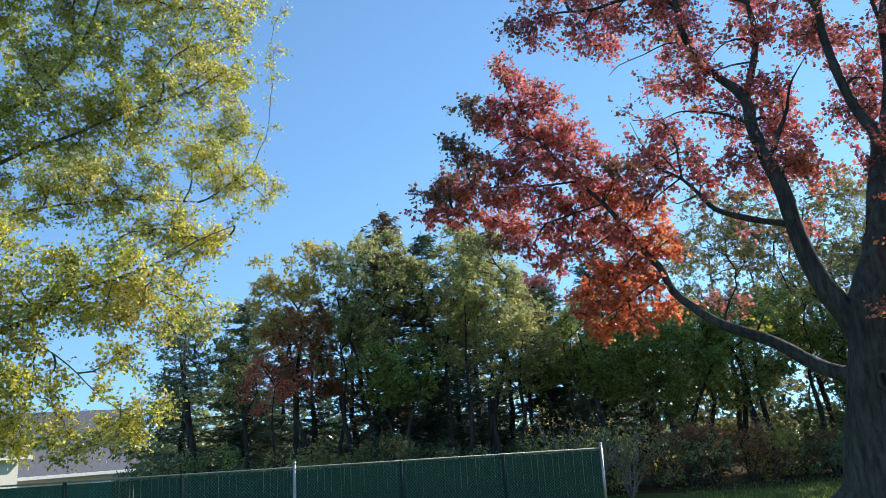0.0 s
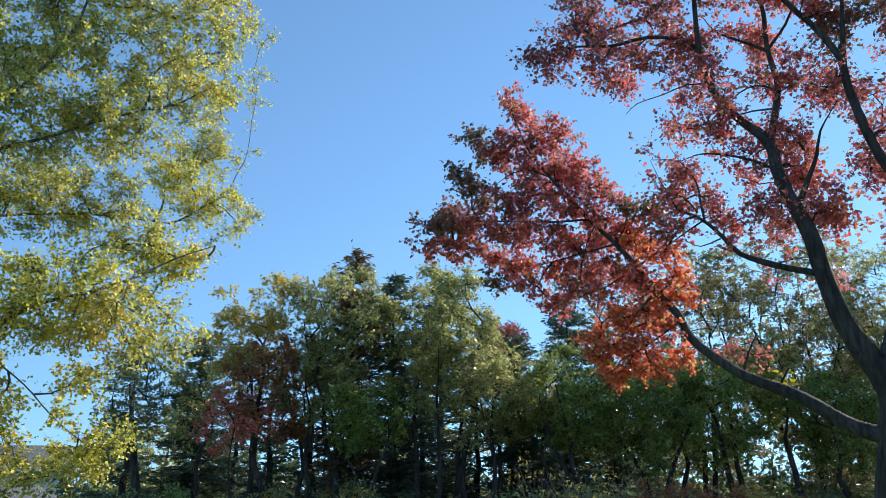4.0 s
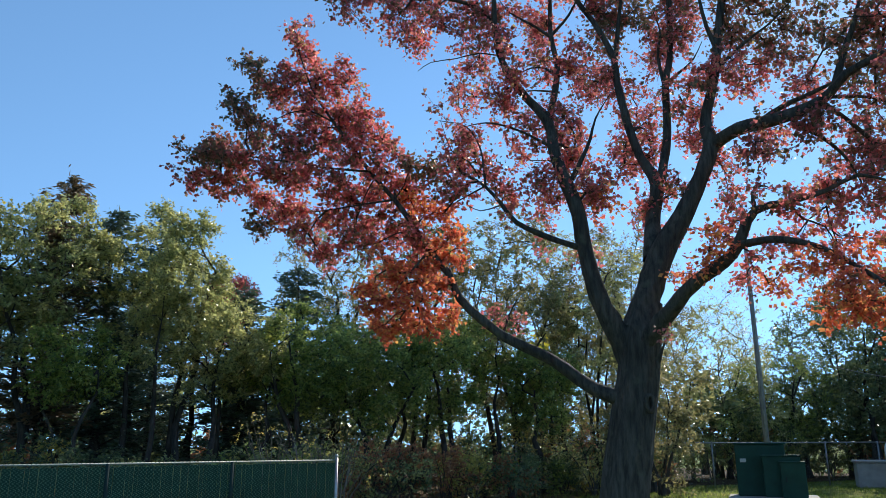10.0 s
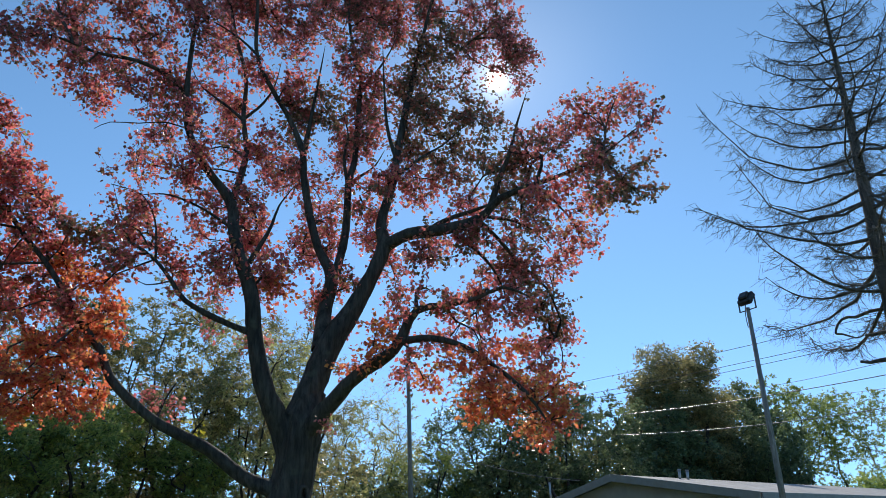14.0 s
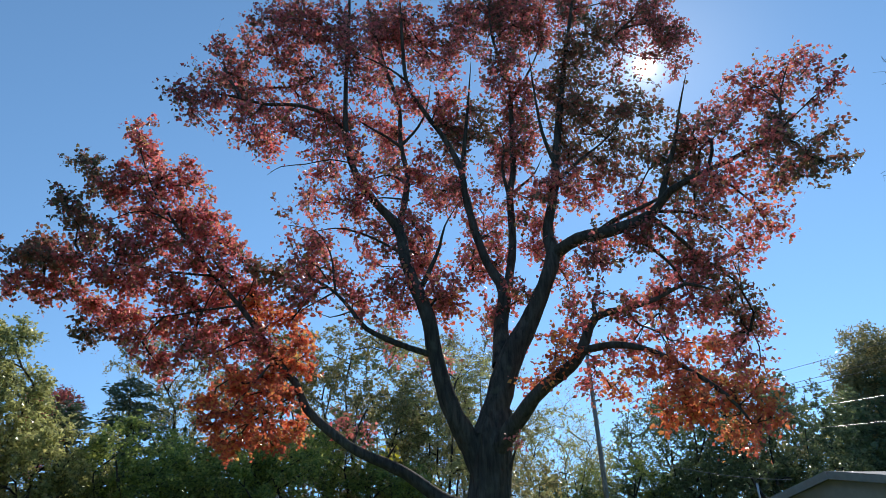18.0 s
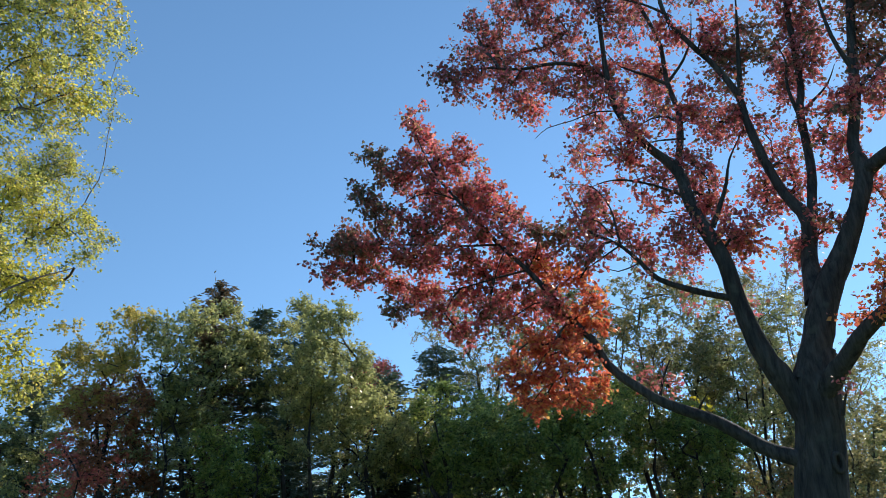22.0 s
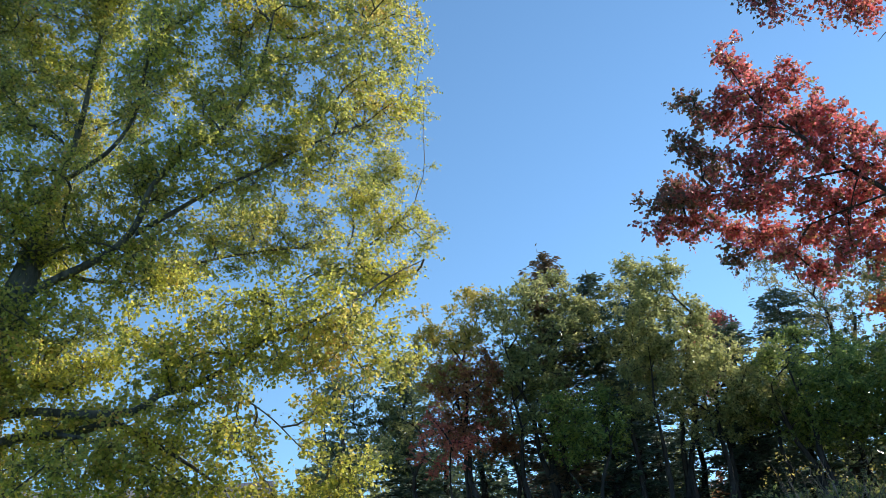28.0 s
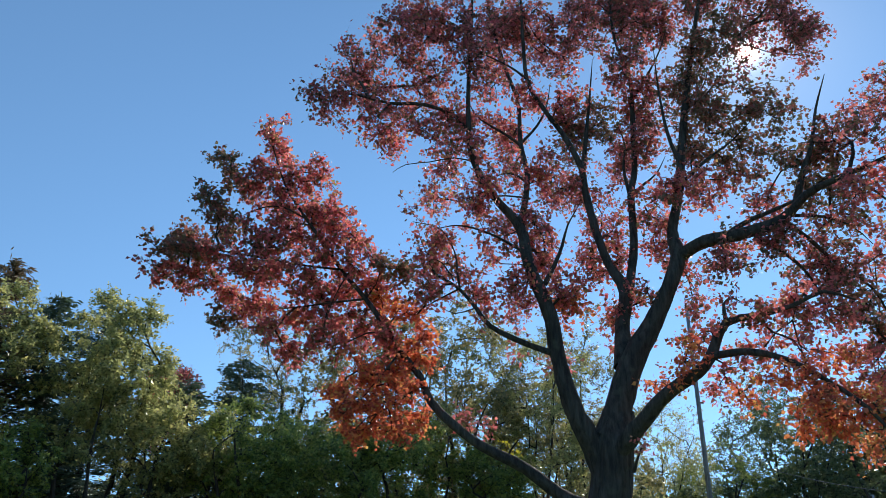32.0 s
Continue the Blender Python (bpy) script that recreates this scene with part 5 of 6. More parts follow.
def conifer(place, height, half, mat, label, low=0.12, whorls=30, per=8, needle=0.2, sprays=100, girth=0.16, droop=0.02, name="conifer_tree", bark=None, dens=1.0):
    rng = fresh()
    tree = root(name, place, rng.uniform(0, 360), label, "tree", "trees at the wood's edge")
    bark = bark or BARK_DARK
    ks = np.linspace(0, 1, 8)
    line = np.stack([rng.normal(size=8) * 0.04, rng.normal(size=8) * 0.04, ks * height - 0.1 * (ks == 0), girth * (1.02 - ks)], 1)
    part_mesh("trunk", mesh_of("trunk", *[(v, [f]) for v, f in [tube(line[:, :3], line[:, 3], 8, rng, 0.04)]][0], bark), tree)
    wood, at, ways = Bundle(), [], []
    for w in range(whorls):
        base = low + (1 - low) * (w / whorls)
        for b in range(per):
            k = min(0.985, max(low * 0.8, base + rng.normal() * 0.9 / whorls))
            steep = rng.uniform(0.1, 0.6)
            a = rng.uniform(0, 6.28)
            reach = half * (1 - k) ** 0.38 * rng.uniform(0.4, 1.2) + 0.1
            d = np.array([math.cos(a), math.sin(a), 0])
            s = np.linspace(0, 1, 6)[:, None]
            p = np.array([0, 0, k * height]) + d * reach * s + np.array([0, 0, 1.0]) * reach * (steep * s - (0.28 + droop) * s ** 2 + 0.12 * s ** 3)
            wood.add(*tube(p, np.linspace(0.025, 0.006, 6) * (1.2 - k), 3))
            m = max(5, int(sprays * dens * reach / half))
            t = rng.uniform(0.12, 1.03, size=m)
            i = np.minimum((t * 5).astype(int), 4)
            q = p[i] + (p[i + 1] - p[i]) * (t * 5 - i)[:, None]
            side = np.cross(d, [0, 0, 1.0])
            off = rng.normal(size=m) * 0.16 * reach * (1.1 - t)
            q = q + side * off[:, None] + rng.normal(size=(m, 3)) * 0.05
            at.append(q)
            ways.append(d + side * np.sign(off)[:, None] * 0.7 + np.array([0, 0, -0.1]))
    top = np.array([0, 0, height]) + rng.normal(size=(30, 3)) * np.array([0.14, 0.14, 0.16]) - np.array([0, 0, 0.2])
    at.append(top)
    ways.append(np.tile([0, 0, 1.0], (30, 1)))
    part_mesh("branchwork", wood.mesh("branchwork", bark), tree)["kind"] = "stuff"
    part_mesh("crown", leaf_mesh("crown", np.concatenate(at), needle, mat, rng, NEEDLES * np.array([1.6, 1]), np.concatenate(ways), 0.1), tree)
    return tree


def shrub(place, height, half, mat, label, n=60, per=44, leaf=0.08, stems=6, bark=None, spread=0.2):
    rng = fresh()
    bush = root("shrub", place, rng.uniform(0, 360), label, "shrub", "undergrowth of the wood")
    bark = bark or BARK_DARK
    lines = []
    for s in range(stems):
        a, o = rng.uniform(0, 6.28), rng.uniform(0.3, 0.9) * half
        k = np.linspace(0, 1, 6)
        line = np.stack([math.cos(a) * o * k ** 1.3, math.sin(a) * o * k ** 1.3, k * height * rng.uniform(0.6, 0.95) - 0.05, 0.022 * (1.1 - k)], 1)
        line[1:-1, :2] += rng.normal(size=(4, 2)) * 0.05
        part_mesh("stem", mesh_of("stem", *[(v, [f]) for v, f in [tube(line[:, :3], line[:, 3], 4)]][0], bark), bush)
        lines.append(line)
    spots = clumps(rng, height, half, 0.1, n, 9)
    tw, at, ways, marks = twigs_and_leaves(np.concatenate(lines), spots, rng, int(per * 0.8), spread, tip=0.004, step=0.4, sides=3, first=9, fine=False, tuft=5)
    part_mesh("twigwork", tw.mesh("twigwork", bark), bush)["kind"] = "stuff"
    part_mesh("foliage", leaf_mesh("foliage", at, leaf, mat, rng, SLIP, ways), bush)["kind"] = "stuff"
    return bush


OLIVE = "grey-green broadleaf tree at the wood's edge, thinning in autumn"
broadleaf((-5.5, 25.0, 0), 8.4, 1.3, 4.2, LEAF_GOLD, "slender tree with olive and golden autumn leaves", 150, 44)
broadleaf((-5.1, 24.4, 0), 6.5, 1.2, 2.4, LEAF_RUST, "small tree with rust-brown autumn leaves", 130, 44)
broadleaf((-5.5, 22.4, 0), 4.5, 0.95, 2.4, LEAF_SCARLET, "young tree with scarlet leaves among dark trunks", 34, 34, 0.08, girth=0.06, lumps=9)
broadleaf((-2.75, 25.1, 0), 8.6, 1.75, 3.9, LEAF_OLIVE, OLIVE, 280, 50, stems=2)
broadleaf((0.72, 25.1, 0), 8.6, 1.4, 4.1, LEAF_OLIVE, OLIVE, 230, 50, stems=2)
broadleaf((1.7, 24.2, 0), 6.0, 1.5, 2.6, LEAF_OLIVE, OLIVE, 140, 46)
broadleaf((-1.9, 23.2, 0), 4.5, 1.0, 2.4, LEAF_GREEN, "young broadleaf tree with bright green leaves", 70, 44, stems=2, girth=0.09)
conifer((-2.52, 25.9, 0), 9.3, 1.45, NEEDLE_RUST, "tall cedar with a rust-brown top", 0.2)
conifer((0.6, 29.8, 0), 9.7, 2.0, NEEDLE, "tall dark green cedar", 0.15)
conifer((-1.15, 26.0, 0), 8.5, 1.45, NEEDLE, "dark green cedar behind broadleaf trees", 0.1)
broadleaf((2.7, 28.2, 0), 7.6, 0.85, 4.6, LEAF_RED, "slim tree with a dull red top", 170, 42)
conifer((3.0, 26.4, 0), 6.4, 1.6, NEEDLE, "dark green conifer with open lower boughs", 0.1)
conifer((5.3, 29.0, 0), 8.0, 2.0, NEEDLE, "dark green conifer with a pointed top", 0.15)
broadleaf((7.0, 31.0, 0), 11.0, 1.9, 5.6, LEAF_OAK, "thinly leaved tree with a forked dark trunk", 170, 34, 0.09, stems=2, lean=-0.8, girth=0.26)
broadleaf((4.4, 23.9, 0), 5.9, 1.7, 1.9, LEAF_GREEN, "dense bright green broadleaf tree at the wood's edge", 220, 52, stems=2)
broadleaf((6.6, 23.6, 0), 5.4, 1.6, 1.9, LEAF_GREEN, "dense green broadleaf tree at the wood's edge", 200, 52, stems=2)
broadleaf((8.9, 23.5, 0), 5.6, 1.6, 2.0, LEAF_GREEN, "dense green broadleaf tree in shade", 180, 50, stems=2)
broadleaf((12.2, 25.0, 0), 10.2, 2.3, 1.4, LEAF_OAK, "broadleaf tree with dull olive-brown autumn leaves", 380, 46, stems=2, lumps=40)
broadleaf((9.6, 27.2, 0), 9.9, 2.2, 1.4, LEAF_OAK, "dull olive-brown broadleaf tree in the wood", 310, 46, lumps=36)
broadleaf((14.3, 23.4, 0), 9.5, 1.9, 1.5, LEAF_OLIVE, "thin multi-stemmed tree with small leaves", 330, 44, 0.08, stems=4, girth=0.07)
broadleaf((17.4, 24.9, 0), 10.7, 2.0, 1.8, LEAF_OAK, "thin upright tree with sparse olive-brown leaves", 320, 46, 0.08, stems=3, girth=0.08)
broadleaf((11.6, 22.6, 0), 4.8, 1.3, 1.7, LEAF_GREEN, "dense green broadleaf tree at the wood's edge", 140, 48)
broadleaf((24.5, 28.3, 0), 8.8, 2.6, 1.0, LEAF_OLIVE, "airy tree with fine pale green leaves", 200, 46, 0.065, stems=3, girth=0.07, spread=0.3)
broadleaf((24.4, 26.7, 0), 5.3, 2.2, 0.5, LEAF_OLIVE, "bushy young tree with yellow-green leaves", 120, 46, stems=3, girth=0.06)
broadleaf((14.6, 20.6, 0), 4.4, 1.5, 0.6, LEAF_OAK, "bushy tree with olive-brown leaves", 120, 44, stems=3, girth=0.06)
broadleaf((27.2, 26.9, 0), 6.6, 2.3, 0.5, LEAF_GREEN, "dense green tree beside a chain-link fence", 230, 48, stems=2)
broadleaf((31.0, 26.4, 0), 10.0, 3.0, 0.8, LEAF_DARK, "dark green tree in deep shade", 260, 50, stems=2)
broadleaf((34.6, 28.0, 0), 10.8, 3.2, 0.8, LEAF_DARK, "dark green tree in deep shade", 240, 50, stems=2)
broadleaf((31.0, 21.4, 0), 8.6, 2.6, 0.8, LEAF_DARK, "dark green tree in deep shade", 240, 50, stems=2)
broadleaf((15.9, 27.5, 0), 9.8, 2.5, 0.8, LEAF_OAK, "dull olive-brown tree in the wood", 120, 40, 0.12, stems=2)
broadleaf((27.0, 31.7, 0), 8.6, 3.0, 0.8, LEAF_OLIVE, "olive-green tree behind a chain-link fence", 180, 40, 0.12, stems=2)
broadleaf((13.0, 28.4, 0), 10.7, 2.4, 0.8, LEAF_DARK, "dark green tree in the wood", 110, 40, 0.13)
broadleaf((18.6, 28.2, 0), 9.8, 2.5, 0.8, LEAF_OAK, "dull olive-brown tree in the wood", 110, 40, 0.13)
broadleaf((10.6, 30.2, 0), 10.8, 2.4, 0.8, LEAF_OAK, "dull olive-brown tree in the wood", 100, 40, 0.13)
broadleaf((6.8, 28.0, 0), 6.9, 2.3, 0.6, LEAF_DARK, "dark green tree in the wood", 80, 40, 0.13)
broadleaf((29.6, 24.4, 0), 9.2, 2.8, 0.6, LEAF_DARK, "dark green tree in deep shade", 230, 46, 0.12, stems=2)
broadleaf((35.0, 21.9, 0), 9.3, 2.4, 0.5, LEAF_DARK, "dark tree behind a low building", 230, 44, 0.14, stems=2)
broadleaf((43.2, 22.4, 0), 9.8, 3.2, 0.5, LEAF_DARK, "dark broadleaf tree below an oak", 300, 44, 0.18, lumps=36, spread=0.25)
broadleaf((49.0, 23.2, 0), 10.2, 3.4, 0.5, LEAF_DARK, "dark broadleaf tree below an oak", 220, 44, 0.18, lumps=36, spread=0.25)
broadleaf((46.4, 21.6, 0), 13.8, 3.0, 2.4, LEAF_OAK, "tall dark oak with a rounded crown behind a low building", 560, 66, 0.17, stems=2, girth=0.25, lumps=60, spread=0.3)
broadleaf((54.4, 20.9, 0), 12.0, 2.5, 1.0, LEAF_DARK, "dark broadleaf tree beside an oak", 300, 46, 0.2, lumps=40, spread=0.25)
broadleaf((50.3, 18.6, 0), 9.6, 3.2, 0.6, LEAF_DARK, "dark broadleaf tree below an oak", 240, 46, 0.2, lumps=36, spread=0.25)
broadleaf((58.5, 19.3, 0), 12.8, 4.2, 1.0, LEAF_GREEN, "green broadleaf tree behind a low building", 340, 46, 0.16, stems=2)
broadleaf((62.0, 16.4, 0), 10.8, 3.6, 5.2, LEAF_GREEN, "tree with one curved limb and a spreading airy crown", 400, 40, 0.12, lean=1.2, girth=0.16)
broadleaf((-8.8, 25.4, 0), 6.8, 1.4, 2.6, LEAF_DARK, "dark tree with a leaning trunk", 90, 34, lean=-1.4, girth=0.2)
conifer((-9.9, 27.4, 0), 6.3, 1.5, NEEDLE, "open dark pine with level boughs", 0.15, 18, 5)
conifer((-7.6, 27.0, 0), 6.6, 1.5, NEEDLE, "dark green conifer under taller trees", 0.1)
for x, y, h in ((-5.2, 26.8, 5.4), (-3.9, 27.6, 5.8), (-0.2, 27.4, 5.8), (1.7, 27.9, 5.4), (3.7, 28.3, 5.4), (-6.6, 28.4, 5.0)):
    conifer((x, y, 0), h, 1.6, NEEDLE, "dark pine with level boughs under taller trees", 0.06, 15, 6, sprays=70)

# slender dark trunks standing between the trees
for x, y, h in ((-6.9, 24.6, 5.5), (-4.1, 25.6, 6.5), (-3.6, 24.2, 6.0), (-0.4, 25.2, 7.0), (0.2, 24.0, 6.6), (2.2, 25.4, 6.2), (3.4, 24.8, 5.6), (7.9, 25.0, 6.0), (10.4, 23.4, 6.4), (13.1, 24.2, 7.4), (15.7, 22.4, 6.0)):
    broadleaf((x, y, 0), h, 0.9, h * 0.45, LEAF_OLIVE, "slender dark-trunked tree with thin leaves", 46, 34, girth=0.11, lumps=7)

# far rows of the wood
WOOD = np.random.default_rng(5)
for i in range(13):
    x = -13 + i * 3.4 + WOOD.uniform(-0.6, 0.6)
    y = 32.5 + WOOD.uniform(-1.5, 2.5) - max(0, x - 12) * 0.35
    h = WOOD.uniform(4.2, 5.8)
    broadleaf((x, y, 0), h, 1.9, 0.4, (LEAF_DARK, LEAF_OLIVE, LEAF_DARK)[i % 3], "tree deep in the wood, in shade", 60, 22, 0.25, name="forest_tree", group="trees deep in the wood", lumps=11, spread=0.3)
for i in range(46):
    x = -9.5 + i * 0.62 + WOOD.uniform(-0.3, 0.3)
    y = (21.6 if x < 1.5 else 19.9 + max(0, x - 7.5) * 0.42) + WOOD.uniform(0, 1.5)
    mat, what = ((LEAF_GREEN, "green"), (LEAF_DARK, "dark green"), (LEAF_RUST, "rust-brown"), (LEAF_GOLD, "golden-olive"), (LEAF_OLIVE, "olive"), (LEAF_DARK, "dark green"))[int(WOOD.integers(0, 6))]
    shrub((x, y, 0), WOOD.uniform(1.0, 1.9), WOOD.uniform(0.7, 1.05), mat, what + " shrub in the undergrowth below the trees", 42, 34, 0.095)
for i in range(20):
    x = -13 + i * 2.4 + WOOD.uniform(-0.5, 0.5)
    shrub((x, 34.5 + WOOD.uniform(-1.5, 1.5) - max(0, x - 12) * 0.35, 0), WOOD.uniform(1.8, 2.8), 1.5, (LEAF_DARK, LEAF_RUST, LEAF_DARK)[i % 3], "tall shrub in the shade deep in the wood", 34, 24, 0.3, 3, None, 0.4)
for i in range(26):
    x = 12.0 + i * 0.86 + WOOD.uniform(-0.4, 0.4)
    y = 22.4 + WOOD.uniform(-1.2, 1.8) + (4.2 if x > 16 else 1.5 if x > 14.5 else -0.2)
    mat, what = ((LEAF_GOLD, "golden-olive"), (LEAF_OLIVE, "olive"), (LEAF_OAK, "olive-brown"), (LEAF_RUST, "rust-brown"))[i % 4] if x < 21 else ((LEAF_DARK, "dark green"), (LEAF_GREEN, "green"))[i % 2]
    shrub((x, y, 0), WOOD.uniform(2.4, 3.6), WOOD.uniform(1.0, 1.4), mat, what + " shrub with many fine twigs at the wood's edge", 70, 34, 0.075, 7)
# the tangle of pale bare canes by the corner of the fence
for x, y in ((2.2, 18.6), (3.0, 18.9), (3.7, 18.5)):
    shrub((x, y, 0), 2.2, 1.1, LEAF_GOLD, "tangle of pale bare canes with a few yellow leaves", 18, 6, 0.06, 18, BARK_PALE)
for i in range(9):
    x = 63 + i * 3 + WOOD.uniform(-1, 1)
    broadleaf((x, 24 - i * 3.0 + WOOD.uniform(-2, 2), 0), WOOD.uniform(4.2, 6.0), 2.6, 0.3, LEAF_GREEN, "far green tree on the horizon", 50, 24, 0.3, name="forest_tree", group="far trees", spread=0.5)
for i in range(9):
    broadleaf((33 + i * 3.4 + WOOD.uniform(-0.6, 0.6), 24.5 - i * 0.35 + WOOD.uniform(-1, 1), 0), WOOD.uniform(6.6, 8.6), 3.0, 0.4, (LEAF_DARK, LEAF_OAK)[i % 3 == 1], "dark tree in a thick row behind a low building", 120, 30, 0.24, name="forest_tree", group="trees behind the building", spread=0.35)
for i in range(8):
    broadleaf((-52 + i * 6.5, 96 + WOOD.uniform(-4, 4), -2), WOOD.uniform(5, 7), 3.2, 0.3, LEAF_DARK, "far dark tree behind the houses", 30, 16, 0.5, name="forest_tree", group="far trees", spread=0.6)


# ---- the larch ----
def larch():
    rng = fresh()
    tree = root("larch_tree", (15.12, 4.05, 0), 0, "tall bare larch with upswept, fine-twigged boughs", "tree")
    top = 13.4
    ks = np.linspace(0, 1, 12)
    line = np.stack([0.08 * np.sin(ks * 9), 0.1 - 0.25 * ks, ks * top - 0.1 * (ks == 0), 0.265 * (1.03 - ks) ** 1.15 + 0.01], 1)
    line[0, 3] = 0.36
    fine = smooth_line(line, 0.25)
    part_mesh("trunk", mesh_of("trunk", *[(v, [f]) for v, f in [tube(fine[:, :3], fine[:, 3], 14, rng, 0.05)]][0], BARK_LARCH), tree)
    for b in range(84):
        k = 0.41 + 0.57 * (b / 84) + rng.uniform(-0.008, 0.008)
        foot = np.array([np.interp(k, ks, line[:, i]) for i in range(3)])
        a = b * 2.399 + rng.uniform(-0.5, 0.5)
        d = np.array([math.cos(a), math.sin(a), 0])
        reach = (6.3 * (1 - k) ** 0.8 + 0.3) * rng.uniform(0.5, 1.1)
        side = np.cross(d, [0, 0, 1.0])
        s = np.linspace(0, 1, 12)[:, None]
        bend = rng.uniform(-0.18, 0.18)
        rise, sag = rng.uniform(-0.34, 0.02) + 0.9 * max(0, k - 0.55), rng.uniform(0.0, 0.25)
        curl = rng.uniform(0.2, 0.55)
        p = foot + d * reach * s * (1 - 0.12 * curl * s ** 2) + side * bend * reach * s ** 2 + np.array([0, 0, 1.0]) * reach * (rise * s - sag * s * (1 - s) + curl * s ** 2.6)
        p[1:] += np.cumsum(rng.normal(size=(11, 3)) * 0.012 * reach, axis=0)
        r = (0.012 + 0.045 * (1 - k)) * (1.05 - s[:, 0]) + 0.004
        bough = part_mesh("bough", mesh_of("bough", *[(v, [f]) for v, f in [tube(p, r, 6, rng, 0.06)]][0], BARK_LARCH), tree)
        wood = Bundle()
        for t in range(int(12 + 17 * reach)):
            q = rng.uniform(0.12, 1.0)
            i = min(int(q * 11), 10)
            o = p[i] + (p[i + 1] - p[i]) * (q * 11 - i)
            sg = rng.choice((-1, 1))
            ln = rng.uniform(0.15, 0.75) * (1.15 - 0.5 * q) * min(1, reach / 2)
            w = d * 0.55 + side * sg * rng.uniform(0.3, 1.0) + np.array([0, 0, rng.uniform(-1.1, 0.4)])
            w /= np.linalg.norm(w)
            u = np.linspace(0, 1, 4)[:, None]
            tw = o + w * ln * u + np.array([0, 0, 1.0]) * ln * 0.35 * (u ** 2 - 0.4 * u)
            wood.add(*tube(tw, np.linspace(0.0065, 0.0038, 4), 3))
            for f in range(int(2 + ln * 7)):
                g = rng.uniform(0.2, 1.0)
                j = min(int(g * 3), 2)
                o2 = tw[j] + (tw[j + 1] - tw[j]) * (g * 3 - j)
                e = o2 + (w * 0.4 + rng.normal(size=3) * 0.6 + np.array([0, 0, -0.35])) * rng.uniform(0.06, 0.2)
                wood.add(*tube(np.array([o2, e]), np.array([0.0034, 0.0024]), 3))
        part_mesh("twigwork", wood.mesh("twigwork", BARK_LARCH), bough)["kind"] = "stuff"
    a = np.linspace(0, 4.9, 16)
    hook = np.stack([0.05 * np.cos(a), 0.7 + (0.5 - 0.05 * a) * np.sin(a * 0.9), 5.3 - 0.2 * (1 - np.cos(a)) + 0.05 * np.sin(a * 3.1)], 1)
    hook = np.vstack([[0, 0, 5.35], [0.02, 0.4, 5.36], hook])
    part_mesh("curled_bough", mesh_of("curled_bough", *[(v, [f]) for v, f in [tube(hook, np.linspace(0.036, 0.008, 18), 7)]][0], BARK_LARCH), tree, "dead bough curled into a hook")
    for z, a, ln in ((4.35, 1.7, 0.5), (4.9, 1.3, 0.35), (4.0, 4.6, 0.9), (3.5, 0.2, 0.3)):
        o = np.array([0, 0, z])
        e = o + np.array([math.cos(a), math.sin(a), 0.02]) * (0.3 + ln)
        part_mesh("broken_bough", mesh_of("stub", *[(v, [f]) for v, f in [tube(np.linspace(o, e, 5) + rng.normal(size=(5, 3)) * 0.02, np.linspace(0.055, 0.03, 5), 7)]][0], BARK_LARCH), tree)


BARK_LARCH = bark_material("bark_larch", (0.065, 0.058, 0.052), (0.22, 0.19, 0.165), 11.0)
larch()

# ---- ground ----

def ground_z(x, y):
    def ease(v):
        v = np.clip(v, 0, 1)
        return v * v * (3 - 2 * v)
    return -2.0 * ease((y - 19) / 12) * ease((-6 - x) / 9)


def build_ground():
    m, nt, bsdf, out = material("lawn")
    a, b, c = noise_node(nt, 0.35, 5.0), noise_node(nt, 14.0, 6.0), noise_node(nt, 90.0, 3.0)
    col = ramp(nt, ((0.3, (0.09, 0.13, 0.03)), (0.55, (0.18, 0.22, 0.05)), (0.75, (0.27, 0.25, 0.09))), a.outputs["Fac"]).outputs[0]
    col = blend(nt, col, (0.06, 0.09, 0.022), ramp(nt, ((0.4, (0, 0, 0)), (0.7, (0.8, 0.8, 0.8))), b.outputs["Fac"]).outputs[0])
    nt.links.new(col, bsdf.inputs["Base Color"])
    bsdf.inputs["Roughness"].default_value = 0.95
    bsdf.inputs["Specular IOR Level"].default_value = 0.08
    bump(nt, bsdf, c.outputs["Fac"], 0.8, 0.05)
    axis = np.sign(np.linspace(-1, 1, 141)) * (np.abs(np.linspace(-1, 1, 141)) ** 3 * 2400 + np.abs(np.linspace(-1, 1, 141)) * 60)
    x, y = np.meshgrid(axis, axis + 12, indexing="ij")
    z = ground_z(x, y) + 0.03 * np.sin(x * 0.9) * np.cos(y * 0.7) * (np.hypot(x, y) < 60)
    i, j = np.meshgrid(np.arange(140), np.arange(140), indexing="ij")
    k = i * 141 + j
    f = np.stack([k, k + 141, k + 142, k + 1], -1).reshape(-1, 4)
    tagged(part_mesh("ground", mesh_of("ground", np.stack([x, y, z], -1), [f], m)), "mown green lawn that runs to the wood", "ground", "", "structure")
    blade = leaf_material("grass_blade", ((0.0, (0.08, 0.13, 0.025)), (0.5, (0.2, 0.26, 0.05)), (1.0, (0.4, 0.36, 0.12))))
    rng = fresh()
    n = 26000
    at = np.stack([rng.uniform(5, 30, size=n), rng.uniform(9, 24, size=n), np.full(n, 0.03)], 1)
    at[:, 2] += 0.03 * np.sin(at[:, 0] * 0.9) * np.cos(at[:, 1] * 0.7)
    tagged(part_mesh("grass", leaf_mesh("grass", at, 0.11, blade, rng, NEEDLES, np.tile([0, 0, 1.0], (n, 1)), 0.0)), "short blades of mown grass", "grass", "", "stuff")


build_ground()


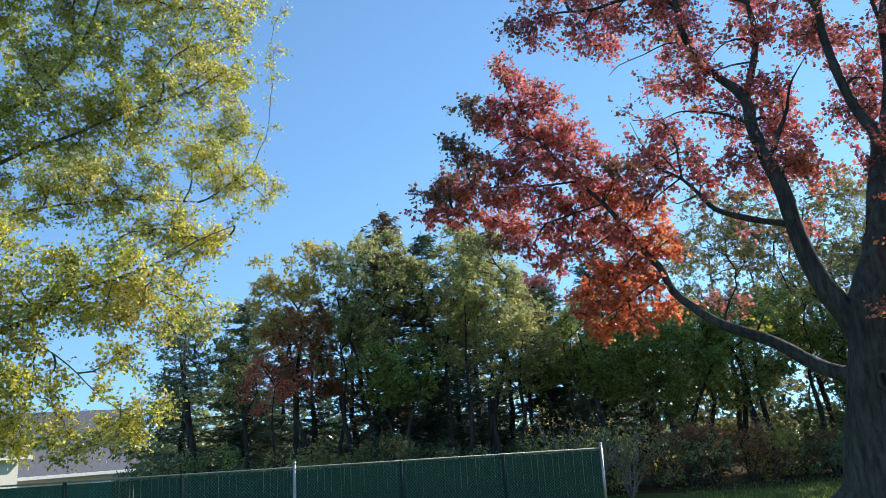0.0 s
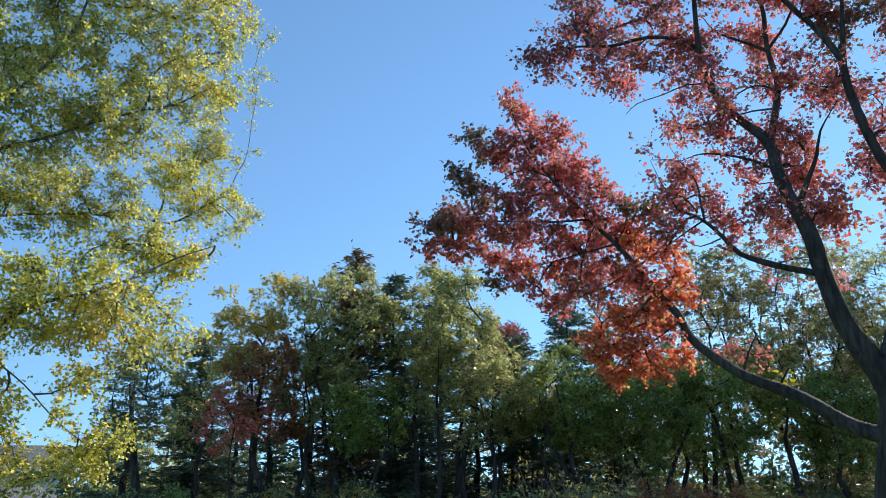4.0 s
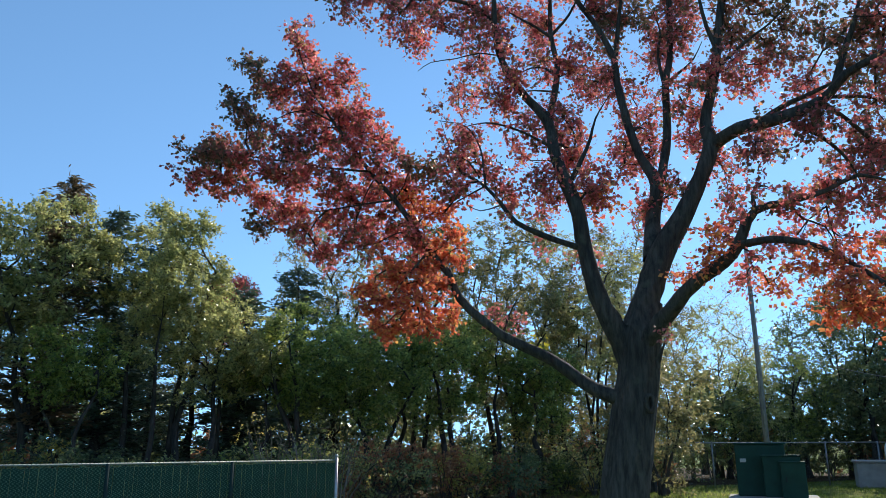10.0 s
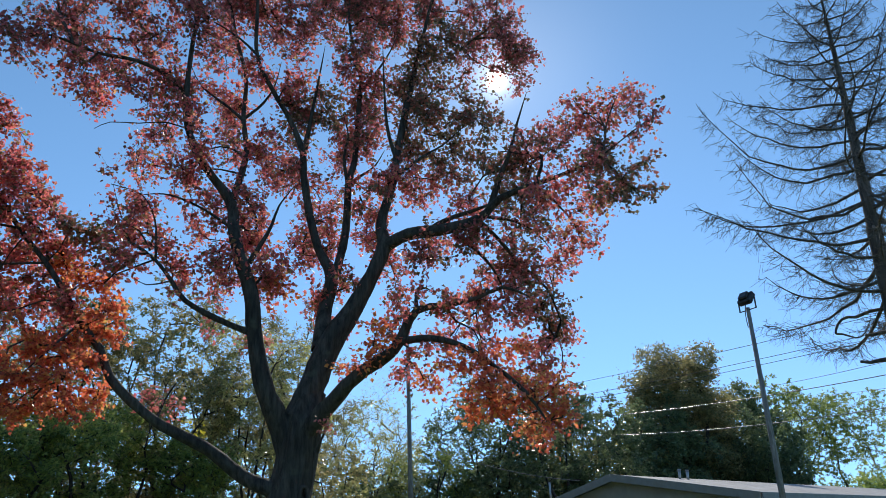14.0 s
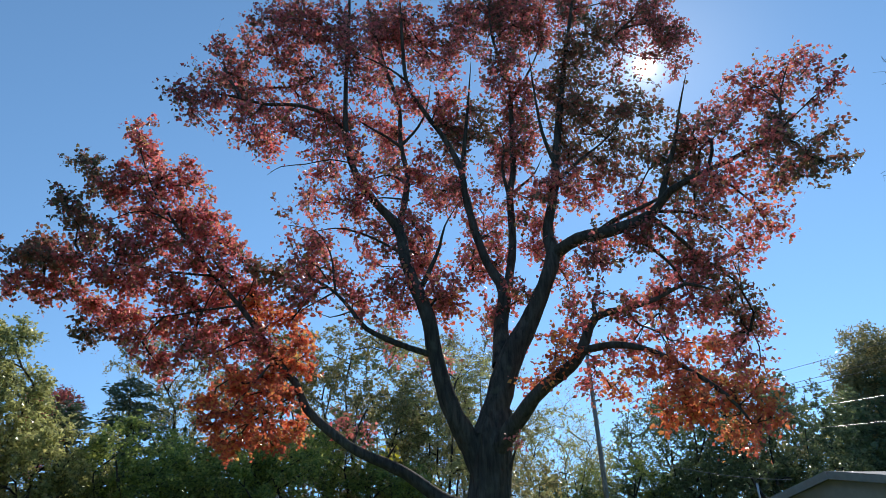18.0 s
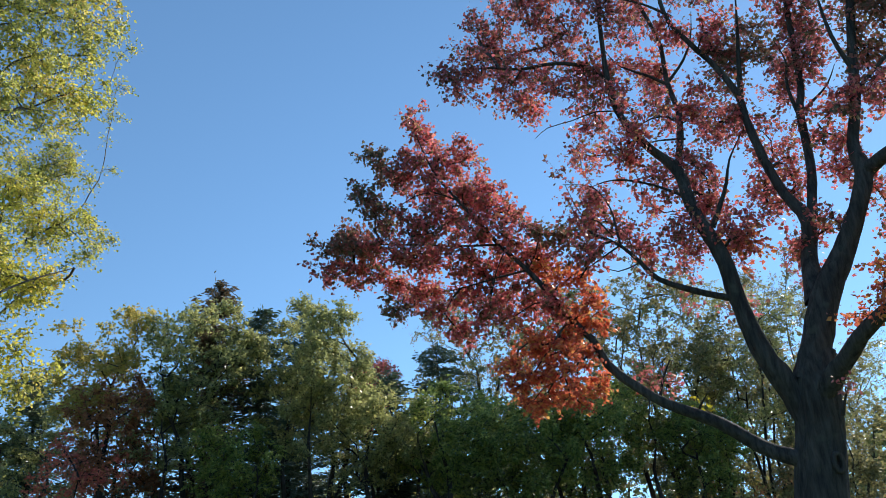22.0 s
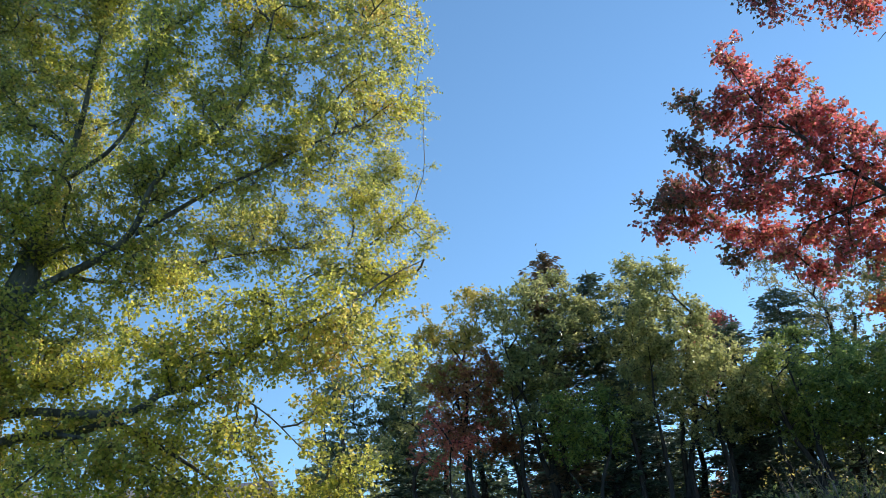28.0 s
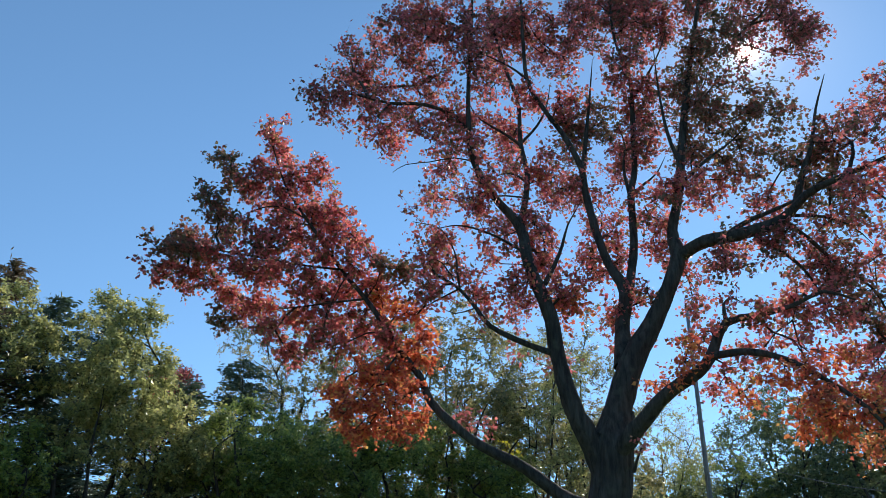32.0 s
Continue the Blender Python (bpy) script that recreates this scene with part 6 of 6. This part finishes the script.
def forest_floor():
    m, nt, bsdf, out = material("leaf_litter")
    a, b = noise_node(nt, 1.2, 5.0), noise_node(nt, 26.0, 5.0)
    col = ramp(nt, ((0.3, (0.035, 0.028, 0.018)), (0.6, (0.09, 0.065, 0.038)), (0.8, (0.07, 0.08, 0.03))), a.outputs["Fac"]).outputs[0]
    col = blend(nt, col, (0.16, 0.10, 0.05), ramp(nt, ((0.5, (0, 0, 0)), (0.62, (0.8, 0.8, 0.8))), b.outputs["Fac"]).outputs[0])
    nt.links.new(col, bsdf.inputs["Base Color"])
    bsdf.inputs["Roughness"].default_value = 0.95
    bsdf.inputs["Specular IOR Level"].default_value = 0.08
    bump(nt, bsdf, b.outputs["Fac"], 0.9, 0.05)
    x = np.linspace(-14, 34, 97)
    rng = fresh()
    edge = np.where(x < 2, 19.0, 19.2 + np.maximum(0, x - 7.5) * 0.42) + rng.normal(size=97) * 0.15
    edge = np.where(x > 20, 24.4, edge)
    k = np.linspace(0, 1, 30)
    xx = np.repeat(x[:, None], 30, 1)
    yy = edge[:, None] + (42 - edge[:, None]) * k[None]
    zz = ground_z(xx, yy) + 0.03 * np.sin(xx * 0.9) * np.cos(yy * 0.7) + 0.045 * np.minimum(1, k * 8)[None] + 0.008
    i, j = np.meshgrid(np.arange(96), np.arange(29), indexing="ij")
    q = i * 30 + j
    f = np.stack([q, q + 30, q + 31, q + 1], -1).reshape(-1, 4)
    tagged(part_mesh("forest_floor", mesh_of("forest_floor", np.stack([xx, yy, zz], -1), [f], m)), "brown leaf litter under the trees", "ground", "", "structure")


forest_floor()


# ---- green slatted fence ----
def slatted_fence():
    steel = plain("galvanised_steel", (0.50, 0.51, 0.52), 0.45, 0.85, 0.2, 12.0, 0.0008)
    green = plain("green_slat", (0.007, 0.055, 0.034), 0.7, 0.0, 0.3, 7.0, 0.001, (1, 1, 0.3))
    cloth = plain("green_post", (0.008, 0.035, 0.032), 0.85, 0.0, 0.3, 7.0, 0.001)
    dull = plain("dull_rail", (0.3, 0.33, 0.3), 0.6, 0.2, 0.3, 12.0, 0.0008)
    a, b = Vector((2.52, 15.08, 0)), Vector((-3.08, 14.02, 0))
    d = (b - a).normalized()
    far = math.degrees(math.atan2(d.y, d.x))
    fence = root("fence", a, far, "chain-link fence with dark green privacy slats beside the lawn", "fence")
    length, top, bay = 17.4, 1.24, (b - a).length / 3
    for i in range(10):
        bm = bmesh.new()
        pale = i in (0, 3, 9)
        rod(bm, (i * bay, 0, -0.1), (i * bay, 0, top + (0.06 if pale else 0.0)), 0.03 if pale else 0.034, sides=12)
        if pale:
            bmesh.ops.create_uvsphere(bm, u_segments=10, v_segments=6, radius=0.036, matrix=Matrix.Translation((i * bay, 0, top + 0.07)))
        part("post", bm, steel if pale else cloth, fence, "galvanised post with a round cap" if pale else "green post", True)
    bm = bmesh.new()
    rod(bm, (0, 0, top), (9 * bay, 0, top), 0.015, sides=10)
    part("top_rail", bm, dull, fence, "thin galvanised top rail", True)
    bm = bmesh.new()
    box(bm, (0.0565, 0.006, top - 0.08), (0, 0, top / 2 + 0.0), 0.002)
    slat = part("slat", bm, green, fence)
    pitch = 0.0585
    count = int(9 * bay / pitch)
    slat.location = (pitch, 0, 0)
    rng = fresh()
    rest = bmesh.new()
    for i in range(2, count):
        if 9 * bay * 0.965 < i * pitch:
            continue
        if i < 150:
            s = slat.copy()
            scene.collection.objects.link(s)
            s.location = (i * pitch, rng.uniform(-0.003, 0.003), rng.uniform(-0.012, 0.008))
            s.rotation_euler = (0, rng.uniform(-0.006, 0.006), rng.uniform(-0.15, 0.15))
        else:
            box(rest, (0.0565, 0.006, top - 0.08), (i * pitch, 0, top / 2))
    # these bays stand in sun, painted here as a lighter slat green
    part("slats", rest, plain("newer_green_slat", (0.012, 0.10, 0.07), 0.7, 0.0, 0.3, 7.0, 0.001, (1, 1, 0.3)), fence)["kind"] = "stuff"
    wire = Bundle()
    cell = 0.0585
    for i in range(int(9 * bay / cell)):
        z = np.arange(0.03, top + 0.03, cell / 2 * 1.0)
        x = i * cell + np.where(np.arange(len(z)) % 2 == 0, 0.0, cell)
        for side in (-1,):
            wire.add(*tube(np.stack([x, np.full(len(z), 0.012), z], 1), np.full(len(z), 0.0042), 3))
    part_mesh("wire_mesh", wire.mesh("wire_mesh", plain("coated_wire", (0.17, 0.36, 0.23), 0.35, 0.1, 0.2, 9.0)), fence, "dark green coated wire mesh")


slatted_fence()


def wire_fence():
    steel = plain("weathered_steel", (0.32, 0.32, 0.31), 0.55, 0.7, 0.3, 9.0)
    p, q = Vector((11.5, 24.0, 0)), Vector((36.5, 20.6, 0))
    d = q - p
    fence = root("fence", p, math.degrees(math.atan2(d.y, d.x)), "grey chain-link fence in the shade before dark trees", "fence")
    n, top = 10, 1.55
    bay = d.length / n
    for i in range(n + 1):
        bm = bmesh.new()
        rod(bm, (i * bay, 0, -0.1), (i * bay, 0, top + 0.05), 0.03, sides=10)
        part("post", bm, steel, fence, "", True)
    bm = bmesh.new()
    rod(bm, (0, 0, top), (d.length, 0, top), 0.022, sides=8)
    part("top_rail", bm, steel, fence, "", True)
    wire, cell = Bundle(), 0.15
    for i in range(int(d.length / cell)):
        z = np.arange(0.03, top + 0.02, cell / 2)
        x = i * cell + np.where(np.arange(len(z)) % 2 == 0, 0.0, cell)
        wire.add(*tube(np.stack([x, np.full(len(z), 0.0), z], 1), np.full(len(z), 0.0028), 3))
    part_mesh("wire_mesh", wire.mesh("wire_mesh", steel), fence)


wire_fence()


# ---- transformer box ----
def transformer():
    green = plain("green_enamel", (0.008, 0.055, 0.034), 0.75, 0.0, 0.3, 3.0)
    dark = plain("dark_gap", (0.01, 0.02, 0.017), 0.7)
    conc = plain("concrete", (0.36, 0.35, 0.32), 0.9, 0.0, 0.25, 5.0, 0.004)
    label = plain("label_white", (0.6, 0.6, 0.55), 0.5)
    t = root("transformer_cabinet", (15.87, 17.97, 0), -47, "dark green pad-mounted transformer cabinet on the lawn", "utility cabinet")
    bm = bmesh.new()
    box(bm, (2.3, 1.7, 0.12), (0.25, -0.2, 0.04), 0.015)
    part("pad", bm, conc, t, "low concrete pad")
    bm = bmesh.new()
    box(bm, (1.3, 0.95, 1.38), (0, 0.2, 0.79), 0.02)
    part("tank", bm, green, t)
    bm = bmesh.new()
    box(bm, (1.37, 1.02, 0.05), (0, 0.2, 1.505), 0.015)
    part("lid", bm, green, t)
    bm = bmesh.new()
    box(bm, (0.95, 0.5, 1.06), (0.52, -0.5, 0.63), 0.02)
    part("terminal_box", bm, green, t)
    bm = bmesh.new()
    box(bm, (1.0, 0.54, 0.04), (0.52, -0.5, 1.18), 0.012)
    part("hood", bm, green, t)
    bm = bmesh.new()
    box(bm, (0.62, 0.2, 0.9), (0.78, -0.84, 0.55), 0.015)
    part("door", bm, green, t)
    bm = bmesh.new()
    box(bm, (0.66, 0.24, 0.03), (0.78, -0.84, 1.015), 0.01)
    part("door_hood", bm, green, t)
    bm = bmesh.new()
    rod(bm, (0.6, -0.95, 0.5), (0.6, -0.95, 0.64), 0.015)
    part("handle", bm, dark, t)
    bm = bmesh.new()
    box(bm, (0.16, 0.008, 0.1), (-0.45, -0.279, 1.05))
    part("label", bm, label, t, "small pale sticker")
    for k in range(7):
        bm = bmesh.new()
        box(bm, (0.03, 0.1, 0.9), (-0.5 + 0.16 * k, 0.71, 0.85), 0.006)
        part("cooling_fin", bm, green, t)


transformer()


def concrete_box():
    pale = plain("pale_concrete", (0.40, 0.39, 0.37), 0.9, 0.0, 0.2, 4.0, 0.004)
    b = root("utility_box", (24.4, 19.85, 0), -48, "pale grey concrete box beside the fence", "utility box")
    bm = bmesh.new()
    box(bm, (2.6, 1.1, 0.85), (0, 0, 0.42), 0.03)
    part("body", bm, pale, b)
    bm = bmesh.new()
    box(bm, (2.7, 1.2, 0.09), (0, 0, 0.89), 0.02)
    part("lid", bm, pale, b)
    white = plain("white_pipe", (0.72, 0.72, 0.70), 0.5)
    pipe = root("vent_pipe", (21.1, 17.8, 0), 0, "white gooseneck vent pipe by the low building", "pipe")
    a = np.linspace(0, math.pi, 14)
    line = np.concatenate([np.stack([np.full(6, 0.0), np.zeros(6), np.linspace(-0.1, 1.3, 6)], 1), np.stack([0.22 - 0.22 * np.cos(a), np.zeros(14), 1.3 + 0.22 * np.sin(a)], 1), np.array([[0.44, 0, 1.12]])])
    v, f = tube(line, np.full(len(line), 0.07), 12)
    part_mesh("pipe", mesh_of("pipe", v, [f], white), pipe)
    bm = bmesh.new()
    rod(bm, (0, 0, 0), (0, 0, 0.06), 0.14, sides=16)
    part("flange", bm, white, pipe)


concrete_box()


# ---- poles and wires ----
POLE = bark_material("weathered_pole", (0.22, 0.21, 0.2), (0.42, 0.41, 0.39), 14.0)
IRON = plain("dark_iron", (0.06, 0.06, 0.06), 0.5, 0.6)


def utility_pole():
    p = root("utility_pole", (18.28, 19.85, 0), 0, "tall slim grey utility pole behind the maple", "pole")
    bm = bmesh.new()
    rod(bm, (0, 0, -0.1), (0.0, 0.0, 9.4), 0.095, 0.058, 16)
    part("pole", bm, POLE, p, "", True)
    bm = bmesh.new()
    rod(bm, (0, 0, 9.4), (0, 0, 9.46), 0.066, 0.05, 12)
    part("cap", bm, IRON, p)


utility_pole()


def floodlight_pole():
    p = root("floodlight_pole", (20.35, 8.4, 0), 0, "slim grey pole with one dark floodlight at its top", "lamp post")
    bm = bmesh.new()
    rod(bm, (0, 0, -0.1), (0, 0, 7.35), 0.098, 0.055, 16)
    part("pole", bm, POLE, p, "", True)
    turn = Matrix.Rotation(radians(68), 4, "Z") @ Matrix.Rotation(radians(38), 4, "X")
    hub = Vector((0, 0, 7.62))
    m = Matrix.Translation(hub) @ turn
    bm = bmesh.new()
    box(bm, (0.52, 0.2, 0.46), (0, 0, 0), 0.035)
    box(bm, (0.34, 0.14, 0.3), (0, 0.14, 0), 0.03)
    bm.transform(m @ Matrix.Scale(0.85, 4))
    head = part("floodlight", bm, IRON, p, "dark square floodlight head")
    bm = bmesh.new()
    box(bm, (0.46, 0.012, 0.40), (0, -0.106, 0), 0.0)
    bm.transform(m @ Matrix.Scale(0.85, 4))
    glass = plain("lamp_glass", (0.35, 0.36, 0.37), 0.12, 0.0, 0.1)
    part("lens", bm, glass, head, "grey glass front")
    bm = bmesh.new()
    for s in (-1, 1):
        box(bm, (0.02, 0.05, 0.36), (s * 0.29, 0, -0.16), 0.004)
    box(bm, (0.6, 0.05, 0.02), (0, 0, -0.34), 0.004)
    bm.transform(Matrix.Translation(hub) @ Matrix.Rotation(radians(68), 4, "Z"))
    part("bracket", bm, IRON, p)
    s = np.linspace(0, 1, 12)
    line = np.stack([-0.1 - 0.12 * np.sin(s * 3.14), 0.05 * s, 7.45 - 0.7 * s], 1)
    v, f = tube(line, np.full(12, 0.012), 5)
    part_mesh("cable", mesh_of("cable", v, [f], IRON), p)


floodlight_pole()


def span(a, b, sag, r, label):
    s = np.linspace(0, 1, 40)[:, None]
    p = np.array(a) * (1 - s) + np.array(b) * s - np.array([0, 0, 1.0]) * sag * 4 * s * (1 - s)
    v, f = tube(p, np.full(40, r), 5)
    tagged(part_mesh("power_line", mesh_of("power_line", v, [f], BARE if "bright" in label or "service" in label else WIRE)), label, "cable", "overhead cables")


WIRE = plain("dark_cable", (0.06, 0.065, 0.07), 0.75, 0.0, 0.1)
BARE = plain("cable_metal", (0.2, 0.2, 0.21), 0.4, 0.5, 0.1)
span((44.5, 40.0, 11.07), (32.2, 4.6, 9.33), 0.30, 0.013, 'thin dark power line high over the low building')
span((44.5, 40.0, 10.20), (32.2, 4.7, 8.62), 0.30, 0.013, 'thin dark power line high over the low building')
span((44.5, 40.0, 9.86), (32.2, 4.8, 8.36), 0.30, 0.013, 'thin dark power line high over the low building')
span((39.0, 30.8, 8.42), (28.1, 4.7, 6.24), 0.50, 0.017, 'bright sunlit cable over the low building')
span((35.8, 28.5, 7.21), (28.1, 5.0, 5.12), 0.60, 0.017, 'bright sunlit cable over the low building')
span((55.0, 21.2, 10.76), (34.1, 5.1, 7.88), 0.20, 0.013, 'thin dark power line high over the low building')
span((56.8, 14.9, 8.03), (38.1, 6.0, 6.34), 0.10, 0.013, 'thin dark power line high over the low building')
span((57.0, 14.1, 8.58), (38.1, 6.1, 6.14), 0.10, 0.012, 'thin dark power line high over the low building')
span((56.8, 14.9, 9.88), (38.1, 5.8, 7.24), 0.10, 0.012, 'thin dark power line high over the low building')
span((18.3, 19.8, 4.65), (22.1, 15.5, 3.1), 0.25, 0.011, 'slack service cable running to the low building')


# ---- low building ----
def low_building():
    wall = plain("tan_siding", (0.42, 0.38, 0.32), 0.8, 0.0, 0.15, 3.0, 0.003)
    fascia = plain("dull_fascia", (0.32, 0.3, 0.27), 0.6, 0.0, 0.15, 5.0)
    tar = plain("roof_felt", (0.33, 0.325, 0.32), 0.9, 0.0, 0.35, 2.5, 0.004)
    steel = plain("vent_steel", (0.45, 0.46, 0.46), 0.4, 0.8)
    apex, corner = Vector((22.3, 14.2, 3.2)), Vector((21.85, 9.3, 2.32))
    g = Vector((apex.x - corner.x, apex.y - corner.y, 0))
    w = g.length
    b = root("low_building", (apex.x, apex.y, 0), math.degrees(math.atan2(g.y, g.x)) - 90, "low tan building with a shallow pitched grey roof", "building")
    # here x runs along the ridge away from the gable, y across it
    long, eave, top, over = 36.0, corner.z, apex.z, 0.35
    drop = (top - eave) / w
    for s in (-1, 1):
        bm = bmesh.new()
        n = bm.verts.new
        half, low = (w, eave) if s < 0 else (4.0, 2.14)
        y1 = s * half
        pts = [(-over, 0, top), (long, 0, top), (long, y1, low), (-over, y1, low)]
        up = [n(p) for p in pts]
        dn = [n((p[0], p[1], p[2] - 0.14)) for p in pts]
        bm.faces.new(up if s < 0 else up[::-1])
        bm.faces.new(dn[::-1] if s < 0 else dn)
        for k in range(4):
            bm.faces.new((up[k], dn[k], dn[(k + 1) % 4], up[(k + 1) % 4]))
        bmesh.ops.recalc_face_normals(bm, faces=bm.faces)
        part("roof", bm, tar, b, "grey felt roof slope")
        bm = bmesh.new()
        ang = math.atan2(top - low, half)
        box(bm, (0.05, half / math.cos(ang), 0.24), (-over - 0.028, s * half / 2, (top + low) / 2 - 0.1), 0.006, Matrix.Rotation(-s * ang, 4, "X"))
        part("fascia", bm, fascia, b, "dull grey-brown fascia board along the gable")
        bm = bmesh.new()
        box(bm, (long + over, 0.05, 0.2), ((long - over) / 2, y1 + s * 0.03, low - 0.09), 0.006)
        part("fascia", bm, fascia, b)
    body = w - 0.35
    for x in (0.0, long - 0.3):
        bm = bmesh.new()
        pts = [(x, -body, 0), (x, 3.65, 0), (x, 3.65, 2.07), (x, 0, top - 0.16), (x, -body, eave - 0.13)]
        a = [bm.verts.new(p) for p in pts]
        c = [bm.verts.new((p[0] + 0.2, p[1], p[2])) for p in pts]
        bm.faces.new(a)
        bm.faces.new(c[::-1])
        for k in range(5):
            bm.faces.new((a[k], c[k], c[(k + 1) % 5], a[(k + 1) % 5]))
        bmesh.ops.recalc_face_normals(bm, faces=bm.faces)
        part("wall", bm, wall, b, "tan gable wall")
    for s in (-1, 1):
        bm = bmesh.new()
        far = body if s < 0 else 3.65
        tall = (eave if s < 0 else 2.2) - 0.13
        box(bm, (long - 0.5, 0.2, tall), (long / 2, s * (far - 0.1), tall / 2))
        part("wall", bm, wall, b)
    for k in range(9):
        bm = bmesh.new()
        box(bm, (0.02, body + 3.55, 0.012), (-0.006, (3.65 - body) / 2, 0.3 + 0.2 * k), 0.003)
        part("siding_strip", bm, wall, b)
    bm = bmesh.new()
    box(bm, (0.05, 0.5, 0.42), (-0.02, 2.2, 2.1), 0.01)
    part("gable_vent", bm, fascia, b)
    for x, y in ((3.3, -0.5), (3.65, -0.62)):
        bm = bmesh.new()
        z = top - abs(y) * drop
        rod(bm, (x, y, z - 0.05), (x, y, z + 0.3), 0.05, sides=12)
        rod(bm, (x, y, z + 0.3), (x, y, z + 0.34), 0.07, sides=12)
        part("roof_vent", bm, steel, b, "short metal roof vent", True)
    bm = bmesh.new()
    rod(bm, (0.1, 2.9, 2.35), (0.1, 2.9, eave + 0.85), 0.035, sides=10)
    part("service_mast", bm, steel, b, "short metal service mast", True)


low_building()


# ---- houses ----
def house(place, turn, size, eave, ridge, wall_color, label, windows=2):
    wall = plain("house_wall", wall_color, 0.75, 0.0, 0.12, 2.0)
    roof = plain("shingle_roof", (0.13, 0.13, 0.145), 0.9, 0.0, 0.25, 6.0, 0.01)
    white = plain("white_trim", (0.75, 0.75, 0.73), 0.5, 0.0, 0.1)
    glass = plain("dark_window_glass", (0.03, 0.035, 0.04), 0.08)
    h = root("house", place, turn, label, "house", "houses beyond the fence")
    lx, ly = size
    for s in (-1, 1):
        bm = bmesh.new()
        box(bm, (lx, 0.2, eave), (0, s * (ly / 2 - 0.1), eave / 2))
        part("wall", bm, wall, h)
        bm = bmesh.new()
        pts = [(s * (lx / 2 - 0.2), -ly / 2 + 0.2, 0), (s * (lx / 2 - 0.2), ly / 2 - 0.2, 0), (s * (lx / 2 - 0.2), ly / 2 - 0.2, eave), (s * (lx / 2 - 0.2), 0, ridge - 0.1), (s * (lx / 2 - 0.2), -ly / 2 + 0.2, eave)]
        a = [bm.verts.new(p) for p in pts]
        c = [bm.verts.new((p[0] + s * 0.2, p[1], p[2])) for p in pts]
        bm.faces.new(a)
        bm.faces.new(c[::-1])
        for k in range(5):
            bm.faces.new((a[k], c[k], c[(k + 1) % 5], a[(k + 1) % 5]))
        bmesh.ops.recalc_face_normals(bm, faces=bm.faces)
        part("gable_wall", bm, wall, h)
        ang = math.atan2(ridge - eave, ly / 2)
        ln = (ly / 2 + 0.45) / math.cos(ang)
        bm = bmesh.new()
        box(bm, (lx + 0.8, ln, 0.14), (0, s * (ly / 4 + 0.22), (ridge + eave) / 2 - 0.07), 0.01, Matrix.Rotation(-s * ang, 4, "X"))
        part("roof", bm, roof, h, "grey shingle roof slope")
        bm = bmesh.new()
        box(bm, (lx + 0.82, 0.08, 0.18), (0, s * (ly / 2 + 0.44), eave - 0.19), 0.01)
        part("gutter", bm, white, h)
    for k in range(windows):
        x = lx * ((k + 0.5) / windows - 0.5)
        bm = bmesh.new()
        box(bm, (1.1, 0.06, 1.2), (x, -ly / 2 - 0.02, eave * 0.55), 0.01)
        win = part("window", bm, white, h, "white window frame")
        for sx in (-1, 1):
            for sz in (-1, 1):
                bm = bmesh.new()
                box(bm, (0.44, 0.02, 0.5), (x + sx * 0.25, -ly / 2 - 0.055, eave * 0.55 + sz * 0.28))
                part("pane", bm, glass, win)
    bm = bmesh.new()
    box(bm, (0.95, 0.06, 2.05), (lx * 0.02, -ly / 2 - 0.02, 1.03), 0.01)
    part("door", bm, white, h, "white door")


house((-26.1, 35.2, -1.95), 62, (8.0, 6.5), 3.85, 5.8, (0.78, 0.74, 0.64), "cream house with a grey shingle roof, half hidden by leaves")
house((-25.7, 45.4, -2.0), 55, (10.0, 8.0), 2.8, 4.0, (0.55, 0.47, 0.38), "tan house with a low grey shingle roof")
house((-43.7, 70.4, -2.0), 23, (26.0, 14.0), 5.6, 7.7, (0.6, 0.6, 0.58), "long pale building with a broad grey roof", 6)
